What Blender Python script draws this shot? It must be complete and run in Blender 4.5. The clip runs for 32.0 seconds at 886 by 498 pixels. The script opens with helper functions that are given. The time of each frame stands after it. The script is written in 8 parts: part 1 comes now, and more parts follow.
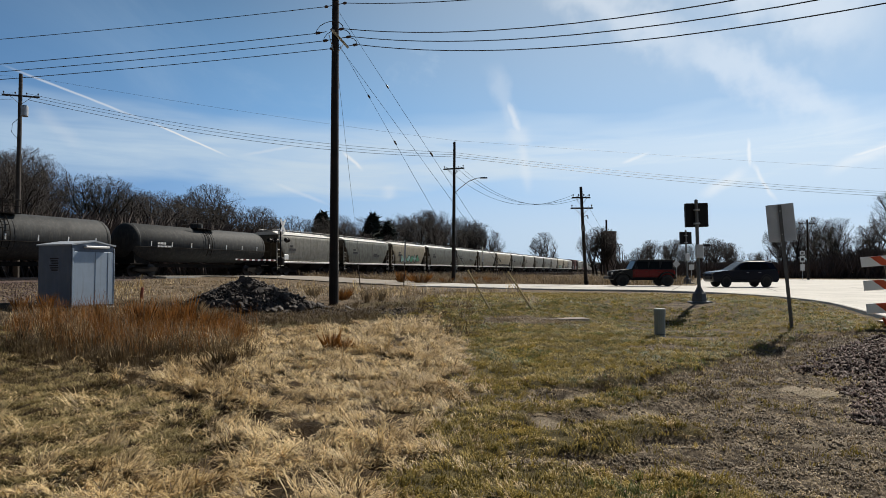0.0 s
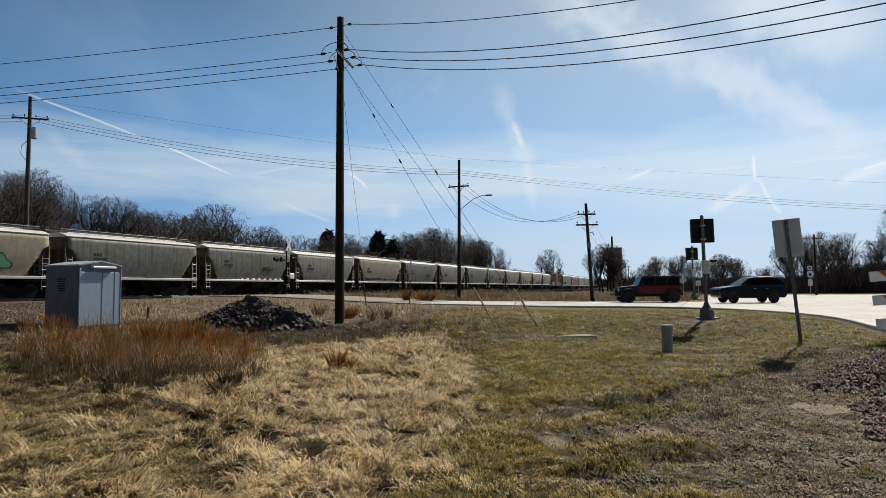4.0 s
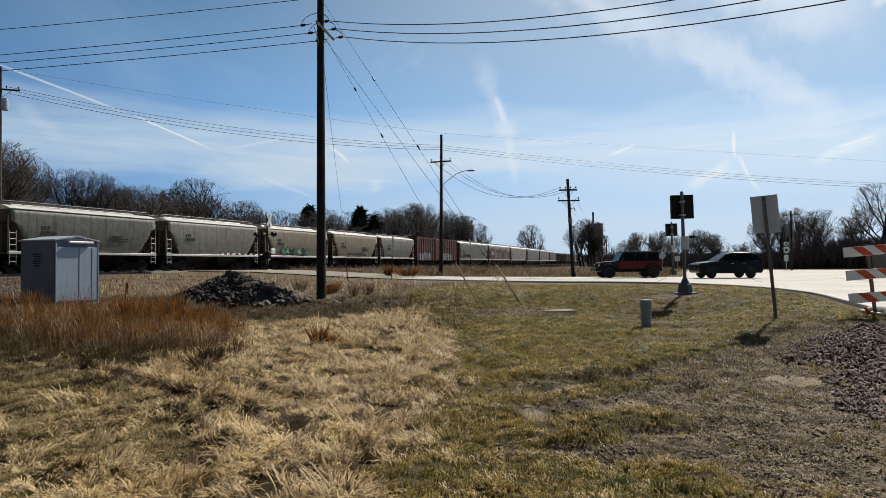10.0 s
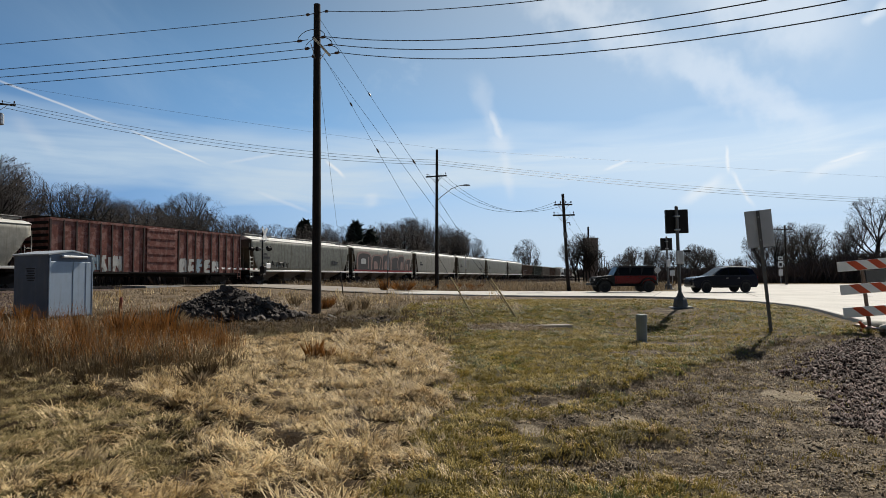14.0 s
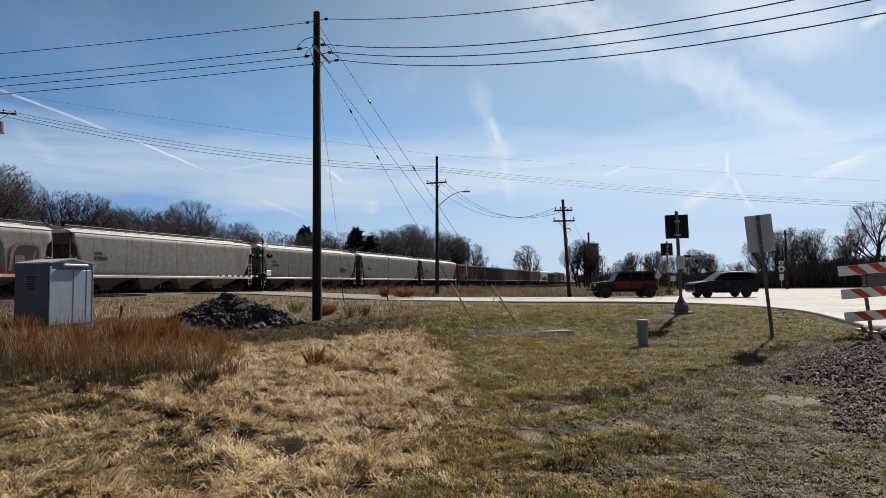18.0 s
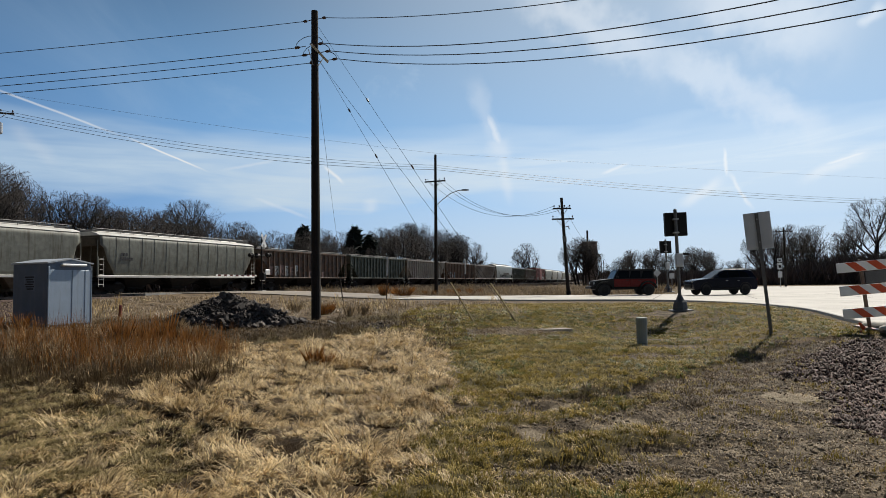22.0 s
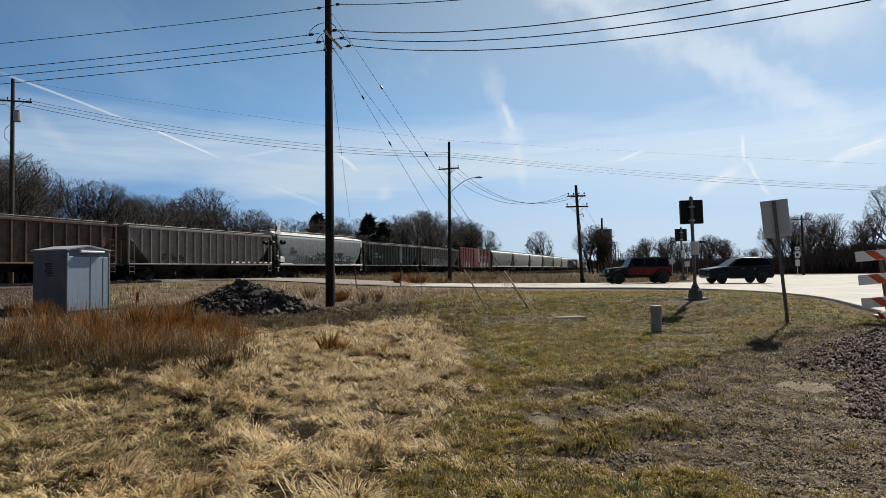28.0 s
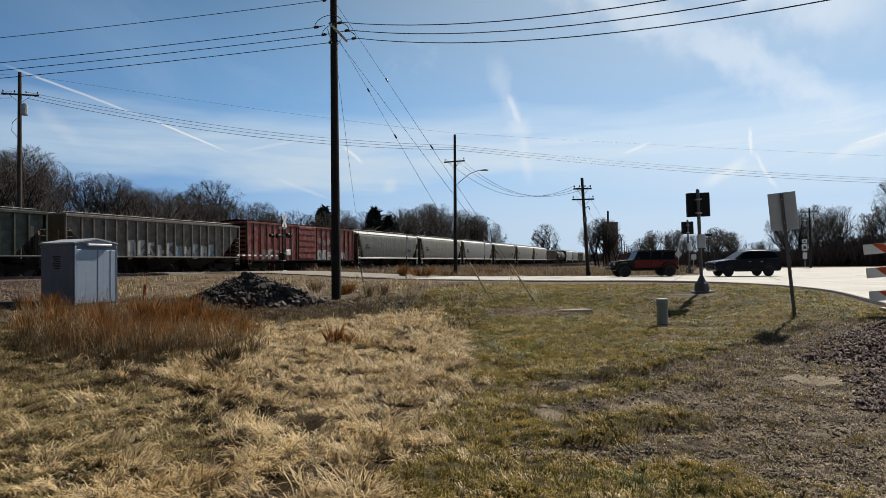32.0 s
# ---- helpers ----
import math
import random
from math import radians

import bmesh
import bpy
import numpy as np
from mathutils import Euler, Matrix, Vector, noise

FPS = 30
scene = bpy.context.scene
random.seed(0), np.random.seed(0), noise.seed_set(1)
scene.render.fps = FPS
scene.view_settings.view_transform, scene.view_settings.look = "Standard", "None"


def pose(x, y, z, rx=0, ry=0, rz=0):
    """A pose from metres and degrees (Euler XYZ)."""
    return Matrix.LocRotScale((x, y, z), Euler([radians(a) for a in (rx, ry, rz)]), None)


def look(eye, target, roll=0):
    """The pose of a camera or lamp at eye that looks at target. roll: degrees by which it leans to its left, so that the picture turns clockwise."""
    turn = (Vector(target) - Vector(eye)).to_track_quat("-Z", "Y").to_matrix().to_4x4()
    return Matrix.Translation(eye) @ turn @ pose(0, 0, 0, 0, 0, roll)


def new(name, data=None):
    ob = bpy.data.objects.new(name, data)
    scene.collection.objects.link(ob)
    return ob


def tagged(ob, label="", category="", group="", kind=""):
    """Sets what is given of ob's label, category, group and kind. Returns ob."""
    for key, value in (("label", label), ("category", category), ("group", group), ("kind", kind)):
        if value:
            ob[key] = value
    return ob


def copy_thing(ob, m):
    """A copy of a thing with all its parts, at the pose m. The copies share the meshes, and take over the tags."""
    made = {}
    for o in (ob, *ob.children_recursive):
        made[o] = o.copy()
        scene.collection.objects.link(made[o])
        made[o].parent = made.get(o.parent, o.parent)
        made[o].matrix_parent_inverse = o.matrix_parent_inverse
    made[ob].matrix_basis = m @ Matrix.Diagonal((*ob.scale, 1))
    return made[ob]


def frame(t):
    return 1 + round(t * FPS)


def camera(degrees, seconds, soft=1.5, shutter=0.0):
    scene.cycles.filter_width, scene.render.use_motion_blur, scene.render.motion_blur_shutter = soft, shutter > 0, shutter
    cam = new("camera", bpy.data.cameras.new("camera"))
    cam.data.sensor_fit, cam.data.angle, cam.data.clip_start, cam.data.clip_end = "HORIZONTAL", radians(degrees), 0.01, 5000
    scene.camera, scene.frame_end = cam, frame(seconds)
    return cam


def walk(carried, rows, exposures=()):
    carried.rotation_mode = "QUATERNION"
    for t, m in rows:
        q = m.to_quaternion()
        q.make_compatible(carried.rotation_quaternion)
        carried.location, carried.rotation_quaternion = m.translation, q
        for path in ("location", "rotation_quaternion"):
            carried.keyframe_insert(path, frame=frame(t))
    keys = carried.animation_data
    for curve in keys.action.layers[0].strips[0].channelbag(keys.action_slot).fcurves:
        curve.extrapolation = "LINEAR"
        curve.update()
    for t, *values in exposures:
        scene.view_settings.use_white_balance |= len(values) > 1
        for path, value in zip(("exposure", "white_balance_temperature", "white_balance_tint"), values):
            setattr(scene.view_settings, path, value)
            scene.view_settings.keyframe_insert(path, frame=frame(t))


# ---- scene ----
cam = camera(69.7, 32.0, soft=0.8)
walk(cam, [
    (0, pose(0, 0, 1.45, 91.97, -0.01, 1.62)), (0.5, pose(0, 0, 1.45, 91.94, 0.19, 1.02)), (1, pose(0, 0, 1.45, 91.88, 0.09, 0.79)),
    (1.5, pose(0, 0, 1.45, 91.72, 0.54, 1.68)), (2, pose(0, 0, 1.45, 91.83, 0.42, 1.46)), (2.5, pose(0, 0, 1.45, 91.61, 0.28, 1.19)),
    (3, pose(0, 0, 1.45, 91.64, 0.44, 1.07)), (3.5, pose(0, 0, 1.45, 92.53, 0.11, 1.82)), (5.5, pose(0, 0, 1.45, 94.80, 1.12, 2.45)),
    (6, pose(0, 0, 1.45, 94.12, 0.91, 1.39)), (6.5, pose(0, 0, 1.45, 93.30, 0.36, 1.40)), (7, pose(0, 0, 1.45, 92.85, 0.20, 1.61)),
    (7.5, pose(0, 0, 1.45, 92.46, 0.65, 1.09)), (8, pose(0, 0, 1.45, 92.76, 0.71, 0.56)), (8.5, pose(0, 0, 1.45, 92.44, 0.50, 0.57)),
    (9, pose(0, 0, 1.45, 91.41, 0.56, 0.82)), (9.5, pose(0, 0, 1.45, 91.75, 0.64, 0.93)), (10, pose(0, 0, 1.45, 91.34, 0.38, 0.51)),
    (10.5, pose(0, 0, 1.45, 92.04, 0.55, 0.64)), (11, pose(0, 0, 1.45, 92.47, 0.56, 0.22)), (11.5, pose(0, 0, 1.45, 92.64, 0.32, 0.16)),
    (12, pose(0, 0, 1.45, 92.31, 0.24, 0.02)), (12.5, pose(0, 0, 1.45, 92.14, 0.10, -0.29)), (13, pose(0, 0, 1.45, 92.96, 0.30, 0.02)),
    (13.5, pose(0, 0, 1.45, 92.40, 0.16, -0.16)), (14, pose(0, 0, 1.45, 92.64, 0.39, 0.11)), (14.5, pose(0, 0, 1.45, 93.03, 0.10, 0.82)),
    (16.5, pose(0, 0, 1.45, 93.27, 0.27, 0.23)), (17, pose(0, 0, 1.45, 93.59, 0.68, -0.20)), (17.5, pose(0, 0, 1.45, 92.99, 0.72, 0.21)),
    (18, pose(0, 0, 1.45, 93.21, 0.68, 0.16)), (18.5, pose(0, 0, 1.45, 92.87, 0.59, -0.25)), (19, pose(0, 0, 1.45, 92.96, 0.51, 0.11)),
    (19.5, pose(0, 0, 1.45, 93.39, 0.56, 0.61)), (20, pose(0, 0, 1.45, 93.95, 0.39, 0.18)), (20.5, pose(0, 0, 1.45, 93.70, 0.82, 0.08)),
    (21, pose(0, 0, 1.45, 93.00, 0.48, 0.23)), (21.5, pose(0, 0, 1.45, 93.81, 0.61, -0.07)), (22, pose(0, 0, 1.45, 93.08, 0.90, 0.07)),
    (22.5, pose(0, 0, 1.45, 92.43, 1.17, 0.46)), (23, pose(0, 0, 1.45, 92.61, 1.34, -0.20)), (23.5, pose(0, 0, 1.45, 92.09, 1.36, -0.13)),
    (24, pose(0, 0, 1.45, 91.79, 1.31, 0.27)), (24.5, pose(0, 0, 1.45, 92.04, 1.20, 0.86)), (26.5, pose(0, 0, 1.45, 92.38, 0.83, 1.48)),
    (27, pose(0, 0, 1.45, 92.28, 0.83, 1.26)), (27.5, pose(0, 0, 1.45, 91.89, 1.20, 1.56)), (28, pose(0, 0, 1.45, 91.98, 0.75, 1.29)),
    (28.5, pose(0, 0, 1.45, 91.49, 1.12, 1.47)), (29, pose(0, 0, 1.45, 91.57, 0.88, 1.77)), (29.5, pose(0, 0, 1.45, 91.57, 0.91, 2.13)),
    (30, pose(0, 0, 1.45, 92.16, 0.82, 1.70)), (30.5, pose(0, 0, 1.45, 93.01, 0.71, 1.79)), (31, pose(0, 0, 1.45, 92.40, 0.82, 1.55)),
    (31.5, pose(0, 0, 1.45, 91.83, 0.84, 1.55)), (32, pose(0, 0, 1.45, 91.35, 0.75, 1.80)),
])

# ---- world and light ----
SUN_AZ, SUN_EL = radians(31.5), radians(42)
SUN_DIR = Vector((math.sin(SUN_AZ) * math.cos(SUN_EL), math.cos(SUN_AZ) * math.cos(SUN_EL), math.sin(SUN_EL)))


class Nodes:
    """Short hand for node trees."""

    def __init__(self, tree):
        self.t = tree
        tree.nodes.clear()

    def n(self, kind, **kw):
        nd = self.t.nodes.new(kind)
        for k, v in kw.items():
            if k in nd.inputs:
                self.put(nd.inputs[k], v)
        return nd

    def put(self, sock, v):
        if isinstance(v, bpy.types.NodeSocket):
            self.t.links.new(v, sock)
        else:
            sock.default_value = v

    def math(self, op, a, b=0.0, clamp=False):
        nd = self.t.nodes.new("ShaderNodeMath")
        nd.operation, nd.use_clamp = op, clamp
        self.put(nd.inputs[0], a)
        self.put(nd.inputs[1], b)
        return nd.outputs[0]

    def vmath(self, op, a, b=(0, 0, 0), out=0):
        nd = self.t.nodes.new("ShaderNodeVectorMath")
        nd.operation = op
        self.put(nd.inputs[0], a)
        self.put(nd.inputs[1], b)
        return nd.outputs[out]

    def noise(self, vec, scale, detail=3.0, rough=0.55, warp=0.0):
        nd = self.t.nodes.new("ShaderNodeTexNoise")
        self.put(nd.inputs["Vector"], vec)
        nd.inputs["Scale"].default_value = scale
        nd.inputs["Detail"].default_value = detail
        nd.inputs["Roughness"].default_value = rough
        nd.inputs["Distortion"].default_value = warp
        return nd.outputs["Fac"]

    def ramp(self, v, lo, hi, a=0.0, b=1.0):
        nd = self.t.nodes.new("ShaderNodeMapRange")
        nd.interpolation_type = "SMOOTHSTEP"
        self.put(nd.inputs["Value"], v)
        for k, x in (("From Min", lo), ("From Max", hi), ("To Min", a), ("To Max", b)):
            nd.inputs[k].default_value = x
        return nd.outputs[0]

    def mix(self, f, a, b, blend="MIX"):
        nd = self.t.nodes.new("ShaderNodeMix")
        nd.data_type, nd.blend_type = "RGBA", blend
        self.put(nd.inputs[0], f)
        self.put(nd.inputs[6], a if isinstance(a, bpy.types.NodeSocket) else (*a[:3], 1))
        self.put(nd.inputs[7], b if isinstance(b, bpy.types.NodeSocket) else (*b[:3], 1))
        return nd.outputs[2]


world = bpy.data.worlds.new("sky")
scene.world = world
world.use_nodes = True
g = Nodes(world.node_tree)
sky = g.n("ShaderNodeTexSky")
sky.sky_type, sky.sun_disc = "NISHITA", False
sky.sun_elevation, sky.sun_rotation = SUN_EL, SUN_AZ
sky.air_density, sky.dust_density, sky.ozone_density = 1.0, 0.6, 2.0
way = g.vmath("NORMALIZE", g.n("ShaderNodeTexCoord").outputs["Generated"])
sep = g.n("ShaderNodeSeparateXYZ", Vector=way)
up = sep.outputs[2]
lift = g.math("ADD", g.math("MAXIMUM", up, 0.0), 0.10)
plane = g.n("ShaderNodeCombineXYZ", X=g.math("DIVIDE", sep.outputs[0], lift), Y=g.math("DIVIDE", sep.outputs[1], lift), Z=0.0).outputs[0]
flat = g.vmath("MULTIPLY", way, (1.0, 1.0, 6.0))
soft = g.noise(flat, 1.7, 4.0, 0.55, 0.4)
fine = g.noise(g.vmath("MULTIPLY", plane, (1.0, 0.45, 1.0)), 1.1, 7.0, 0.62, 1.2)
facing = g.vmath("DOT_PRODUCT", way, tuple(SUN_DIR), out=1)
near_sun = g.math("MAXIMUM", facing, 0.0)
sunward = g.ramp(facing, -0.20, 0.34, 0.10, 1.0)
# a long pale sheet of cirrus low over the trees, and thin veils above that thicken towards the sun
height = g.math("ADD", up, g.math("MULTIPLY", g.math("SUBTRACT", soft, 0.5), 0.16))
streak = g.noise(g.vmath("MULTIPLY", g.vmath("ADD", way, (0.0, 0.0, 0.4)), (1.0, 1.0, 11.0)), 3.2, 7.0, 0.62, 0.8)
sheet = g.math("MULTIPLY", g.math("MULTIPLY", g.ramp(streak, 0.30, 0.62, 0.70, 1.0), g.ramp(facing, 0.15, 0.55, 0.35, 1.0)), g.math("MULTIPLY", g.ramp(height, 0.105, 0.160), g.ramp(height, 0.245, 0.180)))
veil = g.math("MULTIPLY", g.ramp(fine, 0.42, 0.86, 0.0, 0.7), g.ramp(near_sun, 0.40, 0.95, 0.10, 1.0))
haze = g.math("MULTIPLY", g.ramp(up, 0.22, 0.03, 0.0, 0.86), g.ramp(facing, 0.40, 0.74, 0.22, 1.0))
cloud = g.math("MAXIMUM", g.math("MULTIPLY", sheet, g.ramp(soft, 0.25, 0.6, 0.62, 1.0)), veil)
cloud = g.math("MAXIMUM", cloud, g.ramp(near_sun, 0.62, 1.0, 0.0, 0.46))
cloud = g.math("MAXIMUM", cloud, haze)
cloud = g.math("MAXIMUM", cloud, g.math("MULTIPLY", g.ramp(near_sun, 0.60, 0.86, 0.0, 0.85), g.math("MULTIPLY", g.ramp(height, 0.27, 0.17), g.ramp(up, 0.02, 0.10, 0.55, 1.0))))


trails = g.math("MULTIPLY", up, 0.0)


def trail(a, b, width, strength, ragged=0.0):
    """A vapour trail between two directions of the sky."""
    a, b = Vector(a).normalized(), Vector(b).normalized()
    n, mid = a.cross(b).normalized(), (a + b).normalized()
    along = n.cross(mid).normalized()
    half = a.angle(b) / 2
    off = g.vmath("DOT_PRODUCT", way, tuple(n), out=1)
    if ragged:
        off = g.math("ADD", off, g.math("MULTIPLY", g.math("SUBTRACT", g.noise(way, 26.0, 3.0), 0.5), ragged))
    line = g.ramp(g.math("ABSOLUTE", off), width, 0.0)
    ends = g.ramp(g.math("ABSOLUTE", g.vmath("DOT_PRODUCT", way, tuple(along), out=1)), math.sin(half), math.sin(half) * 0.35)
    front = g.ramp(g.vmath("DOT_PRODUCT", way, tuple(mid), out=1), 0.0, 0.3)
    return g.math("MULTIPLY", g.math("MULTIPLY", line, ends), g.math("MULTIPLY", front, strength))


for a, b, width, strength, ragged in (
    ((-0.585, 0.768, 0.262), (-0.430, 0.879, 0.206), 0.0024, 0.55, 0.002),
    ((-0.445, 0.870, 0.213), (-0.337, 0.927, 0.166), 0.0021, 0.95, 0.002),
    ((-0.292, 0.947, 0.137), (-0.194, 0.976, 0.098), 0.0045, 0.26, 0.006),
    ((-0.184, 0.965, 0.186), (-0.150, 0.977, 0.153), 0.004, 0.75, 0.006),
    ((0.042, 0.947, 0.319), (0.086, 0.975, 0.206), 0.021, 0.2, 0.03),
    ((0.068, 0.961, 0.266), (0.095, 0.975, 0.201), 0.009, 0.5, 0.022),
    ((0.087, 0.971, 0.225), (0.106, 0.988, 0.111), 0.012, 0.26, 0.02),
    ((0.087, 0.970, 0.226), (0.089, 0.978, 0.187), 0.03, 0.3, 0.04),
    ((0.401, 0.896, 0.190), (0.407, 0.902, 0.142), 0.0036, 0.65, 0.007),
    ((0.405, 0.901, 0.157), (0.441, 0.893, 0.092), 0.0045, 0.5, 0.012),
    ((0.409, 0.901, 0.147), (0.341, 0.934, 0.103), 0.012, 0.42, 0.012),
    ((0.481, 0.868, 0.128), (0.565, 0.808, 0.169), 0.012, 0.38, 0.016),
    ((0.506, 0.850, 0.148), (0.557, 0.814, 0.164), 0.0035, 0.65, 0.006),
    ((-0.332, 0.928, 0.170), (-0.238, 0.952, 0.191), 0.0035, 0.28, 0.006),
    ((0.238, 0.958, 0.160), (0.283, 0.943, 0.176), 0.004, 0.5, 0.006),
    ((-0.560, 0.799, 0.216), (-0.508, 0.846, 0.162), 0.014, 0.16, 0.02),
    ((-0.118, 0.984, 0.136), (-0.110, 0.988, 0.109), 0.016, 0.28, 0.02),
    ((0.080, 0.889, 0.451), (0.366, 0.889, 0.276), 0.05, 0.34, 0.08),
    ((0.258, 0.899, 0.354), (0.548, 0.820, 0.163), 0.04, 0.34, 0.07),
    ((0.310, 0.855, 0.416), (0.551, 0.785, 0.285), 0.075, 0.34, 0.1),
    ((0.528, 0.791, 0.309), (0.549, 0.763, 0.340), 0.014, 0.4, 0.02),
):
    trails = g.math("MAXIMUM", trails, trail(a, b, width, strength, ragged))
white = g.math("ADD", 7.9, g.math("MULTIPLY", g.math("POWER", near_sun, 5.0), 5.0))
pale = g.mix(g.ramp(facing, 0.30, 0.85), (0.66, 0.87, 1.08), (0.80, 0.945, 1.08))
cloud_colour = g.vmath("SCALE", pale)
g.t.links.new(white, cloud_colour.node.inputs["Scale"])
trail_colour = g.vmath("SCALE", (0.97, 0.99, 1.0))
g.t.links.new(g.math("ADD", white, 1.3), trail_colour.node.inputs["Scale"])
low = g.n("ShaderNodeHueSaturation", Color=sky.outputs[0], Saturation=1.15, Value=0.26)
blue = g.mix(g.math("MULTIPLY", sunward, g.ramp(up, 0.62, 0.05, 0.0, 0.92)), low.outputs[0], g.mix(g.ramp(facing, 0.30, 0.80), (1.35, 3.3, 6.8), (3.5, 7.0, 11.8)))
out = g.mix(trails, g.mix(cloud, blue, cloud_colour), trail_colour)
back = g.n("ShaderNodeBackground", Color=out, Strength=0.072)
g.t.links.new(back.outputs[0], g.n("ShaderNodeOutputWorld").inputs[0])

sun = new("sun", bpy.data.lights.new("sun", "SUN"))
sun.data.energy, sun.data.angle, sun.data.color = 4.8, radians(0.6), (1.0, 0.93, 0.82)
sun.matrix_world = look(SUN_DIR * 100, (0, 0, 0))
scene.view_settings.exposure = 0.25

# ---- materials ----


def material(name, colour, rough=0.8, metal=0.0, vary=0.25, scale=3.0, fine=40.0, bump=0.15, dist=0.01, stain=None, stain_amount=0.0, stain_scale=1.5, streak=False, spec=0.5, by_object=0.0, worn=None):
    """A surface with mottling at two scales, stains or vertical streaks, and fine relief."""
    mat = bpy.data.materials.new(name)
    mat.use_nodes = True
    n = Nodes(mat.node_tree)
    pos = n.n("ShaderNodeTexCoord").outputs["Object"]
    big = n.noise(pos, scale, 4.0, 0.6)
    small = n.noise(pos, fine, 3.0, 0.6)
    lo = tuple(max(0.0, c * (1 - vary)) for c in colour)
    hi = tuple(min(1.0, c * (1 + vary)) for c in colour)
    col = n.mix(n.ramp(big, 0.3, 0.7), lo, hi)
    col = n.mix(n.ramp(small, 0.35, 0.75, 0.0, 0.5), col, tuple(c * (1 - vary) for c in colour))
    if stain:
        where = n.vmath("MULTIPLY", pos, (6.0, 6.0, 0.5)) if streak else pos
        col = n.mix(n.math("MULTIPLY", n.ramp(n.noise(where, stain_scale, 4.0, 0.65), 0.48, 0.72), stain_amount), col, stain)
    if worn:
        col = n.mix(n.ramp(n.noise(pos, 1.9, 5.0, 0.7), 0.46, 0.60, 0.0, 0.8), col, worn)
    if by_object:
        rnd = n.n("ShaderNodeObjectInfo").outputs["Random"]
        hsv = n.n("ShaderNodeHueSaturation", Color=col, Value=n.ramp(rnd, 0.0, 1.0, 1 - by_object, 1 + by_object))
        col = hsv.outputs[0]
    bs = n.n("ShaderNodeBsdfPrincipled", Metallic=metal)
    n.put(bs.inputs["Base Color"], col)
    n.put(bs.inputs["Roughness"], n.ramp(small, 0.2, 0.8, max(0.02, rough - 0.1), min(1.0, rough + 0.1)))
    bs.inputs["Specular IOR Level"].default_value = spec
    if bump:
        bp = n.n("ShaderNodeBump", Strength=bump, Distance=dist, Height=small)
        n.put(bs.inputs["Normal"], bp.outputs[0])
    n.t.links.new(bs.outputs[0], n.n("ShaderNodeOutputMaterial").inputs[0])
    return mat


RUST, SOOT = (0.10, 0.045, 0.022), (0.03, 0.028, 0.025)
M_PAINT = dict(
    grey=material("hopper_grey_paint", (0.185, 0.190, 0.162), 0.5, vary=0.20, stain=(0.085, 0.074, 0.054), stain_amount=0.85, streak=True, stain_scale=0.7, bump=0.05, spec=0.22),
    pale=material("hopper_pale_paint", (0.275, 0.268, 0.232), 0.55, vary=0.16, stain=(0.14, 0.12, 0.09), stain_amount=0.7, streak=True, stain_scale=0.7, bump=0.05, spec=0.22),
    tan=material("hopper_tan_paint", (0.33, 0.295, 0.215), 0.6, vary=0.12, stain=(0.19, 0.14, 0.09), stain_amount=0.6, streak=True, stain_scale=0.7, bump=0.05, spec=0.22),
    olive=material("hopper_olive_paint", (0.163, 0.163, 0.123), 0.6, vary=0.12, stain=(0.10, 0.08, 0.06), stain_amount=0.55, streak=True, stain_scale=0.7, bump=0.05, spec=0.22),
    white=material("hopper_white_paint", (0.31, 0.315, 0.30), 0.5, vary=0.08, stain=(0.25, 0.22, 0.18), stain_amount=0.45, streak=True, stain_scale=0.7, bump=0.05, spec=0.22),
    mauve=material("hopper_overpainted_mauve", (0.146, 0.095, 0.095), 0.6, vary=0.2, stain=(0.33, 0.22, 0.20), stain_amount=0.5, bump=0.05),
    brown=material("ribbed_brown_paint", (0.098, 0.074, 0.058), 0.7, vary=0.25, stain=(0.045, 0.026, 0.018), stain_amount=0.8, streak=True, bump=0.08, spec=0.22, worn=(0.15, 0.085, 0.058)),
    green=material("ribbed_green_paint", (0.058, 0.070, 0.056), 0.65, vary=0.25, stain=(0.035, 0.032, 0.026), stain_amount=0.7, streak=True, bump=0.08, spec=0.22, worn=(0.095, 0.105, 0.09)),
    ash=material("ribbed_ash_grey_paint", (0.235, 0.215, 0.190), 0.65, vary=0.2, stain=(0.085, 0.060, 0.045), stain_amount=0.75, streak=True, bump=0.08, spec=0.22, worn=(0.21, 0.18, 0.155)),
    dusk=material("ribbed_dusty_grey_paint", (0.18, 0.165, 0.145), 0.7, vary=0.2, stain=(0.06, 0.045, 0.035), stain_amount=0.7, streak=True, bump=0.08, spec=0.22, worn=(0.11, 0.10, 0.09)),
    red=material("boxcar_red_paint", (0.15, 0.050, 0.038), 0.65, vary=0.25, stain=(0.055, 0.022, 0.018), stain_amount=0.7, streak=True, bump=0.08, spec=0.22, worn=(0.25, 0.135, 0.115)),
    mist=material("hopper_mist_paint", (0.25, 0.285, 0.285), 0.5, vary=0.12, stain=(0.15, 0.16, 0.155), stain_amount=0.6, streak=True, stain_scale=0.7, bump=0.05, spec=0.22),
    brightred=material("boxcar_bright_red_paint", (0.21, 0.043, 0.033), 0.6, vary=0.2, stain=(0.10, 0.035, 0.028), stain_amount=0.6, streak=True, bump=0.08, spec=0.22, worn=(0.27, 0.13, 0.115)),
    black=material("tank_black_paint", (0.030, 0.033, 0.035), 0.72, spec=0.22, vary=0.25, stain=(0.09, 0.08, 0.07), stain_amount=0.5, streak=True, bump=0.04),
)
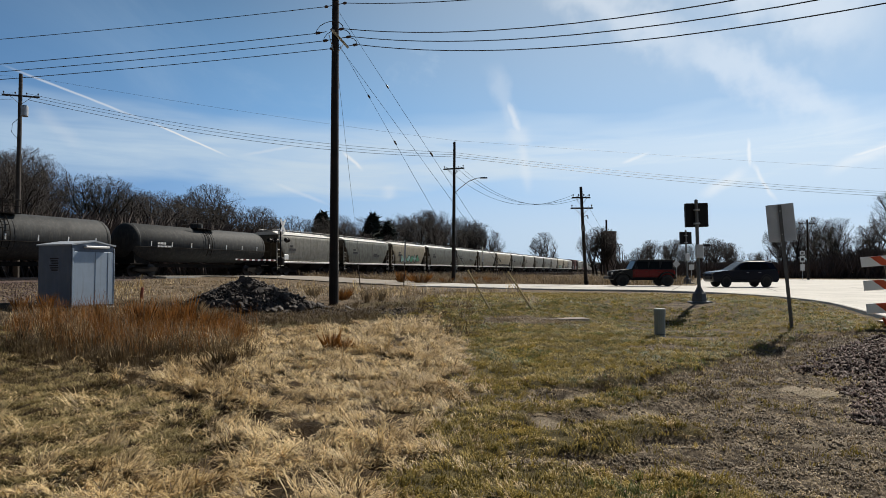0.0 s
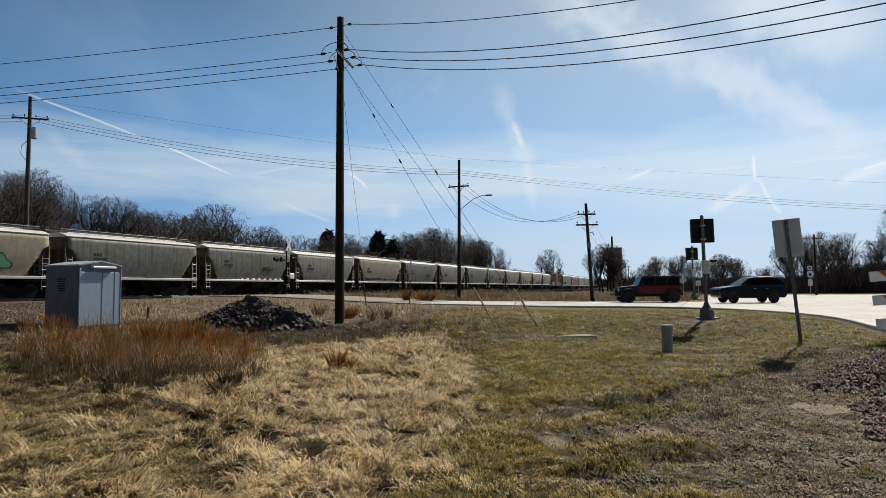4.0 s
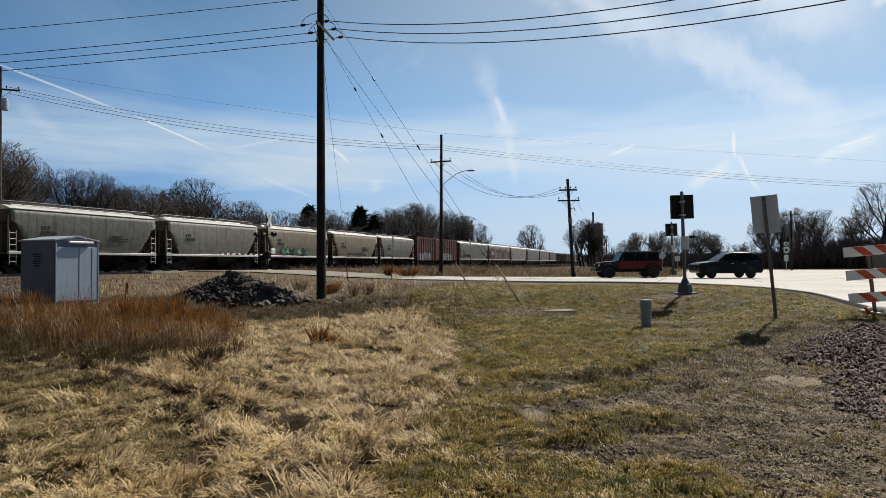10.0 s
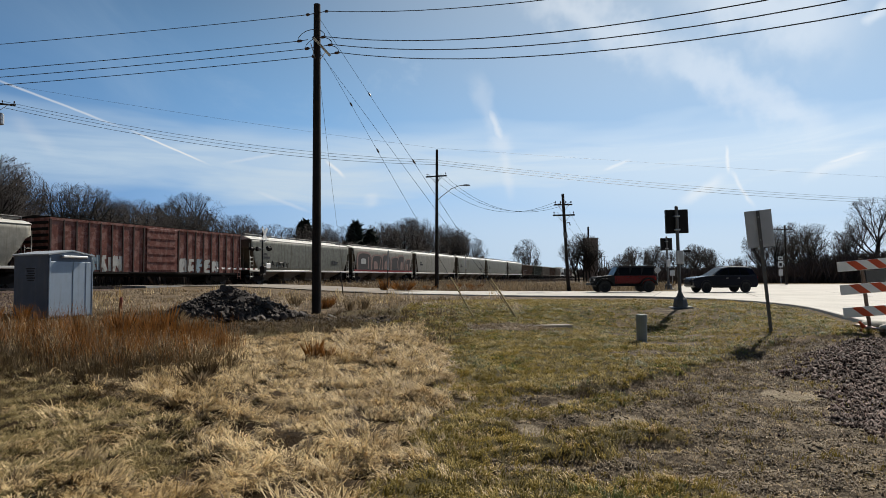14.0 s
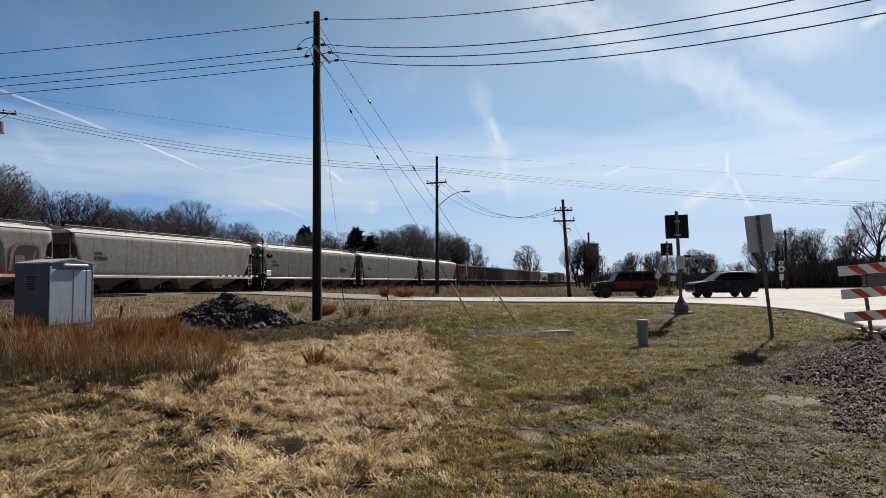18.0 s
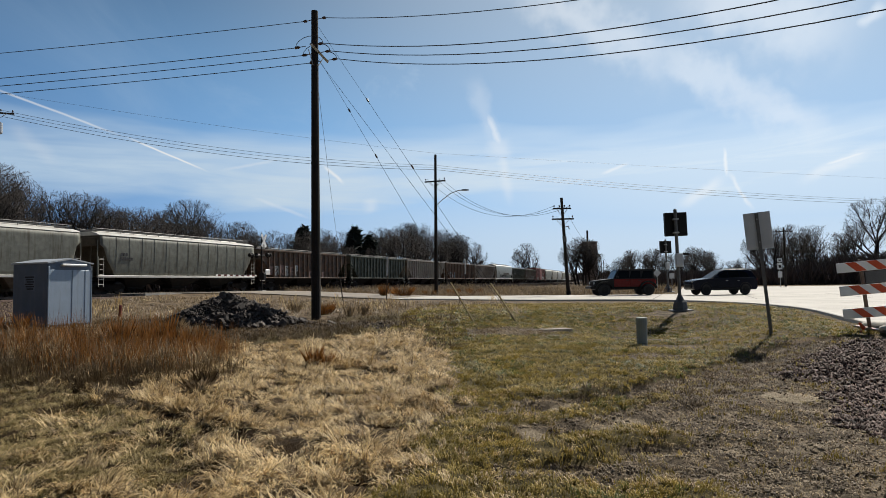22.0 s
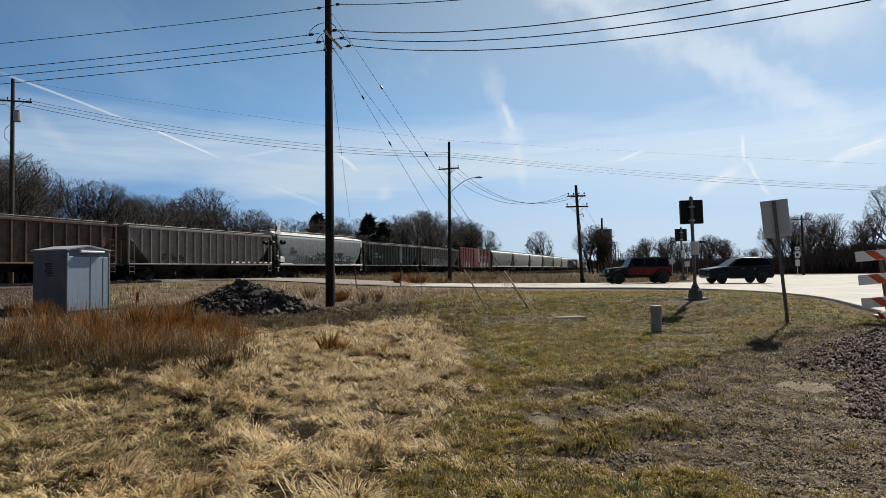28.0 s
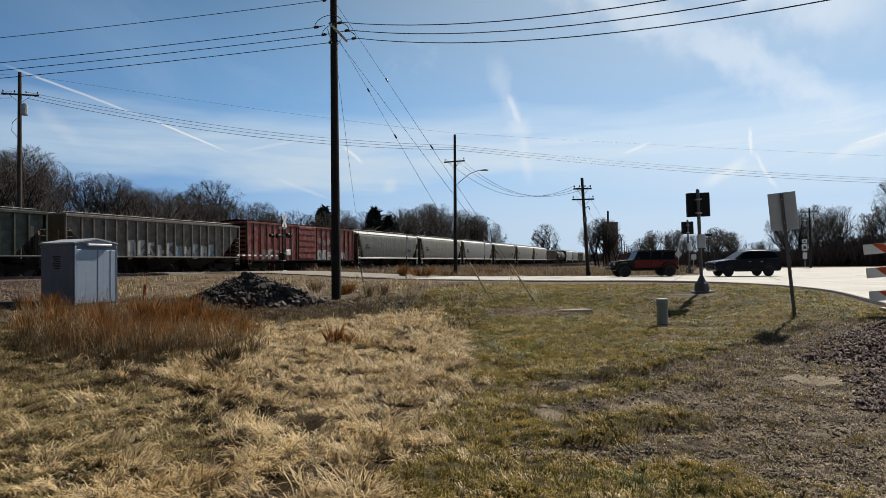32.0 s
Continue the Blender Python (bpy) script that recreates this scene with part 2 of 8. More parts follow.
# Paler than the sides: sunlight on roofs and sill ledges is put into this colour.
M_ROOF = material("hopper_sunlit_pale_paint", (0.62, 0.61, 0.57), 0.45, vary=0.1, stain=(0.25, 0.21, 0.15), stain_amount=0.35, bump=0.05)
# Grime lowered to near black: the shade beneath the cars is in the colour.
M_UNDER = material("train_underframe_shade_grime", (0.008, 0.0068, 0.006), 0.9, spec=0.2, vary=0.35, stain=(0.022, 0.013, 0.009), stain_amount=0.5, bump=0.3)
# Darker than the bodies: shade on the backlit car ends is put into the colour.
M_END = material("shaded_car_end_paint", (0.085, 0.072, 0.052), 0.75, vary=0.25, stain=(0.03, 0.026, 0.02), stain_amount=0.6)
# Bay grime, darkened as well for shade under the body.
M_BAY = material("grimy_shaded_discharge_bay", (0.13, 0.112, 0.084), 0.8, vary=0.3, stain=(0.03, 0.026, 0.02), stain_amount=0.7)
# Wheel colour is lowered too, to carry the shade under the train.
M_WHEEL = material("rusty_wheel_steel_shaded", (0.016, 0.012, 0.010), 0.6, metal=0.3, vary=0.3)
M_STEEL = material("galvanised_steel", (0.42, 0.43, 0.44), 0.45, metal=0.6, vary=0.12, bump=0.05)
M_DARKSTEEL = material("dull_dark_steel", (0.13, 0.13, 0.13), 0.6, metal=0.4, vary=0.15, bump=0.05)
M_RAIL = material("rail_steel", (0.16, 0.11, 0.085), 0.45, metal=0.7, vary=0.2)
M_TIE = material("creosoted_tie_wood", (0.075, 0.058, 0.045), 0.9, vary=0.35, scale=6, by_object=0.25)
M_POLE = material("weathered_pole_wood", (0.017, 0.012, 0.0095), 0.9, vary=0.35, scale=2.5, fine=60, bump=0.4, stain=(0.016, 0.012, 0.010), stain_amount=0.6, streak=True)
M_POLE_GREY = material("greyed_pole_wood", (0.06, 0.05, 0.042), 0.9, vary=0.3, scale=2.5, fine=60, bump=0.4)
M_WIRE = material("aluminium_wire", (0.035, 0.036, 0.04), 0.5, metal=0.3, vary=0.1, bump=0)
M_INSUL = material("brown_glazed_insulator", (0.06, 0.035, 0.03), 0.25, vary=0.15, bump=0)
M_CONC = material("pale_concrete", (0.46, 0.44, 0.40), 0.85, vary=0.12, scale=0.5, fine=25, bump=0.12, stain=(0.33, 0.31, 0.28), stain_amount=0.6, stain_scale=0.35, dist=0.004)
M_APPROACH = material("worn_grey_approach", (0.25, 0.215, 0.175), 0.9, vary=0.2, scale=0.5, fine=25, bump=0.15, stain=(0.15, 0.13, 0.11), stain_amount=0.6, stain_scale=0.4)
M_SEAM = material("tarred_road_seam", (0.13, 0.12, 0.11), 0.8, vary=0.2, bump=0)
M_KERB = material("kerb_concrete", (0.52, 0.50, 0.46), 0.85, vary=0.12, scale=1.5, bump=0.15)
# Wall colour is lowered to hold the shade on the side wall.
M_SHED = material("shed_blue_grey_sheet_shaded", (0.115, 0.145, 0.195), 0.5, metal=0.1, vary=0.10, stain=(0.22, 0.22, 0.21), stain_amount=0.3, streak=True, bump=0.03)
M_SHED_ROOF = material("shed_pale_roof_sheet", (0.42, 0.44, 0.46), 0.45, metal=0.2, vary=0.08, bump=0.03)
# Door colour is raised: this face's brighter light is painted in.
M_SHED_DOOR = material("shed_door_sheet_lit", (0.35, 0.42, 0.50), 0.5, metal=0.2, vary=0.06, stain=(0.22, 0.22, 0.21), stain_amount=0.25, streak=True, bump=0.03)
# Posts coloured near black for the shadow they make between the panels.
M_POST = material("boxcar_shaded_post", (0.030, 0.013, 0.010), 0.75, vary=0.3, stain=(0.10, 0.05, 0.04), stain_amount=0.4, bump=0.1)
M_SHED_DARK = material("shed_shadow_gap", (0.06, 0.065, 0.07), 0.8, vary=0.1)
M_ROCK = material("dark_broken_rock", (0.078, 0.063, 0.054), 0.85, vary=0.65, scale=5, fine=50, bump=0.5, by_object=0.3)
M_BALLAST = material("dark_ballast_stone", (0.100, 0.068, 0.058), 0.75, spec=0.2, vary=0.85, scale=14, fine=120, bump=0.4)
M_BARK = material("grey_brown_bark", (0.024, 0.019, 0.016), 0.95, vary=0.3, scale=3, bump=0.3, by_object=0.25)
M_TWIG = material("winter_twigs", (0.040, 0.033, 0.030), 0.95, vary=0.3, scale=1.0, bump=0, by_object=0.25)
M_NEEDLE = material("dark_cedar_foliage", (0.018, 0.026, 0.016), 0.9, vary=0.4, scale=1.5, bump=0)
M_BRUSH = material("bare_brush", (0.10, 0.078, 0.068), 0.95, vary=0.35, scale=0.4, bump=0)
M_SIGN_BACK = material("sign_back_aluminium", (0.52, 0.54, 0.57), 0.55, metal=0.3, vary=0.08, bump=0.03)
M_BLACK = material("matt_black_housing", (0.009, 0.009, 0.010), 0.6, spec=0.2, vary=0.2, bump=0.03)
M_WHITE = material("white_reflective_sheet", (0.88, 0.88, 0.86), 0.5, vary=0.05, bump=0)
M_ORANGE = material("orange_reflective_sheet", (0.62, 0.075, 0.012), 0.5, vary=0.08, bump=0)
M_FADED_RED = material("faded_red_sheet", (0.13, 0.03, 0.024), 0.6, vary=0.15, bump=0)
M_YELLOW = material("faded_yellow_plastic", (0.50, 0.40, 0.20), 0.6, vary=0.1, bump=0.05)
M_PED = material("pale_green_pedestal_plastic", (0.27, 0.30, 0.275), 0.6, vary=0.08, bump=0.05)
M_SAND = material("sandbag_cloth", (0.52, 0.50, 0.45), 0.95, vary=0.15, fine=120, bump=0.3)
M_GLASS = material("dark_vehicle_glass", (0.004, 0.005, 0.006), 0.12, vary=0.1, bump=0, spec=0.12)
M_TYRE = material("tyre_rubber", (0.018, 0.018, 0.019), 0.85, vary=0.2, bump=0.2)
M_RIM = material("alloy_rim", (0.45, 0.45, 0.46), 0.35, metal=0.8, vary=0.1, bump=0)
M_CAR_TOP = material("black_hard_top_plastic", (0.012, 0.012, 0.013), 0.28, vary=0.15, bump=0.02)
M_CAR_RED = material("dark_red_car_paint", (0.13, 0.008, 0.008), 0.25, vary=0.06, bump=0, spec=0.2)
M_CAR_BLUE = material("near_black_blue_car_paint", (0.005, 0.007, 0.016), 0.2, vary=0.06, bump=0, spec=0.15)
M_TRIM = material("black_plastic_trim", (0.008, 0.008, 0.009), 0.55, spec=0.25, vary=0.15, bump=0.05)
M_LAMP = material("clear_lamp_lens", (0.65, 0.66, 0.68), 0.15, vary=0.05, bump=0)
M_TAIL = material("red_lamp_lens", (0.35, 0.01, 0.01), 0.2, vary=0.05, bump=0)
M_INK = material("stencil_ink", (0.03, 0.03, 0.035), 0.8, vary=0.2, bump=0)
M_SILO = material("silo_concrete", (0.23, 0.18, 0.16), 0.9, vary=0.12, scale=0.3, bump=0.1, stain=(0.12, 0.10, 0.09), stain_amount=0.5, streak=True)
SPRAY = dict(
    green=material("spray_green", (0.05, 0.22, 0.11), 0.6, vary=0.2, bump=0),
    mint=material("spray_mint", (0.22, 0.38, 0.33), 0.6, vary=0.15, bump=0),
    white=material("spray_white", (0.40, 0.40, 0.38), 0.6, vary=0.15, bump=0),
    black=material("spray_black", (0.02, 0.02, 0.022), 0.6, vary=0.2, bump=0),
    umber=material("spray_umber", (0.030, 0.022, 0.019), 0.6, vary=0.3, bump=0),
    rose=material("spray_faded_rose", (0.24, 0.15, 0.125), 0.6, vary=0.3, bump=0),
    pink=material("spray_pink", (0.42, 0.20, 0.18), 0.6, vary=0.2, bump=0),
    red=material("spray_red", (0.45, 0.05, 0.05), 0.6, vary=0.2, bump=0),
    blue=material("spray_pale_blue", (0.22, 0.29, 0.34), 0.6, vary=0.2, bump=0),
)


def ground_material():
    mat = bpy.data.materials.new("grassy_ground")
    mat.use_nodes = True
    n = Nodes(mat.node_tree)
    pos = n.n("ShaderNodeTexCoord").outputs["Object"]
    zone = n.n("ShaderNodeAttribute")
    zone.attribute_name = "zone"
    z = n.n("ShaderNodeSeparateColor", Color=zone.outputs["Color"])
    big, mid, fine = n.noise(pos, 0.5, 4.0), n.noise(pos, 3.0, 5.0, 0.65), n.noise(pos, 28.0, 4.0, 0.7)
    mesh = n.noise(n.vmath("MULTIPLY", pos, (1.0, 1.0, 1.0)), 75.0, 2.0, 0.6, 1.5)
    # Straw and turf ground is coloured dark to stand for shade between the blades.
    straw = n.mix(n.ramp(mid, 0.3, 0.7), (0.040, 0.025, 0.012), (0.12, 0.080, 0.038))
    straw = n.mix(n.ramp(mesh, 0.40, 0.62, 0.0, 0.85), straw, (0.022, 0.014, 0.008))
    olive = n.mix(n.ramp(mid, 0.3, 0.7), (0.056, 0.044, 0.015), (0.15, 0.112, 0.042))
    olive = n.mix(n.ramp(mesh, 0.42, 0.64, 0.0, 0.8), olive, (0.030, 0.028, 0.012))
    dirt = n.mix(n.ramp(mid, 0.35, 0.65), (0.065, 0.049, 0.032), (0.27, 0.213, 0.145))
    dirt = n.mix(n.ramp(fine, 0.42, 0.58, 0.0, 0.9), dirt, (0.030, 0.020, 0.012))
    far = n.mix(n.ramp(big, 0.3, 0.7), (0.12, 0.086, 0.054), (0.22, 0.16, 0.10))
    far = n.mix(n.ramp(mid, 0.4, 0.65, 0.0, 0.75), far, (0.035, 0.027, 0.017))
    wob = n.math("MULTIPLY", n.math("SUBTRACT", mid, 0.5), 0.9)
    wob2 = n.math("MULTIPLY", n.math("SUBTRACT", fine, 0.5), 0.7)
    edge = lambda s: n.ramp(n.math("ADD", n.math("ADD", s, wob), wob2), 0.3, 0.7)
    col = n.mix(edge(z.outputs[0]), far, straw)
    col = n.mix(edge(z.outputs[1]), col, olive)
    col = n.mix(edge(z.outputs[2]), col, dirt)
    sand = n.mix(n.ramp(fine, 0.38, 0.6), (0.42, 0.350, 0.245), (0.24, 0.195, 0.135))
    sand = n.mix(n.ramp(mesh, 0.48, 0.62, 0.0, 0.55), sand, (0.060, 0.045, 0.030))
    ragged = n.math("ADD", n.math("MULTIPLY", wob, 1.1), n.math("MULTIPLY", wob2, 1.5))
    col = n.mix(n.ramp(n.math("ADD", zone.outputs["Alpha"], ragged), 0.3, 0.75), col, sand)
    bs = n.n("ShaderNodeBsdfPrincipled", Roughness=0.95)
    bs.inputs["Specular IOR Level"].default_value = 0.15
    n.put(bs.inputs["Base Color"], col)
    hgt = n.math("ADD", n.math("MULTIPLY", mid, 1.0), n.math("ADD", n.math("MULTIPLY", fine, 0.7), n.math("MULTIPLY", mesh, 0.35)))
    bp = n.n("ShaderNodeBump", Strength=0.8, Distance=0.05, Height=hgt)
    n.put(bs.inputs["Normal"], bp.outputs[0])
    n.t.links.new(bs.outputs[0], n.n("ShaderNodeOutputMaterial").inputs[0])
    return mat


M_GROUND = ground_material()


def blade_material(name, a, b, c, sheen=0.35, patchy=7.0, through_=0.25):
    """Grass: three tones spread over clumps and single blades."""
    mat = bpy.data.materials.new(name)
    mat.use_nodes = True
    n = Nodes(mat.node_tree)
    rnd = n.n("ShaderNodeNewGeometry").outputs["Random Per Island"]
    pos = n.n("ShaderNodeTexCoord").outputs["Object"]
    clump = n.noise(pos, patchy, 2.0)
    patch = n.noise(pos, 0.9, 3.0)
    tone = n.math("ADD", n.math("MULTIPLY", rnd, 0.55), clump)
    col = n.mix(n.ramp(tone, 0.45, 0.95), a, b)
    col = n.mix(n.ramp(n.math("ADD", n.math("MULTIPLY", rnd, 0.35), patch), 0.55, 0.95), col, c)
    bs = n.n("ShaderNodeBsdfPrincipled", Roughness=0.55)
    bs.inputs["Specular IOR Level"].default_value = sheen
    n.put(bs.inputs["Base Color"], col)
    tr = n.n("ShaderNodeBsdfTranslucent", Color=col)
    mx = n.n("ShaderNodeMixShader", Fac=through_)
    n.t.links.new(bs.outputs[0], mx.inputs[1])
    n.t.links.new(tr.outputs[0], mx.inputs[2])
    n.t.links.new(mx.outputs[0], n.n("ShaderNodeOutputMaterial").inputs[0])
    return mat


M_STRAW = blade_material("dry_straw_blades", (0.085, 0.050, 0.020), (0.92, 0.73, 0.42), (0.47, 0.325, 0.142), 0.2, 9.0)
M_OLIVE = blade_material("short_turf_blades", (0.092, 0.077, 0.016), (0.58, 0.440, 0.140), (0.25, 0.188, 0.041), 0.08, 9.0)
M_RUSSET = blade_material("russet_bluestem", (0.060, 0.026, 0.008), (0.40, 0.175, 0.045), (0.25, 0.120, 0.040), 0.15, 4.0)
M_FORB = blade_material("grey_brown_dead_stems", (0.060, 0.040, 0.024), (0.46, 0.35, 0.21), (0.18, 0.13, 0.075), 0.3)
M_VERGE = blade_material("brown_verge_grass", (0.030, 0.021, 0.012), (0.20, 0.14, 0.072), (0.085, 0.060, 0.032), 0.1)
M_GREEN = blade_material("fresh_green_blades", (0.045, 0.066, 0.013), (0.22, 0.235, 0.058), (0.12, 0.122, 0.030))
M_LAWN = blade_material("thin_tan_olive_blades", (0.085, 0.066, 0.024), (0.50, 0.40, 0.20), (0.24, 0.185, 0.070), 0.1, 6.0)
M_SOIL = material("loose_soil_clods", (0.19, 0.148, 0.10), 0.95, vary=0.5, scale=6, fine=60, bump=0.4)

# ---- building helpers ----
SA, CA = math.sin(radians(21.19)), math.cos(radians(21.19))


def xy(b, c):
    """From the track's frame (b across it, c along it) to the plan."""
    return b * CA + c * SA, -b * SA + c * CA


def bc(x, y):
    return x * CA - y * SA, x * SA + y * CA


def step(a, b, v):
    t = min(1.0, max(0.0, (v - a) / (b - a)))
    return t * t * (3 - 2 * t)


class Shape:
    """Vertices and faces that grow into one mesh."""

    def __init__(self):
        self.v, self.f = [], []

    def add(self, verts, faces):
        k = len(self.v)
        self.v += [tuple(p) for p in verts]
        self.f += [tuple(k + i for i in face) for face in faces]
        return self

    def box(self, x0, x1, y0, y1, z0, z1, cut=0.0):
        if cut <= 0:
            return self.add([(x, y, z) for x in (x0, x1) for y in (y0, y1) for z in (z0, z1)],
                            [(0, 1, 3, 2), (4, 6, 7, 5), (0, 4, 5, 1), (2, 3, 7, 6), (0, 2, 6, 4), (1, 5, 7, 3)])
        c, h = ((x0 + x1) / 2, (y0 + y1) / 2, (z0 + z1) / 2), (abs(x1 - x0) / 2, abs(y1 - y0) / 2, abs(z1 - z0) / 2)
        cut = min(cut, min(h) * 0.9)
        vs, ix = [], {}
        for sx in (-1, 1):
            for sy in (-1, 1):
                for sz in (-1, 1):
                    s = (sx, sy, sz)
                    for a in range(3):
                        ix[s, a] = len(vs)
                        vs.append(tuple(c[k] + s[k] * (h[k] - (0 if k == a else cut)) for k in range(3)))
        fs = []
        for a in range(3):
            o, p = (a + 1) % 3, (a + 2) % 3
            for sg in (-1, 1):
                ring = []
                for so, sp in ((-1, -1), (1, -1), (1, 1), (-1, 1)):
                    s = [0, 0, 0]
                    s[a], s[o], s[p] = sg, so, sp
                    ring.append(ix[tuple(s), a])
                fs.append(tuple(ring if sg > 0 else ring[::-1]))
            for so in (-1, 1):
                for sp in (-1, 1):
                    s0, s1 = [0, 0, 0], [0, 0, 0]
                    s0[a], s1[a] = -1, 1
                    s0[o] = s1[o] = so
                    s0[p] = s1[p] = sp
                    s0, s1 = tuple(s0), tuple(s1)
                    q = (ix[s0, o], ix[s1, o], ix[s1, p], ix[s0, p])
                    fs.append(q if so * sp > 0 else q[::-1])
        for sx in (-1, 1):
            for sy in (-1, 1):
                for sz in (-1, 1):
                    s = (sx, sy, sz)
                    q = (ix[s, 0], ix[s, 1], ix[s, 2])
                    fs.append(q if sx * sy * sz > 0 else q[::-1])
        return self.add(vs, fs)

    def loft(self, rings, close=True, caps=True):
        n = len(rings[0])
        vs = [p for r in rings for p in r]
        fs = []
        for i in range(len(rings) - 1):
            for j in range(n if close else n - 1):
                k = (j + 1) % n
                fs.append((i * n + j, i * n + k, (i + 1) * n + k, (i + 1) * n + j))
        if caps:
            fs += [tuple(range(n))[::-1], tuple((len(rings) - 1) * n + j for j in range(n))]
        return self.add(vs, fs)

    def tube(self, pts, radii, n=6, caps=True):
        pts = [Vector(p) for p in pts]
        if not hasattr(radii, "__len__"):
            radii = [radii] * len(pts)
        rings = []
        for i, p in enumerate(pts):
            d = (pts[min(i + 1, len(pts) - 1)] - pts[max(i - 1, 0)]).normalized()
            a = d.cross(Vector((0, 0, 1)) if abs(d.z) < 0.9 else Vector((1, 0, 0))).normalized()
            e = d.cross(a)
            rings.append([p + radii[i] * (math.cos(2 * math.pi * j / n) * a + math.sin(2 * math.pi * j / n) * e) for j in range(n)])
        return self.loft(rings, True, caps)

    def move(self, m, start=0):
        self.v[start:] = [tuple(m @ Vector(p)) for p in self.v[start:]]
        return self

    def mesh(self, name, mat, smooth=False):
        me = bpy.data.meshes.new(name)
        me.from_pydata(self.v, [], self.f)
        me.materials.append(mat)
        if smooth:
            me.polygons.foreach_set("use_smooth", [True] * len(me.polygons))
        me.update()
        return me


def part(name, shape, mat, parent, label="", smooth=False):
    """One mesh object under a thing or a part."""
    ob = new(name, shape.mesh(name, mat, smooth) if isinstance(shape, Shape) else shape)
    ob.parent = parent
    return tagged(ob, label) if label else ob


def thing(name, label, category, m=None, group="", kind=""):
    """An empty base that carries a thing's parts."""
    ob = new(name)
    ob.empty_display_size = 0.2
    if m is not None:
        ob.matrix_basis = m
    return tagged(ob, label, category, group, kind)


def solid(name, shape, mat, label, category, m=None, group="", kind="", smooth=False):
    """A thing of one mesh."""
    ob = new(name, shape.mesh(name, mat, smooth))
    if m is not None:
        ob.matrix_basis = m
    return tagged(ob, label, category, group, kind)


def raw_mesh(name, verts, faces, mat):
    """A mesh from arrays: verts (n, 3), faces (m, 3 or 4)."""
    me = bpy.data.meshes.new(name)
    faces = np.asarray(faces, np.int32)
    k = faces.shape[1]
    me.vertices.add(len(verts))
    me.vertices.foreach_set("co", np.asarray(verts, np.float32).ravel())
    me.loops.add(faces.size)
    me.loops.foreach_set("vertex_index", faces.ravel())
    me.polygons.add(len(faces))
    me.polygons.foreach_set("loop_start", np.arange(0, faces.size, k, dtype=np.int32))
    me.polygons.foreach_set("loop_total", np.full(len(faces), k, np.int32))
    me.materials.append(mat)
    me.update(calc_edges=True)
    me.validate()
    return me


# ---- the lie of the land ----
RAIL_Z, TRACK_B = 1.02, -40.3
AZ, S0, RADIUS = radians(21.19), -10.4, 2449.0
SIDE0 = Vector((-21.10, 53.94))


def road_z(b):
    return 0.36 + 0.62 * step(-17, -37, b) - 0.1 * step(-44, -60, b)


def land(x, y):
    b, c = bc(x, y)
    m = max(step(15, 24, y), step(4.5, 7.5, x - 0.15 * (y - 10)), step(-5, -9, x) * step(5, 14, y))
    if y < 8:
        m = max(m, step(1.0, 3.0, b) * step(7.5, 4.0, y))
    z = 0.04 + 0.29 * m + 0.42 * step(-18, -38, b)
    z -= 0.48 * math.exp(-((x - 6.3) / 2.6) ** 2 - ((y - 19.6) / 3.0) ** 2)
    w = step(33, 40.5 - 4.0 * step(-20, -6, b), c) * step(55, 49.5, c) * step(-70, -50, b)
    return z + w * (road_z(b) - 0.05 - z)


def straw_edge(y):
    return np.interp(y, (2.0, 4.3, 5.2, 6.2, 7.3, 8.9, 11.4, 15.8, 18.5, 21.8), (-0.8, -0.45, -0.31, -0.1, 0.08, 0.16, 0.03, -0.31, -0.6, -0.9))


FURROW = (((-8.4, 12.0), (-1.1, 4.95), 0.13, 0.10), ((-7.5, 8.4), (-3.2, 3.4), 0.26, 0.06), ((-7.8, 11.4), (-5.0, 8.7), 0.20, 0.10), ((-2.5, 6.2), (-1.7, 5.4), 0.16, 0.09))
RUTS = (((0.7, 7.35), (3.4, 8.95), 0.15, 0.06), ((0.3, 5.80), (3.4, 7.55), 0.16, 0.065), ((0.3, 4.80), (2.4, 5.75), 0.15, 0.065))


def turf_edge(x):
    """Far side of the torn turf edge."""
    return np.interp(x, (0.0, 0.65, 1.2, 1.85, 2.4, 3.35, 4.73, 5.7, 7.0), (7.8, 7.95, 8.0, 8.06, 8.5, 9.45, 10.9, 11.9, 12.4))


def upper_strip(x):
    return np.interp(x, (0.0, 1.0, 1.64, 2.2, 3.2), (6.42, 6.72, 7.16, 7.6, 8.2))


def lower_strip(x):
    return np.interp(x, (0.0, 0.52, 1.02, 1.35, 1.81, 2.4), (5.05, 5.36, 5.52, 5.7, 5.9, 6.15))


def soil_line(x, y):
    """How far a place lies beyond the torn edge of the turf, towards the bare soil."""
    w, w2 = noise.noise((x * 0.9, y * 0.9, 5)), noise.noise((x * 3.1, y * 3.1, 15))
    return 0.75 * (turf_edge(x) - y) + 0.08 * w + 0.10 * w2 + 0.05 * noise.noise((x * 9, y * 9, 25))


def standing_turf(x, y):
    """Strips of turf left standing between the wheel tracks."""
    w2 = 0.16 * noise.noise((x * 3.1, y * 3.1, 15)) + 0.08 * noise.noise((x * 9, y * 9, 25))
    a = step(0.30, 0.18, abs(y - upper_strip(x)) + w2) * step(3.1, 2.4, x + 2 * w2)
    b = step(0.36, 0.24, abs(y - lower_strip(x)) + w2) * step(2.3, 1.7, x + 2 * w2)
    c = step(4.75, 4.55, y + w2) * step(2.1, 1.5, x + 2 * w2)
    return max(a, b, c, step(0.75, 0.45, x + 2.2 * w2 + 0.25 * math.sin(3.1 * y)))


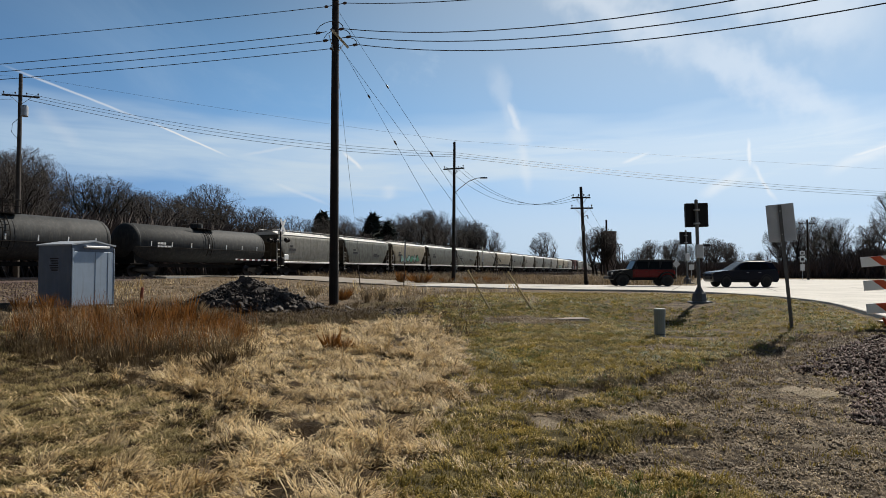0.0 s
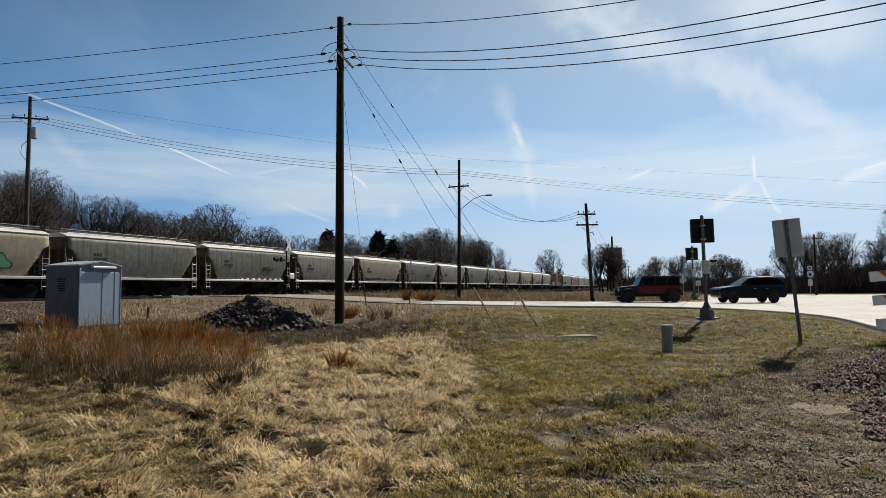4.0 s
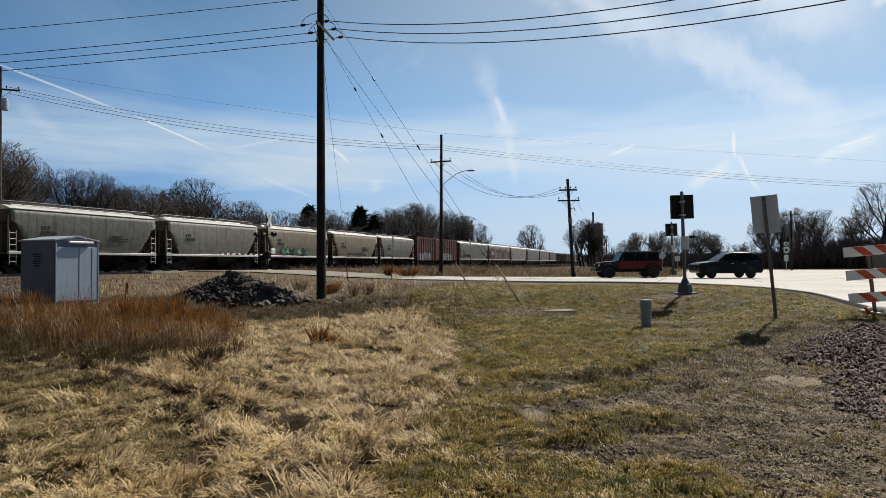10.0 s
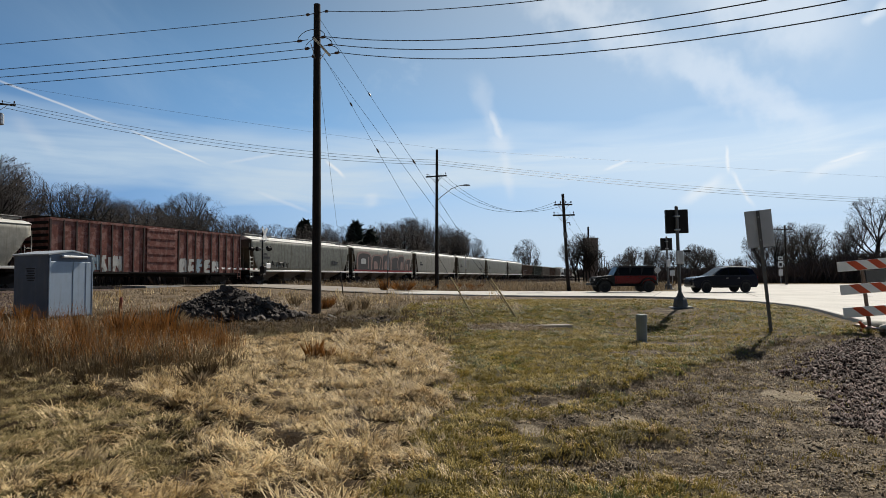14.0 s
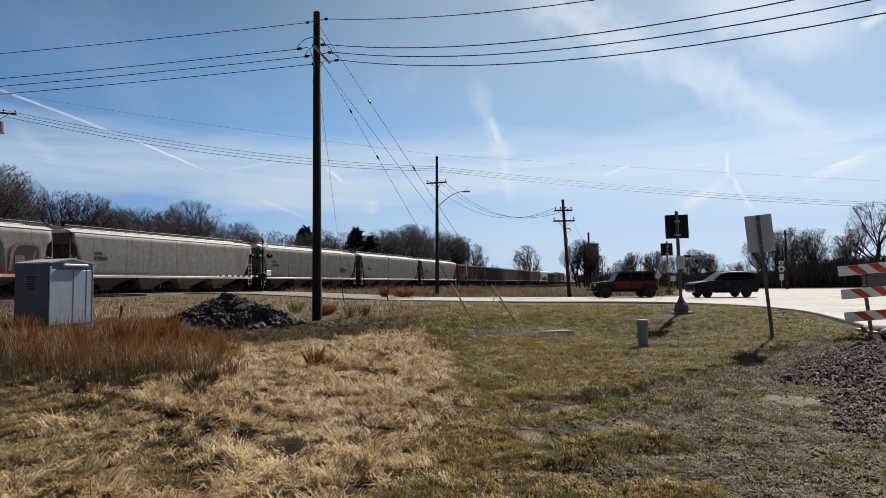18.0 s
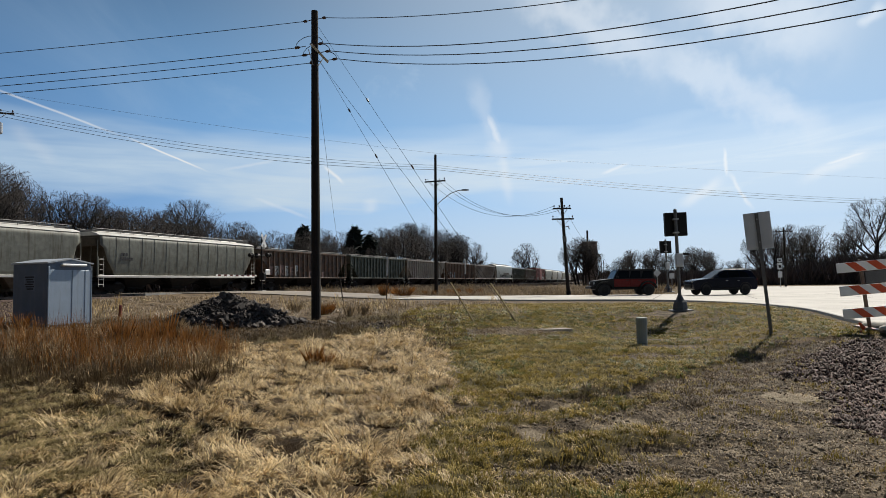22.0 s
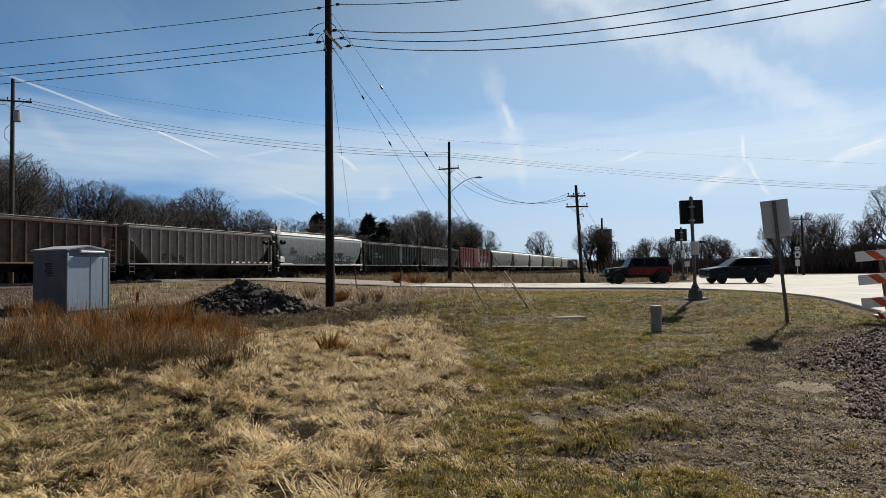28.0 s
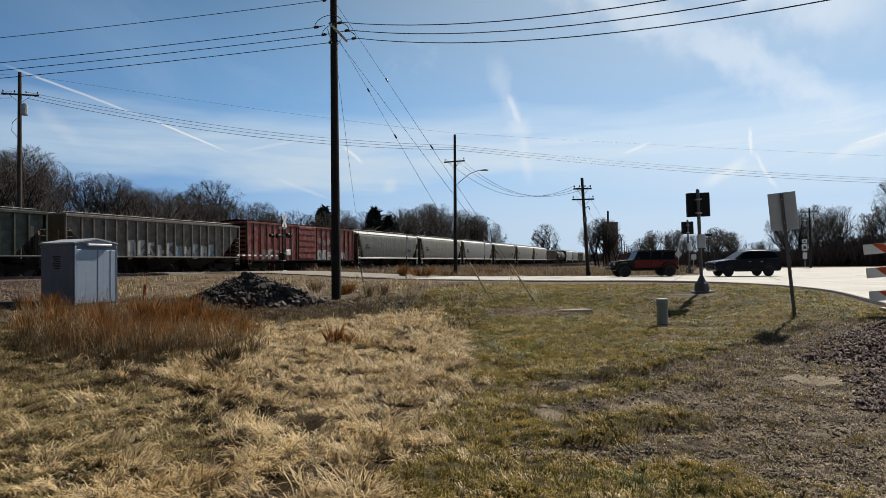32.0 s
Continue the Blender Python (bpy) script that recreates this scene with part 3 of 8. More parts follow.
def rut_line(x, y, x0, y0, x1, y1, half):
    dx, dy = x1 - x0, y1 - y0
    ll = math.hypot(dx, dy)
    u = ((x - x0) * dx + (y - y0) * dy) / ll
    d = ((x - x0) * dy - (y - y0) * dx) / ll + 0.3 * noise.noise((u * 0.6, half * 50 + x0, 0))
    return u, d, ll


def relief(x, y):
    """Small unevenness of the turf near the camera, and the ruts in it."""
    if abs(x) > 16 or y > 30 or y < 0:
        return 0.0
    k = step(30, 20, y) * step(16, 13, abs(x))
    h = 0.045 * noise.noise((x * 1.1, y * 1.1, 3)) + 0.085 * noise.noise((x * 2.4, y * 2.4, 7)) + 0.060 * noise.noise((x * 5.2, y * 5.2, 1))
    if x > straw_edge(y):
        h *= 0.34
        h += 0.022 * noise.noise((x * 7.5, y * 7.5, 2)) * step(0.8, 2.0, x) * step(13, 10, y)
    if y < 14 and x > 0.3:
        h -= 0.075 * step(-0.02, 0.07, soil_line(x, y)) * step(0.4, 1.1, x) * step(13.5, 12, y) * (1 - 0.75 * standing_turf(x, y))
    for hx, hy, rx, ry in ((-5.6, 9.15, 0.75, 0.3), (-3.75, 8.95, 0.45, 0.25)):
        h -= 0.10 * math.exp(-((x - hx) / rx) ** 2 - ((y - hy) / ry) ** 2)
    # a furrow at the foot of the tall grass, and wheel ruts on the bare ground
    for (x0, y0), (x1, y1), half, deep in FURROW + RUTS:
        u, d, ll = rut_line(x, y, x0, y0, x1, y1, half)
        if -0.5 < u < ll + 0.5 and abs(d) < half * 3:
            q = step(-0.5, 0.8, u) * step(ll + 0.5, ll - 0.8, u)
            q *= 0.75 + 0.5 * noise.noise((u * 1.4, x0, 4))
            h += q * deep * (-math.exp(-(d / half) ** 2) + 0.7 * math.exp(-((abs(d) - 1.7 * half) / half) ** 2))
    return k * h


def zones(x, y):
    """Shares of straw, turf, bare soil and pale sand at a place."""
    b, c = bc(x, y)
    w = 0.35 * noise.noise((x * 0.9, y * 0.9, 5))
    w2 = noise.noise((x * 3.1, y * 3.1, 15))
    straw = step(0.45, -0.45, x - straw_edge(y) + 0.8 * w + 0.22 * w2) * step(20.5, 15.0, y - 0.85 * (min(x, 1.0) + 1.0) + 1.5 * w)
    straw = max(straw, 0.75 * step(8, 14, x) * step(2, -2, y)) if y < 2 else straw
    d = soil_line(x, y) if y < 14 else -1.0
    dirt = 0.95 * step(-0.02, 0.10, d) * step(14.0, 11.5, y) if y < 14 else 0.0
    if dirt > 0:
        dirt *= 1 - standing_turf(x, y)
    for px, py, rx, ry in ((1.9, 17.6, 1.9, 1.1), (3.8, 11.9, 0.75, 0.35), (-5.3, 19.8, 2.4, 1.0), (-2.6, 20.4, 1.6, 0.6), (4.9, 13.6, 0.7, 0.5), (5.2, 16.4, 1.3, 1.6), (8.3, 23.0, 1.0, 0.8)):
        q = ((x - px) / rx) ** 2 + ((y - py) / ry) ** 2
        if q < 2:
            dirt = max(dirt, step(1.3, 0.3, q + 1.2 * w + 0.5 * w2))
    olive = (1 - straw) * (1 - 0.9 * dirt) * step(34.5, 31, c) * step(-14, -8, b) * (1 - 0.5 * step(3, 6, x)) * step(70, 30, abs(x))
    far_turf = 0.55 * step(50, 53, c) * step(-9, -6, b) * step(4, 0, b) * step(90, 70, c)
    sand = 1.1 * step(1.5, 0.1, ((x - 4.3) / 0.42) ** 2 + ((y - 7.95) / 0.34) ** 2 + 1.4 * w + 0.8 * w2 + 0.5 * noise.noise((x * 9, y * 9, 25))) if y < 10 else 0.0
    if y < 12 and x > 0.2 and d > 0:
        gate_ = step(-0.55, 0.0, noise.noise((x * 2.3, y * 4.0, 33)) + 0.4 * noise.noise((x * 8, y * 8, 35)))
        t1 = y - 0.5 * (turf_edge(x) + upper_strip(x)) - 0.05
        t2 = y - 0.55 * upper_strip(x) - 0.45 * lower_strip(x)
        track = max(math.exp(-(t1 / 0.24) ** 2) * step(3.6, 2.0, x), math.exp(-(t2 / 0.16) ** 2) * step(2.8, 1.6, x))
        dry = 0.45 * step(1.6, 2.4, x) * step(7.6, 5.8, y) * step(-0.2, 0.3, noise.noise((x * 1.7, y * 2.6, 37)) + 0.5 * noise.noise((x * 6, y * 6, 39)))
        sand = max(sand, gate_ * 0.85 * track * step(0.5, 0.8, x), dry)
    return straw, max(olive, far_turf), dirt, sand


def build_ground():
    def axis(lo, hi, dense_lo, dense_hi, stp):
        core = np.arange(dense_lo, dense_hi + stp / 2, stp)
        out_, d = [], stp
        p = dense_hi
        while p < hi:
            d *= 1.17
            p += d
            out_.append(p)
        low, d, p = [], stp, dense_lo
        while p > lo:
            d *= 1.17
            p -= d
            low.append(p)
        return np.array(low[::-1] + list(core) + out_)
    xs, ys = axis(-3500, 3500, -12.5, 12.5, 0.09), axis(-3500, 3500, 2.4, 22.0, 0.09)
    nx, ny = len(xs), len(ys)
    co = np.empty((ny, nx, 3), np.float32)
    col = np.zeros((ny, nx, 4), np.float32)
    for j, y in enumerate(ys):
        for i, x in enumerate(xs):
            co[j, i] = x, y, land(x, y) + relief(x, y)
            col[j, i] = zones(x, y)
    k = np.arange(nx * ny).reshape(ny, nx)
    quads = np.stack([k[:-1, :-1], k[:-1, 1:], k[1:, 1:], k[1:, :-1]], -1).reshape(-1, 4)
    me = raw_mesh("ground", co.reshape(-1, 3), quads, M_GROUND)
    at = me.color_attributes.new("zone", "FLOAT_COLOR", "POINT")
    at.data.foreach_set("color", col.ravel())
    me.polygons.foreach_set("use_smooth", [True] * len(me.polygons))
    ob = new("ground", me)
    tagged(ob, "dry matted grass, short olive turf and bare trodden soil", "ground", kind="structure")


build_ground()


def road_sheet(cells):
    s = Shape()
    for b0, b1, c0, c1, nb, nc in cells:
        for i in range(nb):
            for j in range(nc):
                q = []
                for u, v in ((i, j), (i + 1, j), (i + 1, j + 1), (i, j + 1)):
                    b, c = b0 + (b1 - b0) * u / nb, c0 + (c1 - c0) * v / nc
                    x, y = xy(b, c)
                    q.append((x, y, road_z(b) + 0.02))
                s.add(q, [(0, 1, 2, 3)])
    return s


# the road over the crossing, the side street towards the camera, the wide paved mouth and the street beyond
ARC_B, ARC_C, ARC_R = -5.6, 26.6, 9.6
EDGE_B = 3.7
solid("crossing_road", road_sheet([(-90, -38.6, 41.0, 48.6, 20, 1), (-38.6, -20.0, 41.0, 49.6, 20, 1)]), M_APPROACH, "worn grey road running up to and over the rails", "road", kind="structure")
rs = road_sheet([(-6.0, EDGE_B, 36.4, 49.6, 12, 1), (EDGE_B, 130, 36.4, 49.6, 20, 1), (EDGE_B, 15.5, -30, 36.4, 2, 20),
                 (-1.0, 60, 49.6, 92, 6, 6)])
for k in range(14):
    q = []
    for b, v in ((-20 + k, 0), (-19 + k, 0), (-19 + k, 1), (-20 + k, 1)):
        c = 49.6 if v else 41.0 - 4.6 * step(-20, -6, b)
        q.append((*xy(b, c), road_z(b) + 0.02))
    rs.add(q, [(0, 1, 2, 3)])
corner = []
for k in range(13):
    a = math.pi / 2 * k / 12
    corner.append((ARC_B + 0.3 + (EDGE_B - ARC_B - 0.3) * math.sin(a), 36.4 - 13.5 * (1 - math.cos(a))))
for (b0, c0), (b1, c1) in zip(corner, corner[1:]):
    rs.add([(*xy(b, c), road_z(b) + 0.02) for b, c in ((b0, c0), (b1, c1), (EDGE_B, 36.4))], [(0, 1, 2)])
road = solid("road", rs, M_CONC, "sun-bleached concrete road surface over the rail crossing", "road", kind="structure")
def seam(b0, c0, b1, c1, wide=0.035):
    d = Vector((b1 - b0, c1 - c0)).normalized()
    n_ = Vector((-d.y, d.x)) * wide
    ring = [(*xy(b + k * n_.x, c + k * n_.y), road_z(b) + 0.026) for b, c, k in ((b0, c0, -1), (b0, c0, 1), (b1, c1, 1), (b1, c1, -1))]
    part("seam", Shape().add(ring, [(0, 1, 2, 3)]), M_SEAM, road)


for b in (-2.0, 3.2, 8.4, 13.6, 18.8, 24.0, 29.2):
    seam(b, 37.2, b, 49.4)
for c in (41.2, 45.4):
    seam(-16.0, c, 40.0, c)
for c in (31.0, 26.0, 21.0, 16.0):
    seam(4.2, c, 15.2, c)
seam(9.4, -10.0, 9.4, 36.0)
kerb = Shape()
line = [(b, 41.0 - 4.6 * step(-20, -6, b)) for b in np.linspace(-19, corner[0][0], 14)][:-1] + corner + [(EDGE_B, c) for c in np.linspace(22, -28, 14)]
for (b0, c0), (b1, c1) in zip(line, line[1:]):
    d = Vector((b1 - b0, c1 - c0)).normalized()
    nb_, nc_ = d.y * 0.18, -d.x * 0.18
    hump = 0.02 + 0.02 * step(-14, -4, (b0 + b1) / 2)
    prof = []
    for b, c in ((b0, c0), (b1, c1)):
        z = road_z(b)
        prof.append([(*xy(b + w * nb_, c + w * nc_), z + h) for w, h in ((0, -0.1), (0, hump), (-0.15, hump + 0.02), (-1.0, hump + 0.02), (-1.0, -0.15))])
    kerb.loft(prof, False, False)
solid("kerb", kerb, M_KERB, "pale concrete kerb along the road's edge", "kerb", kind="structure")

def off_road(x, y):
    """True on the camera's side of the kerb, with a little to spare."""
    b, c = bc(x, y)
    if b > EDGE_B - 0.3:
        return False
    if b < corner[0][0]:
        return c < 35.3
    a = math.asin(min(1.0, (b + 0.2 - corner[0][0]) / (EDGE_B - corner[0][0])))
    return c < 36.4 - 13.5 * (1 - math.cos(a)) - 0.15


# ---- railway track ----


def track_at(s, side=1.6):
    """Point and heading on the track's line, s metres along it."""
    ln = max(s - S0, 0.0)
    a = AZ - ln / RADIUS
    st = min(s, S0)
    x = SIDE0.x + st * math.sin(AZ) + RADIUS * (math.cos(a) - math.cos(AZ))
    y = SIDE0.y + st * math.cos(AZ) + RADIUS * (math.sin(AZ) - math.sin(a))
    return x - side * math.cos(a), y + side * math.sin(a), a


def sweep(profile, s_list, close=True):
    s = Shape()
    rings = []
    for q in s_list:
        ring = []
        for off, z in profile:
            x, y, _ = track_at(q, 1.6 - off)
            ring.append((x, y, z))
        rings.append(ring)
    return s.loft(rings, close, close)


stations = list(np.arange(-300, 900, 6.0))
solid("ballast_bed", sweep([(-4.6, 0.55), (-1.7, 0.85), (1.7, 0.85), (2.6, 0.74), (4.4, 0.55)], stations, False), M_BALLAST, "grey crushed stone bed under the railway track", "track bed", kind="structure")
for off in (-0.7175, 0.7175):
    solid("rail", sweep([(off - 0.07, 0.86), (off - 0.07, 0.885), (off - 0.012, 0.90), (off - 0.012, 0.975), (off - 0.036, 0.985), (off - 0.036, RAIL_Z), (off + 0.036, RAIL_Z), (off + 0.036, 0.985), (off + 0.012, 0.975), (off + 0.012, 0.90), (off + 0.07, 0.885), (off + 0.07, 0.86)], stations),
          M_RAIL, "rust-brown steel rail with a worn bright head", "rail", group="rails", kind="structure")
tie_mesh = Shape().box(-0.11, 0.11, -1.3, 1.3, -0.16, 0.02, 0.012).mesh("tie", M_TIE)
ties = thing("railway_ties", "dark creosoted wooden ties under the rails", "ties", kind="structure")
for k in range(230):
    x, y, a = track_at(-30 + 0.53 * k)
    o = part("tie", tie_mesh, None, ties)
    o.matrix_basis = pose(x, y, 0.87 + random.uniform(-0.01, 0.01), 0, 0, 90 - math.degrees(a) + random.uniform(-1.5, 1.5))
cross = Shape()
for o0, o1 in ((-1.9, -0.80), (-0.64, 0.64), (0.80, 1.9)):
    for k in range(5):
        a0, a1 = -6.0 - 0 + k * 2.45, -6.0 + k * 2.45 + 2.42
        rings = []
        for s_ in (a0, a1):
            rings.append([(*track_at(s_ + 0.5, 1.6 - o)[:2], z) for o, z in ((o0, 0.86), (o1, 0.86), (o1, 1.005), (o0, 1.005))])
        cross.loft(rings)
solid("crossing_panels", cross, M_CONC, "grey concrete panels between the rails at the crossing", "crossing", kind="structure")

# ---- freight cars ----


def arc_profile(half, z0, z1, bulge, n=7):
    """A car side from z0 up to z1 that bows outwards by bulge, then the roof."""
    side = []
    for i in range(n):
        t = i / (n - 1)
        side.append((half - bulge + bulge * math.sin(math.pi * (0.10 + 0.58 * t)) ** 0.8, z0 + (z1 - z0) * t))
    return side


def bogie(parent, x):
    tr = part("truck", Shape().box(x - 0.28, x + 0.28, -0.95, 0.95, 0.42, 0.72, 0.04), M_UNDER, parent, "grimy cast steel truck, coloured near black for shade")
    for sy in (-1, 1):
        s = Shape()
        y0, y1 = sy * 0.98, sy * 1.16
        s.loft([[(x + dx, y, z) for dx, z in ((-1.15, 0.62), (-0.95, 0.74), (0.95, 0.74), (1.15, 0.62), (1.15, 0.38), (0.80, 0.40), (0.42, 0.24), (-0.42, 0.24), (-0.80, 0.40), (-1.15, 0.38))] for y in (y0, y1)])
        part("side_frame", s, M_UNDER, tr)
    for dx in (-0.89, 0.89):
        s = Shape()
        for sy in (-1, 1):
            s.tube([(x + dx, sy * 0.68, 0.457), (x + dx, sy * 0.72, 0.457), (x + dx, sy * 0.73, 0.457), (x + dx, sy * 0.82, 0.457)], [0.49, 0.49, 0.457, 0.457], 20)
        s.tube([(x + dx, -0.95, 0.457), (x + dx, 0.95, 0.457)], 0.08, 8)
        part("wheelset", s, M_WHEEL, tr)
    return tr


def coupler_gear(parent, half):
    for sx in (-1, 1):
        s = Shape().box(sx * (half - 0.9), sx * half, -0.14, 0.14, 0.72, 0.98, 0.03)
        s.box(sx * (half - 0.14), sx * (half + 0.04), -0.2, 0.16, 0.66, 1.02, 0.05)
        part("coupler", s, M_UNDER, parent)
        h = Shape().tube([(sx * (half - 0.25), 0.35, 0.78), (sx * (half - 0.05), 0.3, 0.45), (sx * (half + 0.05), 0.2, 0.5)], 0.03, 6)
        part("brake_hose", h, M_TYRE, parent)


def ladder(parent, x, y, z0, z1, wide=0.42, mat=None, along="x"):
    s = Shape()
    for k in (-wide / 2, wide / 2):
        p = (x + k, y) if along == "x" else (x, y + k)
        s.tube([(*p, z0), (*p, z1)], 0.016, 5)
    n = max(2, int((z1 - z0) / 0.36))
    for i in range(n):
        z = z0 + (i + 0.5) * (z1 - z0) / n
        a, b = ((x - wide / 2, y, z), (x + wide / 2, y, z)) if along == "x" else ((x, y - wide / 2, z), (x, y + wide / 2, z))
        s.tube([a, b], 0.014, 5)
    part("ladder", s, mat or M_ROOF, parent)


def running_board(parent, x0, x1, z, posts=True):
    s = Shape()
    for off in (-0.55, 0.0, 0.55):
        s.box(x0, x1, off - 0.16 if off else -0.22, off + 0.16 if off else 0.22, z - 0.02, z + 0.02)
    part("running_board", s, M_DARKSTEEL, parent)
    r = Shape()
    n = int((x1 - x0) / 1.2)
    for sy in (-1, 1):
        r.tube([(x0, sy * 0.78, z + 0.10), (x1, sy * 0.78, z + 0.10)], 0.025, 5)
        for i in range(n + 1):
            x = x0 + (x1 - x0) * i / n
            r.tube([(x, sy * 0.78, z - 0.18), (x, sy * 0.78, z + 0.10)], 0.02, 5)
    part("roof_rail", r, M_DARKSTEEL, parent)


def bars(parent, x, z, y, wide, rows, high=0.20, mat=None):
    """Lettering too small to read, as plain bars on a car's near side."""
    s = Shape()
    for i in range(rows):
        w = wide * (0.55 if i == 0 else 0.9 + 0.1 * math.sin(i * 3))
        n = max(2, int(w / (high * 0.8)))
        for k in range(n):
            x0 = x + w * k / n
            zz = z - i * high * 1.5
            s.box(x0, x0 + w / n * 0.72, y - 0.006, y + 0.012, zz - high, zz)
    part("stencil_lettering", s, mat or M_INK, parent, "stencilled dark lettering")


def graffiti(parent, x0, x1, z0, z1, y, fills, seed, edge="black"):
    """Sprayed bubble letters on a car's near side."""
    rnd = random.Random(seed)
    n = max(3, int((x1 - x0) / ((z1 - z0) * 0.9)))
    w = (x1 - x0) / n
    for k in range(n):
        cx, cz = x0 + (k + 0.5) * w, (z0 + z1) / 2 + rnd.uniform(-0.08, 0.08) * (z1 - z0)
        ph, m = rnd.uniform(0, 6.28), rnd.choice((2, 3, 4))
        am = rnd.uniform(0.15, 0.38)
        hz = (z1 - z0) / 2

        def ring(f, yy):
            pts = []
            for i in range(18):
                a = 2 * math.pi * i / 18
                r = f * (1 - am + am * math.cos(m * a + ph)) * 1.25
                pts.append((cx + r * w * 0.60 * math.cos(a), yy, cz + r * hz * math.sin(a)))
            return pts
        f = fills[k % len(fills)]
        part("sprayed_outline", Shape().loft([ring(1.0, y + 0.02), ring(1.0, y - 0.008)]), SPRAY[edge], parent)
        part("sprayed_letter", Shape().loft([ring(0.80, y + 0.02), ring(0.80, y - 0.014)]), SPRAY[f], parent, "sprayed " + f + " graffiti letter")


def scrawl(parent, x0, x1, z0, z1, y, colour, seed, thick=0.028):
    """Thin sprayed letter outlines, each one looping stroke."""
    rnd = random.Random(seed)
    n = max(3, int((x1 - x0) / ((z1 - z0) * 1.05)))
    w, h = (x1 - x0) / n, z1 - z0
    for k in range(n):
        cx, cz = x0 + (k + 0.5) * w, (z0 + z1) / 2
        p, q, f = rnd.uniform(0, 6.28), rnd.uniform(0, 6.28), rnd.choice((2, 3))
        pts = []
        for i in range(27):
            a = 2 * math.pi * i / 24
            pts.append((cx + 0.46 * w * math.sin(a + p) + 0.14 * w * math.sin(f * a + q), y, cz + 0.40 * h * math.cos(a * (1 if k % 2 else 2) + q) + 0.12 * h * math.sin(3 * a + p)))
        part("sprayed_stroke", Shape().tube(pts, thick * rnd.uniform(0.7, 1.3), 4), SPRAY[colour], parent, "thin sprayed " + colour + " graffiti outline")


def tags(parent, cells, z0, z1, y, colours, seed, fill=0.5):
    """Angular sprayed shapes, one to a panel."""
    rnd = random.Random(seed)
    ends = [(0, 0), (0, 0.5), (0, 1), (0.5, 0), (0.5, 1), (1, 0), (1, 0.5), (1, 1)]
    for k, (x0, x1) in enumerate(cells):
        h, w = (z1 - z0) * rnd.uniform(0.8, 1.1), x1 - x0
        low = z0 + rnd.uniform(-0.06, 0.06)
        strokes = [(rnd.choice(ends[:3]), rnd.choice(ends[3:])) for _ in range(5)] + [((0, rnd.uniform(0, 0.4)), (rnd.uniform(0, 0.3), 1)), rnd.choice((((1, 0), (1, 1)), ((0, 0.5), (1, 0.5)), ((0, 1), (1, 1))))]
        for n_, ((ax, az), (bx, bz)) in enumerate(strokes):
            p, q = Vector((x0 + 0.1 * w + 0.8 * w * ax, low + h * az)), Vector((x0 + 0.1 * w + 0.8 * w * bx, low + h * bz))
            d = q - p
            if d.length < 0.05:
                continue
            o = Vector((-d.y, d.x)).normalized() * (0.055 + 0.03 * rnd.random()) * (1 + fill)
            ring = [p - o, p + o * 0.7, q + o, q - o * 0.7]
            e = 0.004 * n_
            c = colours[k % len(colours)]
            part("sprayed_stroke", Shape().loft([[(v.x, y - e, v.y) for v in ring], [(v.x, y + 0.02 - e, v.y) for v in ring]]), SPRAY[c], parent, "broad sprayed " + c + " graffiti stroke")


def rib_cells(lo, hi):
    """Panels between the ribs of a rib-sided hopper."""
    x = [-8.4 + 1.21 + 14.38 * k / 16 for k in range(17)]
    return [(a + 0.11, b - 0.11) for a, b in zip(x[lo:hi], x[lo + 1:hi + 1])]


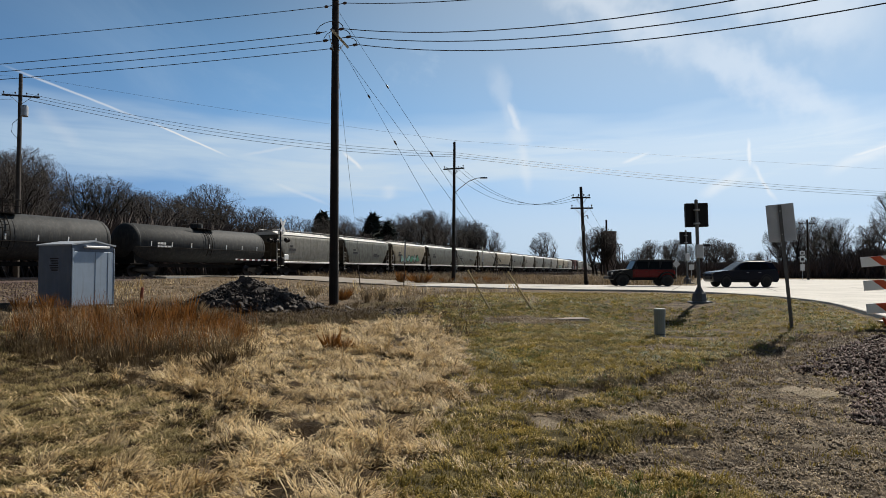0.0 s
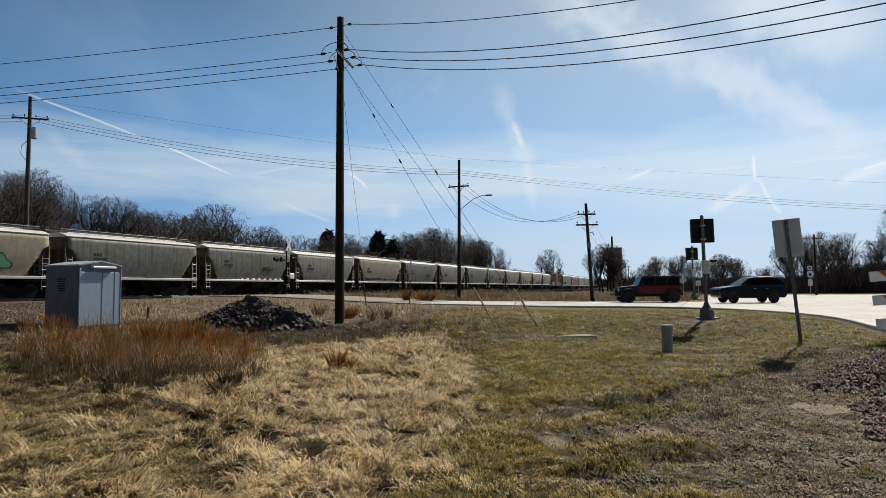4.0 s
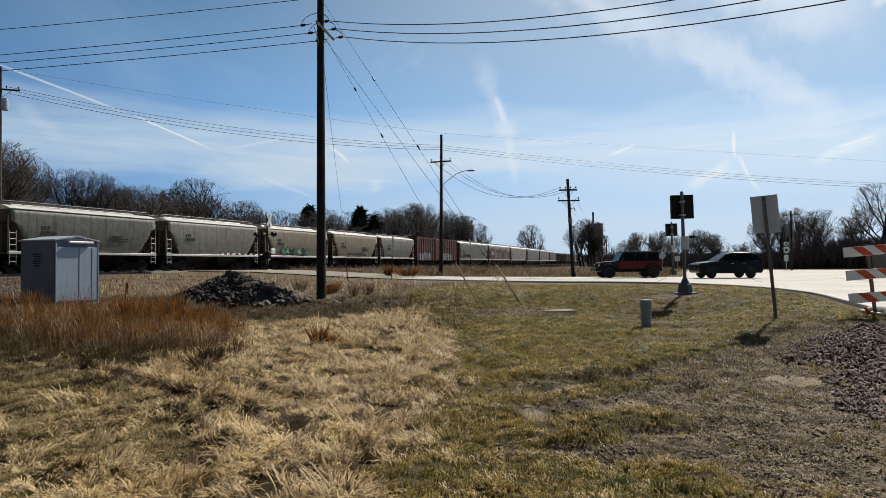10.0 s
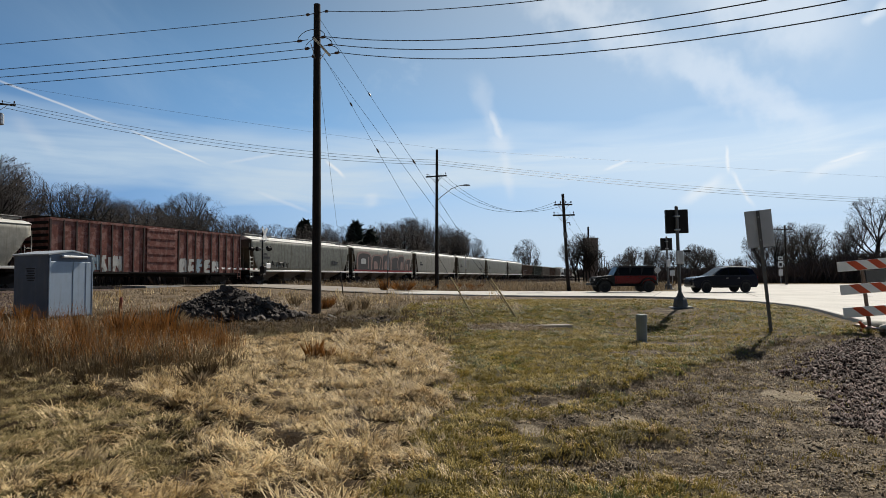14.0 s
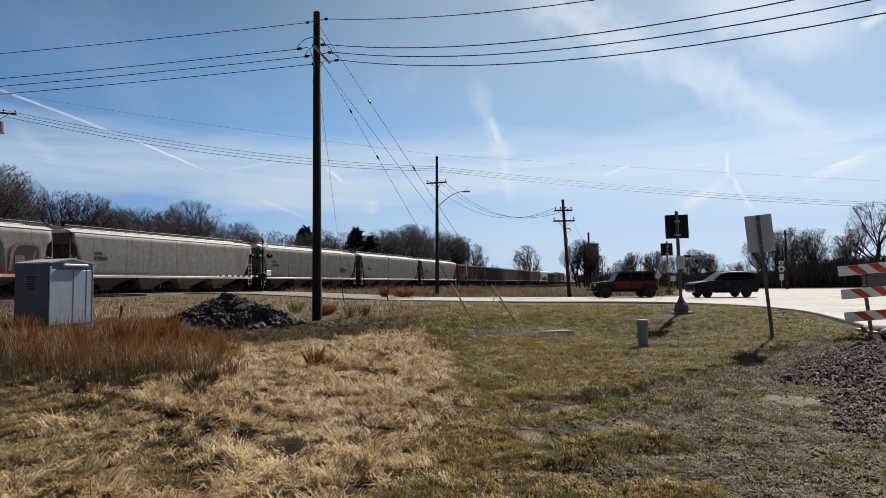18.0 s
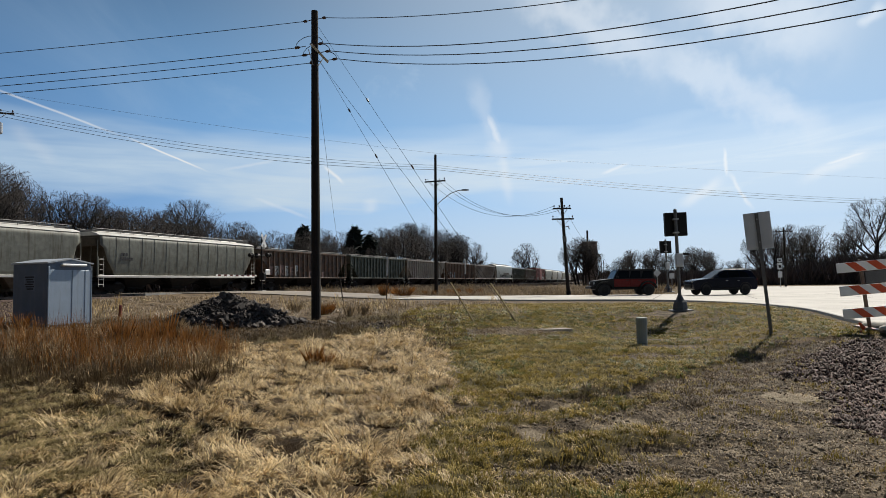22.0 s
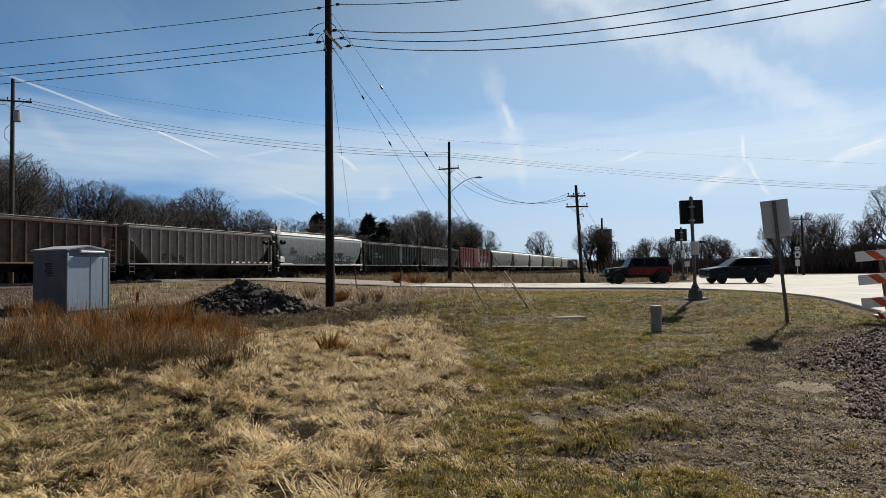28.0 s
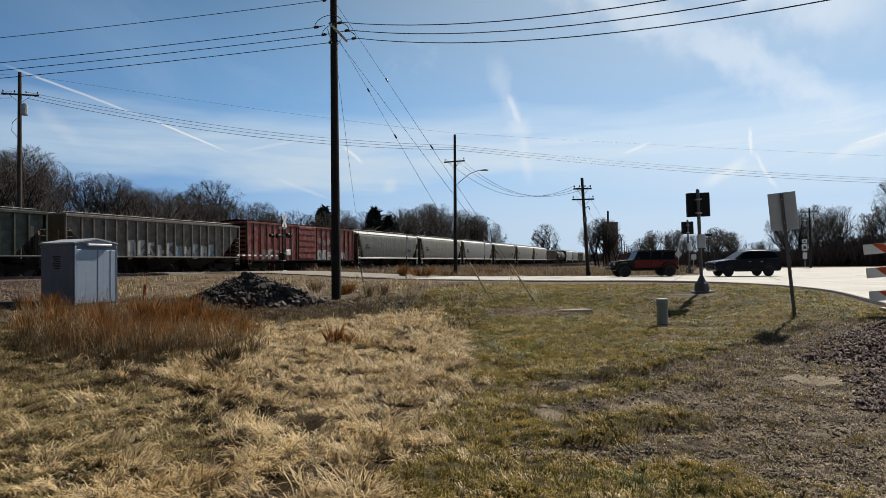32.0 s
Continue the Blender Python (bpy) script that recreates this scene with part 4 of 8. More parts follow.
def covered_hopper(length, bays, paint, label, top=4.28, deep_ends=1.55, bulge=0.28, sill_paint=None, half=1.60, bay=None):
    """A smooth-sided covered hopper: rounded sides, inset sloped ends, roof with hatches, bays, trucks."""
    car = thing("covered_hopper", label, "freight car", group="freight train")
    body = M_PAINT[paint]
    hl = length / 2
    xe = hl - 0.55
    zs = 1.36
    side = arc_profile(half, zs, top - 0.30, bulge, 11)
    full = side + [(1.28, top - 0.15), (0.75, top - 0.03), (0, top + 0.0)]
    ring = lambda x, p: [(x, y, z) for y, z in p] + [(x, -y, z) for y, z in p[::-1][1:]]

    def cut(d):
        """The section where the end wall slopes inwards towards the bottom."""
        return [(y, z if z > d else d) for y, z in full]
    s = Shape()
    xs = [(-xe + 0.12, top - 0.95), (-xe + 0.12 + 0.22 * deep_ends, top - 1.15), (-xe + 0.50 * deep_ends, zs + 1.15), (-xe + 0.74 * deep_ends, zs + 0.62), (-xe + 0.90 * deep_ends, zs + 0.25), (-xe + deep_ends, zs)]
    xs = xs + [(-x, d) for x, d in xs[::-1]]
    s.loft([ring(x, cut(d)) for x, d in xs], True, True)
    shell = s.mesh("body", body)
    # faces turned along the track get the colour with end shade painted in
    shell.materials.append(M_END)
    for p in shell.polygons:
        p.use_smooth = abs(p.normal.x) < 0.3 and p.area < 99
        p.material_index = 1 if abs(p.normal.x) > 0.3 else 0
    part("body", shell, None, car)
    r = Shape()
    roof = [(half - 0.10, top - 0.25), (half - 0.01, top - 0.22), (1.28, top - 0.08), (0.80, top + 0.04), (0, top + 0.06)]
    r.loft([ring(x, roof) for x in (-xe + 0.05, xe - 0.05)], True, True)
    part("roof", r, M_ROOF, car, "roof with a rolled edge, coloured pale for sunlight")
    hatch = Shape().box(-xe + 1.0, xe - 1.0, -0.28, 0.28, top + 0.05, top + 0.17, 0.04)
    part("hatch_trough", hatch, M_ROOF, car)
    running_board(car, -xe + 0.2, xe - 0.2, top + 0.20)
    for sy in (-1, 1):
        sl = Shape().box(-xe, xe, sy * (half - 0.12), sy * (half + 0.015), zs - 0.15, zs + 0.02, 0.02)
        part("side_sill", sl, sill_paint or M_ROOF, car, "side sill coloured pale like a sunlit ledge")
        for sx in (-1, 1):
            ladder(car, sx * (xe - 0.28), sy * (half - 0.03), 0.55, zs + 1.35, mat=M_ROOF)
            end = Shape().tube([(sx * xe, sy * (half - 0.08), zs), (sx * (xe - 0.02), sy * (half - 0.10), top - 0.62)], 0.04, 5)
            part("corner_post", end, body, car)
    for sx in (-1, 1):
        e = Shape().box(sx * (xe - 0.06), sx * xe, -half + 0.25, half - 0.25, top - 1.05, top - 0.40, 0.02)
        part("end_plate", e, M_END, car, "end plate coloured dark for shade")
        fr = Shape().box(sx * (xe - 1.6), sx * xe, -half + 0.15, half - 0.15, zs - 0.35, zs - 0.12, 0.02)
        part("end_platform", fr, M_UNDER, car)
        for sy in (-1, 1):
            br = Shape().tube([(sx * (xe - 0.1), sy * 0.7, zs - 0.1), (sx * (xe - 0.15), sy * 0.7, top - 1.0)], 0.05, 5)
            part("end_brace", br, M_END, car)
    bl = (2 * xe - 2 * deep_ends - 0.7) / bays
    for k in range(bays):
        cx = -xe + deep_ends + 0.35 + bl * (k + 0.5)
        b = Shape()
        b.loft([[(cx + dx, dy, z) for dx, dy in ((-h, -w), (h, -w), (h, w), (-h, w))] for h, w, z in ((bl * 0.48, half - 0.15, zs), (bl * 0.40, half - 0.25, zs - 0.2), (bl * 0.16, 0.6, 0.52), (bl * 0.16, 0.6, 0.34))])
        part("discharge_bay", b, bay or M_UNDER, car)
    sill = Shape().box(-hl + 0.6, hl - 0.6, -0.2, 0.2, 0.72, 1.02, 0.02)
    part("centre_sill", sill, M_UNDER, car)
    for sx in (-1, 1):
        bogie(car, sx * (hl - 2.15))
    coupler_gear(car, hl)
    return car


def ribbed_hopper(length, paint, label, top=4.05, ribs=17, half=1.58, inset=2.2):
    """A rib-sided hopper with triangular open ends."""
    car = thing("ribbed_hopper", label, "freight car", group="freight train")
    mat = M_PAINT[paint]
    hl, zs = length / 2, 1.25
    xe = hl - 0.55
    zm = top - 0.9
    s = Shape()
    prof = [(-xe + 0.25, zm), (-xe + 0.25, top), (xe - 0.25, top), (xe - 0.25, zm), (xe - inset, zs), (-xe + inset, zs)]
    s.loft([[(x, y, z) for x, z in prof] for y in (-half + 0.13, half - 0.13)])
    part("body", s, mat, car)
    for sy in (-1, 1):
        c = Shape().box(-xe, xe, sy * (half - 0.24), sy * (half + 0.02), top - 0.14, top + 0.04, 0.02)
        part("top_chord", c, mat, car)
        c = Shape().box(-xe, xe, sy * (half - 0.24), sy * (half + 0.02), zs - 0.05, zs + 0.06, 0.02)
        part("side_sill", c, mat, car)
        for k in range(ribs):
            x = -xe + inset * 0.55 + (2 * xe - 1.1 * inset) * k / (ribs - 1)
            zb = zs if abs(x) < xe - inset else zs + (zm - zs) * (abs(x) - xe + inset) / (inset - 0.25)
            p = Shape().loft([[(x - 0.075, sy * (half - 0.14), z), (x - 0.05, sy * half, z), (x + 0.05, sy * half, z), (x + 0.075, sy * (half - 0.14), z)] for z in (zb, top - 0.1)])
            part("side_post", p, mat, car)
        for sx in (-1, 1):
            p = Shape().box(sx * (xe - 0.12), sx * xe, sy * (half - 0.14), sy * half, zs, top)
            part("corner_post", p, mat, car)
            ladder(car, sx * (xe - 0.32), sy * (half - 0.01), 0.5, top - 0.9, mat=mat)
    for sx in (-1, 1):
        e = Shape().box(sx * (xe - 0.1), sx * (xe - 0.02), -half + 0.1, half - 0.1, zm - 0.1, top, 0.02)
        part("end_plate", e, M_END, car)
        fr = Shape().box(sx * (xe - inset), sx * xe, -half + 0.15, half - 0.15, zs - 0.4, zs - 0.15)
        part("end_platform", fr, M_UNDER, car)
        for sy in (-1, 1):
            b = Shape().tube([(sx * (xe - 0.15), sy * 0.6, zs - 0.15), (sx * (xe - 0.2), sy * 0.6, zm)], 0.06, 5)
            part("end_brace", b, mat, car)
    running_board(car, -xe + 0.2, xe - 0.2, top + 0.14)
    r = Shape().box(-xe + 0.1, xe - 0.1, -half + 0.2, half - 0.2, top, top + 0.06)
    part("roof", r, mat, car)
    bl = (2 * xe - 2 * inset) / 3
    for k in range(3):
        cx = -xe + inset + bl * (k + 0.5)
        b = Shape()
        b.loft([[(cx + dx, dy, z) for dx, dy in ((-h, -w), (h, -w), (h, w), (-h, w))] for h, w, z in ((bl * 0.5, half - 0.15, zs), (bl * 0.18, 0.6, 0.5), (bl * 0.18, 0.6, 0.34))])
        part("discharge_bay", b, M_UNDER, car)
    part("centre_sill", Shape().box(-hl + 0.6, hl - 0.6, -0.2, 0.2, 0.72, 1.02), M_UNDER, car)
    for sx in (-1, 1):
        bogie(car, sx * (hl - 2.2))
    coupler_gear(car, hl)
    return car


def boxcar(length, paint, label, top=4.75, half=1.55):
    car = thing("boxcar", label, "freight car", group="freight train")
    mat = M_PAINT[paint]
    hl, zs = length / 2, 1.02
    xe = hl - 0.75
    s = Shape().box(-xe, xe, -half + 0.06, half - 0.06, zs, top - 0.1)
    part("body", s, mat, car)
    r = Shape()
    ring = lambda x: [(x, y, z) for y, z in ((-half, top - 0.12), (-half, top - 0.05), (0, top + 0.08), (half, top - 0.05), (half, top - 0.12))]
    r.loft([ring(-xe - 0.03), ring(xe + 0.03)])
    part("roof", r, M_UNDER, car)
    door = 1.55
    for sy in (-1, 1):
        part("side_sill", Shape().box(-xe, xe, sy * (half - 0.12), sy * half, zs - 0.10, zs + 0.04), M_UNDER, car)
        part("top_chord", Shape().box(-xe, xe, sy * (half - 0.12), sy * half, top - 0.28, top - 0.1), mat, car)
        for k in range(9):
            for sx in (-1, 1):
                x = sx * (door + 0.25 + (xe - door - 0.3) * k / 8)
                part("side_post", Shape().box(x - 0.07, x + 0.07, sy * (half - 0.11), sy * (half + 0.005), zs, top - 0.2, 0.02), M_POST, car)
        d = part("door", Shape().box(-door, door, sy * (half - 0.1), sy * (half + 0.03), zs + 0.05, top - 0.25, 0.02), mat, car, "ribbed sliding door")
        for k in range(6):
            z = zs + 0.3 + k * (top - zs - 0.7) / 5
            part("door_rib", Shape().box(-door + 0.12, door - 0.12, sy * (half + 0.02), sy * (half + 0.07), z - 0.06, z + 0.06), mat, d)
        part("door_rail", Shape().box(-door * 2, door * 1.1, sy * (half - 0.02), sy * (half + 0.06), zs - 0.04, zs + 0.03), M_UNDER, car)
        for sx in (-1, 1):
            ladder(car, sx * (xe - 0.3), sy * (half + 0.03), 0.5, 2.6, mat=mat)
    for sx in (-1, 1):
        e = Shape()
        for k in range(8):
            z = zs + 0.25 + k * 0.42
            e.box(sx * (xe - 0.02), sx * (xe + 0.05), -half + 0.15, half - 0.15, z, z + 0.2, 0.03)
        part("end_corrugation", e, M_UNDER, car)
        part("end_sill", Shape().box(sx * xe, sx * (xe + 0.2), -half + 0.3, half - 0.3, 0.75, 1.05), M_UNDER, car)
    part("centre_sill", Shape().box(-hl + 0.6, hl - 0.6, -0.25, 0.25, 0.72, 1.02), M_UNDER, car)
    for sx in (-1, 1):
        bogie(car, sx * (hl - 3.2))
    coupler_gear(car, hl)
    return car


def tank_car(length, label, r=1.48):
    car = thing("tank_car", label, "freight car", group="freight train")
    hl = length / 2
    xe, zc = hl - 0.75, 1.12 + r
    s = Shape()
    prof = [(-xe + 0.5 * (1 - math.cos(math.pi / 2 * k / 5)), max(0.04, r * math.sin(math.pi / 2 * k / 5))) for k in range(6)]
    prof = prof + [(-x, q) for x, q in prof[::-1]]
    s.loft([[(x, q * math.cos(2 * math.pi * j / 28), zc + q * math.sin(2 * math.pi * j / 28)) for j in range(28)] for x, q in prof])
    part("tank", s, M_PAINT["black"], car, smooth=True)
    for x in (-0.62, 0.62, -xe + 0.6, xe - 0.6):
        ringshape = Shape().tube([(x - 0.05, 0, zc), (x + 0.05, 0, zc)], r + 0.015, 28)
        part("weld_band", ringshape, M_PAINT["black"], car)
    dome = Shape().tube([(0, 0, zc + r - 0.1), (0, 0, zc + r + 0.35), (0, 0, zc + r + 0.40)], [0.5, 0.5, 0.4], 16)
    part("manway", dome, M_PAINT["black"], car)
    pl = Shape().box(-1.1, 1.1, -1.15, 1.15, zc + r - 0.12, zc + r - 0.06)
    part("top_platform", pl, M_UNDER, car)
    rl = Shape()
    for sy in (-1, 1):
        for z in (0.45, 0.85):
            rl.tube([(-1.1, sy * 1.15, zc + r + z - 0.1), (1.1, sy * 1.15, zc + r + z - 0.1)], 0.025, 5)
        for x in (-1.1, 0, 1.1):
            rl.tube([(x, sy * 1.15, zc + r - 0.1), (x, sy * 1.15, zc + r + 0.75)], 0.025, 5)
    part("platform_rail", rl, M_UNDER, car)
    for sy in (-1, 1):
        lad = Shape()
        for k in (-0.22, 0.22):
            arc = [(k, sy * (r + 0.1) * math.cos(a), zc + (r + 0.1) * math.sin(a)) for a in np.linspace(-0.6, 1.2, 9)]
            lad.tube(arc, 0.03, 5)
        for a in np.linspace(-0.5, 1.1, 8):
            lad.tube([(-0.22, sy * (r + 0.1) * math.cos(a), zc + (r + 0.1) * math.sin(a)), (0.22, sy * (r + 0.1) * math.cos(a), zc + (r + 0.1) * math.sin(a))], 0.02, 5)
        part("ladder", lad, M_UNDER, car)
        part("handrail", Shape().tube([(-xe, sy * (r + 0.08), zc - 0.35), (xe, sy * (r + 0.08), zc - 0.35)], 0.025, 5), M_UNDER, car)
    for sx in (-1, 1):
        sd = Shape()
        sd.loft([[(sx * (xe - 0.2), y, z) for y, z in ((-1.3, 0.95), (1.3, 0.95), (1.2, zc - 0.7), (-1.2, zc - 0.7))], [(sx * (xe - 2.2), y, z) for y, z in ((-0.6, 0.95), (0.6, 0.95), (0.5, zc - 1.2), (-0.5, zc - 1.2))]])
        part("saddle", sd, M_UNDER, car)
        part("end_platform", Shape().box(sx * (xe - 0.9), sx * (xe + 0.25), -1.4, 1.4, 0.92, 1.0), M_UNDER, car)
        bogie(car, sx * (hl - 2.1))
    for k in range(7):
        x, a = -xe + 1.6 + k * (2 * xe - 3.2) / 6, -0.18
        tick = [(x + dx, q) for dx, q in ((-0.045, a), (0.045, a), (0.045, a + 0.24), (-0.045, a + 0.24))]
        part("reflector_tick", Shape().loft([[(px_, -(r + e) * math.cos(q), zc + (r + e) * math.sin(q)) for px_, q in tick] for e in (0.0, 0.012)]), M_WHITE, car, "small white reflector strip")
    bars(car, -xe + 2.2, zc + 0.05, -(r + 0.012), 1.5, 2, 0.17, M_WHITE)
    part("centre_sill", Shape().box(-hl + 0.6, hl - 0.6, -0.2, 0.2, 0.72, 1.0), M_UNDER, car)
    coupler_gear(car, hl)
    return car


def repainted(car, old, paint, label):
    """A copy of a car in another paint; its meshes are shared."""
    twin = copy_thing(car, Matrix())
    for o in twin.children_recursive:
        if o.type == "MESH" and o.data.materials[0] == M_PAINT[old]:
            o.material_slots[0].link = "OBJECT"
            o.material_slots[0].material = M_PAINT[paint]
    return tagged(twin, label)


PALE_L = "pale grey round-sided covered hopper car with black stencils"
GREY_L = "dirty grey round-sided covered hopper car with black stencils"
base2 = covered_hopper(12.6, 2, "pale", PALE_L)
base4 = covered_hopper(20.3, 4, "grey", "long light grey covered hopper car with four discharge bays", top=4.55, deep_ends=1.2, bulge=0.10, bay=M_BAY)
base3 = covered_hopper(18.6, 3, "pale", "pale grey cylindrical covered hopper car with three bays", top=4.5)
ribbed = ribbed_hopper(17.9, "dusk", "weathered grey rib-sided hopper car")
box = boxcar(20.6, "red", "weathered red-brown ribbed boxcar with white graffiti")
tank = tank_car(17.0, "glossy black tank car with a top platform")
used = set()


def next_car(base, old, paint, label):
    if base not in used and paint == old:
        used.add(base)
        return tagged(base, label)
    return repainted(base, old, paint, label)


# where the couplings lie along the track at 15 s
JOINTS = (-251.5, -234.4, -217.4, -204.7, -192.3, -179.8, -167.2, -154.8, -142.2, -129.7, -116.9, -104.2, -91.6, -79.1, -66.5, -53.8, -41.2, -28.9, -8.2, 12.0, 32.3, 52.9, 73.6, 94.1, 112.9, 130.7, 148.8, 166.4, 184.2, 202.0, 219.6, 237.5, 255.6, 275.4, 294.2, 312.8, 331.5, 351.0, 369.7, 388.3, 407.0, 425.6, 444.2, 462.9, 481.5, 500.1)
PLAN = ["tank", "tank"] + ["2pale", "2grey", "2tan", "2grey", "2grey", "2pale", "2tan", "2grey", "2pale", "2grey", "2grey", "2pale", "2tan", "2tan", "2pale"] + ["box", "4grey", "4pale", "4pale", "4grey", "4grey", "3grey", "rbrown", "rgreen", "rash", "rbrown", "rash", "3mist", "rgreen", "rdusk", "redbox", "3grey", "3pale", "3white", "3olive", "3pale", "3pale", "rdusk", "tank", "3white", "3grey", "rdusk", "3pale"]
TRAIN = []
for k, code in enumerate(PLAN):
    mid = (JOINTS[k] + JOINTS[k + 1]) / 2
    if code == "tank":
        car = next_car(tank, "black", "black", "glossy black tank car with a top platform")
    elif code == "box":
        car = next_car(box, "red", "red", "weathered red-brown ribbed boxcar with white graffiti")
    elif code == "redbox":
        car = next_car(box, "red", "brightred", "faded bright red ribbed boxcar with pale graffiti")
    elif code[0] == "r":
        paint = code[1:]
        car = next_car(ribbed, "dusk", paint, {"brown": "rusty brown rib-sided hopper car with graffiti", "green": "dark green rib-sided hopper car", "ash": "light ash-grey rib-sided hopper car", "dusk": "weathered grey rib-sided hopper car"}[paint])
    else:
        base, old = {"2": (base2, "pale"), "3": (base3, "pale"), "4": (base4, "grey")}[code[0]]
        paint = code[1:]
        word = {"pale": "pale grey", "grey": "dirty grey", "tan": "sun-faded tan", "white": "off-white", "olive": "dull olive", "mauve": "mauve", "mist": "pale blue-grey"}[paint]
        size = {"2": "short two-bay", "3": "smooth three-bay", "4": "long four-bay"}[code[0]]
        car = next_car(base, old, paint, word + " " + size + " covered hopper car")
    TRAIN.append((car, mid))

for k, (car, mid) in enumerate(TRAIN):
    code, half = PLAN[k], (JOINTS[k + 1] - JOINTS[k]) / 2
    if code[0] in "234":
        bars(car, -half + 2.6, 3.05, -1.60, 1.2, 2, 0.22)
        if k % 3 == 0:
            bars(car, half - 4.6, 2.6, -1.61, 1.6, 3, 0.10)
for k, args in {
    4: (-3.0, 3.2, 1.62, 2.65, -1.61, ("mint", "green"), 4),
    14: (-3.2, 1.8, 1.45, 2.2, -1.60, ("green", "mint", "black"), 9),
}.items():
    car = TRAIN[k][0]
    graffiti(car, *args)


for k, x0, x1, z0, z1, y, colour, seed in (
        (18, -7.6, -3.2, 1.6, 2.3, -1.62, "black", 7), (29, -5.2, 6.6, 1.55, 2.35, -1.66, "black", 16), (29, -1.5, 4.0, 2.3, 2.7, -1.68, "umber", 18),
        (8, -4.0, 4.2, 1.5, 1.85, -1.62, "black", 11), (15, -2.0, 2.5, 1.5, 1.9, -1.62, "black", 10)):
    scrawl(TRAIN[k][0], x0, x1, z0, z1, y, colour, seed)
box_posts = [1.8 + 7.7 * k / 8 for k in range(9)]
for side_, seed_ in ((-1, 41), (1, 42)):
    cells = sorted((min(side_ * a, side_ * b) + 0.1, max(side_ * a, side_ * b) - 0.1) for a, b in zip(box_posts, box_posts[1:]))
    tags(TRAIN[17][0], cells[1:6] if side_ < 0 else cells[:5], 1.15, 2.15, -1.502, ("white", "white", "blue"), seed_, 1.0)
    tags(TRAIN[32][0], cells[2:6], 1.2, 1.9, -1.502, ("rose", "white"), seed_ + 5)
    if side_ > 0:
        tags(TRAIN[32][0], cells[:4], 1.1, 2.0, -1.506, ("white",), 52, 1.0)
        tags(TRAIN[32][0], cells[:5], 2.7, 3.3, -1.502, ("rose",), 53, 0.6)
tags(TRAIN[24][0], rib_cells(0, 6), 1.5, 2.5, -1.465, ("rose", "white"), 43, 0.0)
tags(TRAIN[24][0], rib_cells(8, 12), 1.35, 1.95, -1.465, ("rose",), 44, 0.3)
tags(TRAIN[27][0], rib_cells(1, 4), 1.5, 2.4, -1.465, ("blue", "white"), 45, 0.6)
tags(TRAIN[31][0], rib_cells(4, 9), 1.25, 2.3, -1.465, ("white",), 46, 1.0)
tags(TRAIN[31][0], rib_cells(9, 14), 1.3, 2.2, -1.465, ("blue", "white"), 47, 0.8)
tags(TRAIN[28][0], rib_cells(2, 5), 1.6, 2.1, -1.465, ("umber",), 48, -0.3)
graffiti(TRAIN[29][0], 0.4, 6.4, 1.55, 2.3, -1.605, ("blue", "mint"), 49)
seam_line = arc_profile(1.60, 1.36, 4.5 - 0.30, 0.28, 11)
for k in range(13):
    x = -7.2 + 1.2 * k
    part("panel_seam", Shape().tube([(x, -abs(p[0]) - 0.004, p[1]) for p in seam_line], 0.014, 4), M_PAINT["grey"], TRAIN[23][0], "vertical weld seam")


def arch(cx, z0, w, h, y, lean=0.0, square=0.6):
    """A tall slab with a rounded head, one stroke of a mural."""
    pts = [(-w / 2, 0), (w / 2, 0)]
    for i in range(11):
        a = math.pi * i / 10
        pts.append((w / 2 * math.copysign(abs(math.cos(a)) ** square, math.cos(a)), h * 0.55 + h * 0.45 * math.sin(a) ** square))
    ring = lambda yy: [(cx + x + lean * z, yy, z0 + z) for x, z in pts]
    return Shape().loft([ring(y + 0.03), ring(y)])


mural = TRAIN[19][0]
part("sprayed_band", Shape().box(-9.2, 9.2, -1.612, -1.57, 1.40, 1.62), SPRAY["red"], mural, "red sprayed band along the sill")
for cx, w, h, lean, hole in ((-6.6, 3.9, 2.35, 0.0, "white"), (-3.0, 3.2, 2.1, 0.12, "rose"), (0.1, 2.7, 2.3, -0.05, "rose"), (2.9, 2.6, 2.0, 0.1, "umber"), (5.4, 2.2, 2.3, -0.12, "rose"), (7.6, 1.8, 1.8, 0.1, "rose")):
    part("sprayed_outline", arch(cx, 1.62, w * 1.06, h, -1.640, lean), SPRAY["rose"], mural)
    part("sprayed_letter", arch(cx + 0.1, 1.62, w * 0.90, h * 0.90, -1.648, lean), SPRAY["umber"], mural, "dark sprayed mural letter")
    part("sprayed_counter", arch(cx - 0.2, 1.62 + (0.75 if hole == "white" else 0.1), w * 0.36, h * (0.3 if hole == "white" else 0.5), -1.656, -lean), SPRAY[hole], mural)
    part("sprayed_stroke", arch(cx + w * 0.28, 1.7, w * 0.06, h * 0.7, -1.657, lean + 0.1), SPRAY["rose"], mural)
for k in (30,):
    bars(TRAIN[k][0], -5.6, 2.9, -1.465, 2.6, 2, 0.26, SPRAY["white"])


def train_shift(t):
    """How far the train has gone by t, counted from 15 s."""
    return 14.933 * (t - 15) - 0.00648 * (t - 15) ** 2


def motions():
    for car, mid in TRAIN:
        rows = []
        for k in range(17):
            t = 2.0 * k
            x, y, a = track_at(mid - train_shift(t))
            rows.append((t, pose(x, y, RAIL_Z, 0, 0, 90 - math.degrees(a))))
        walk(car, rows)

# ---- woods ----


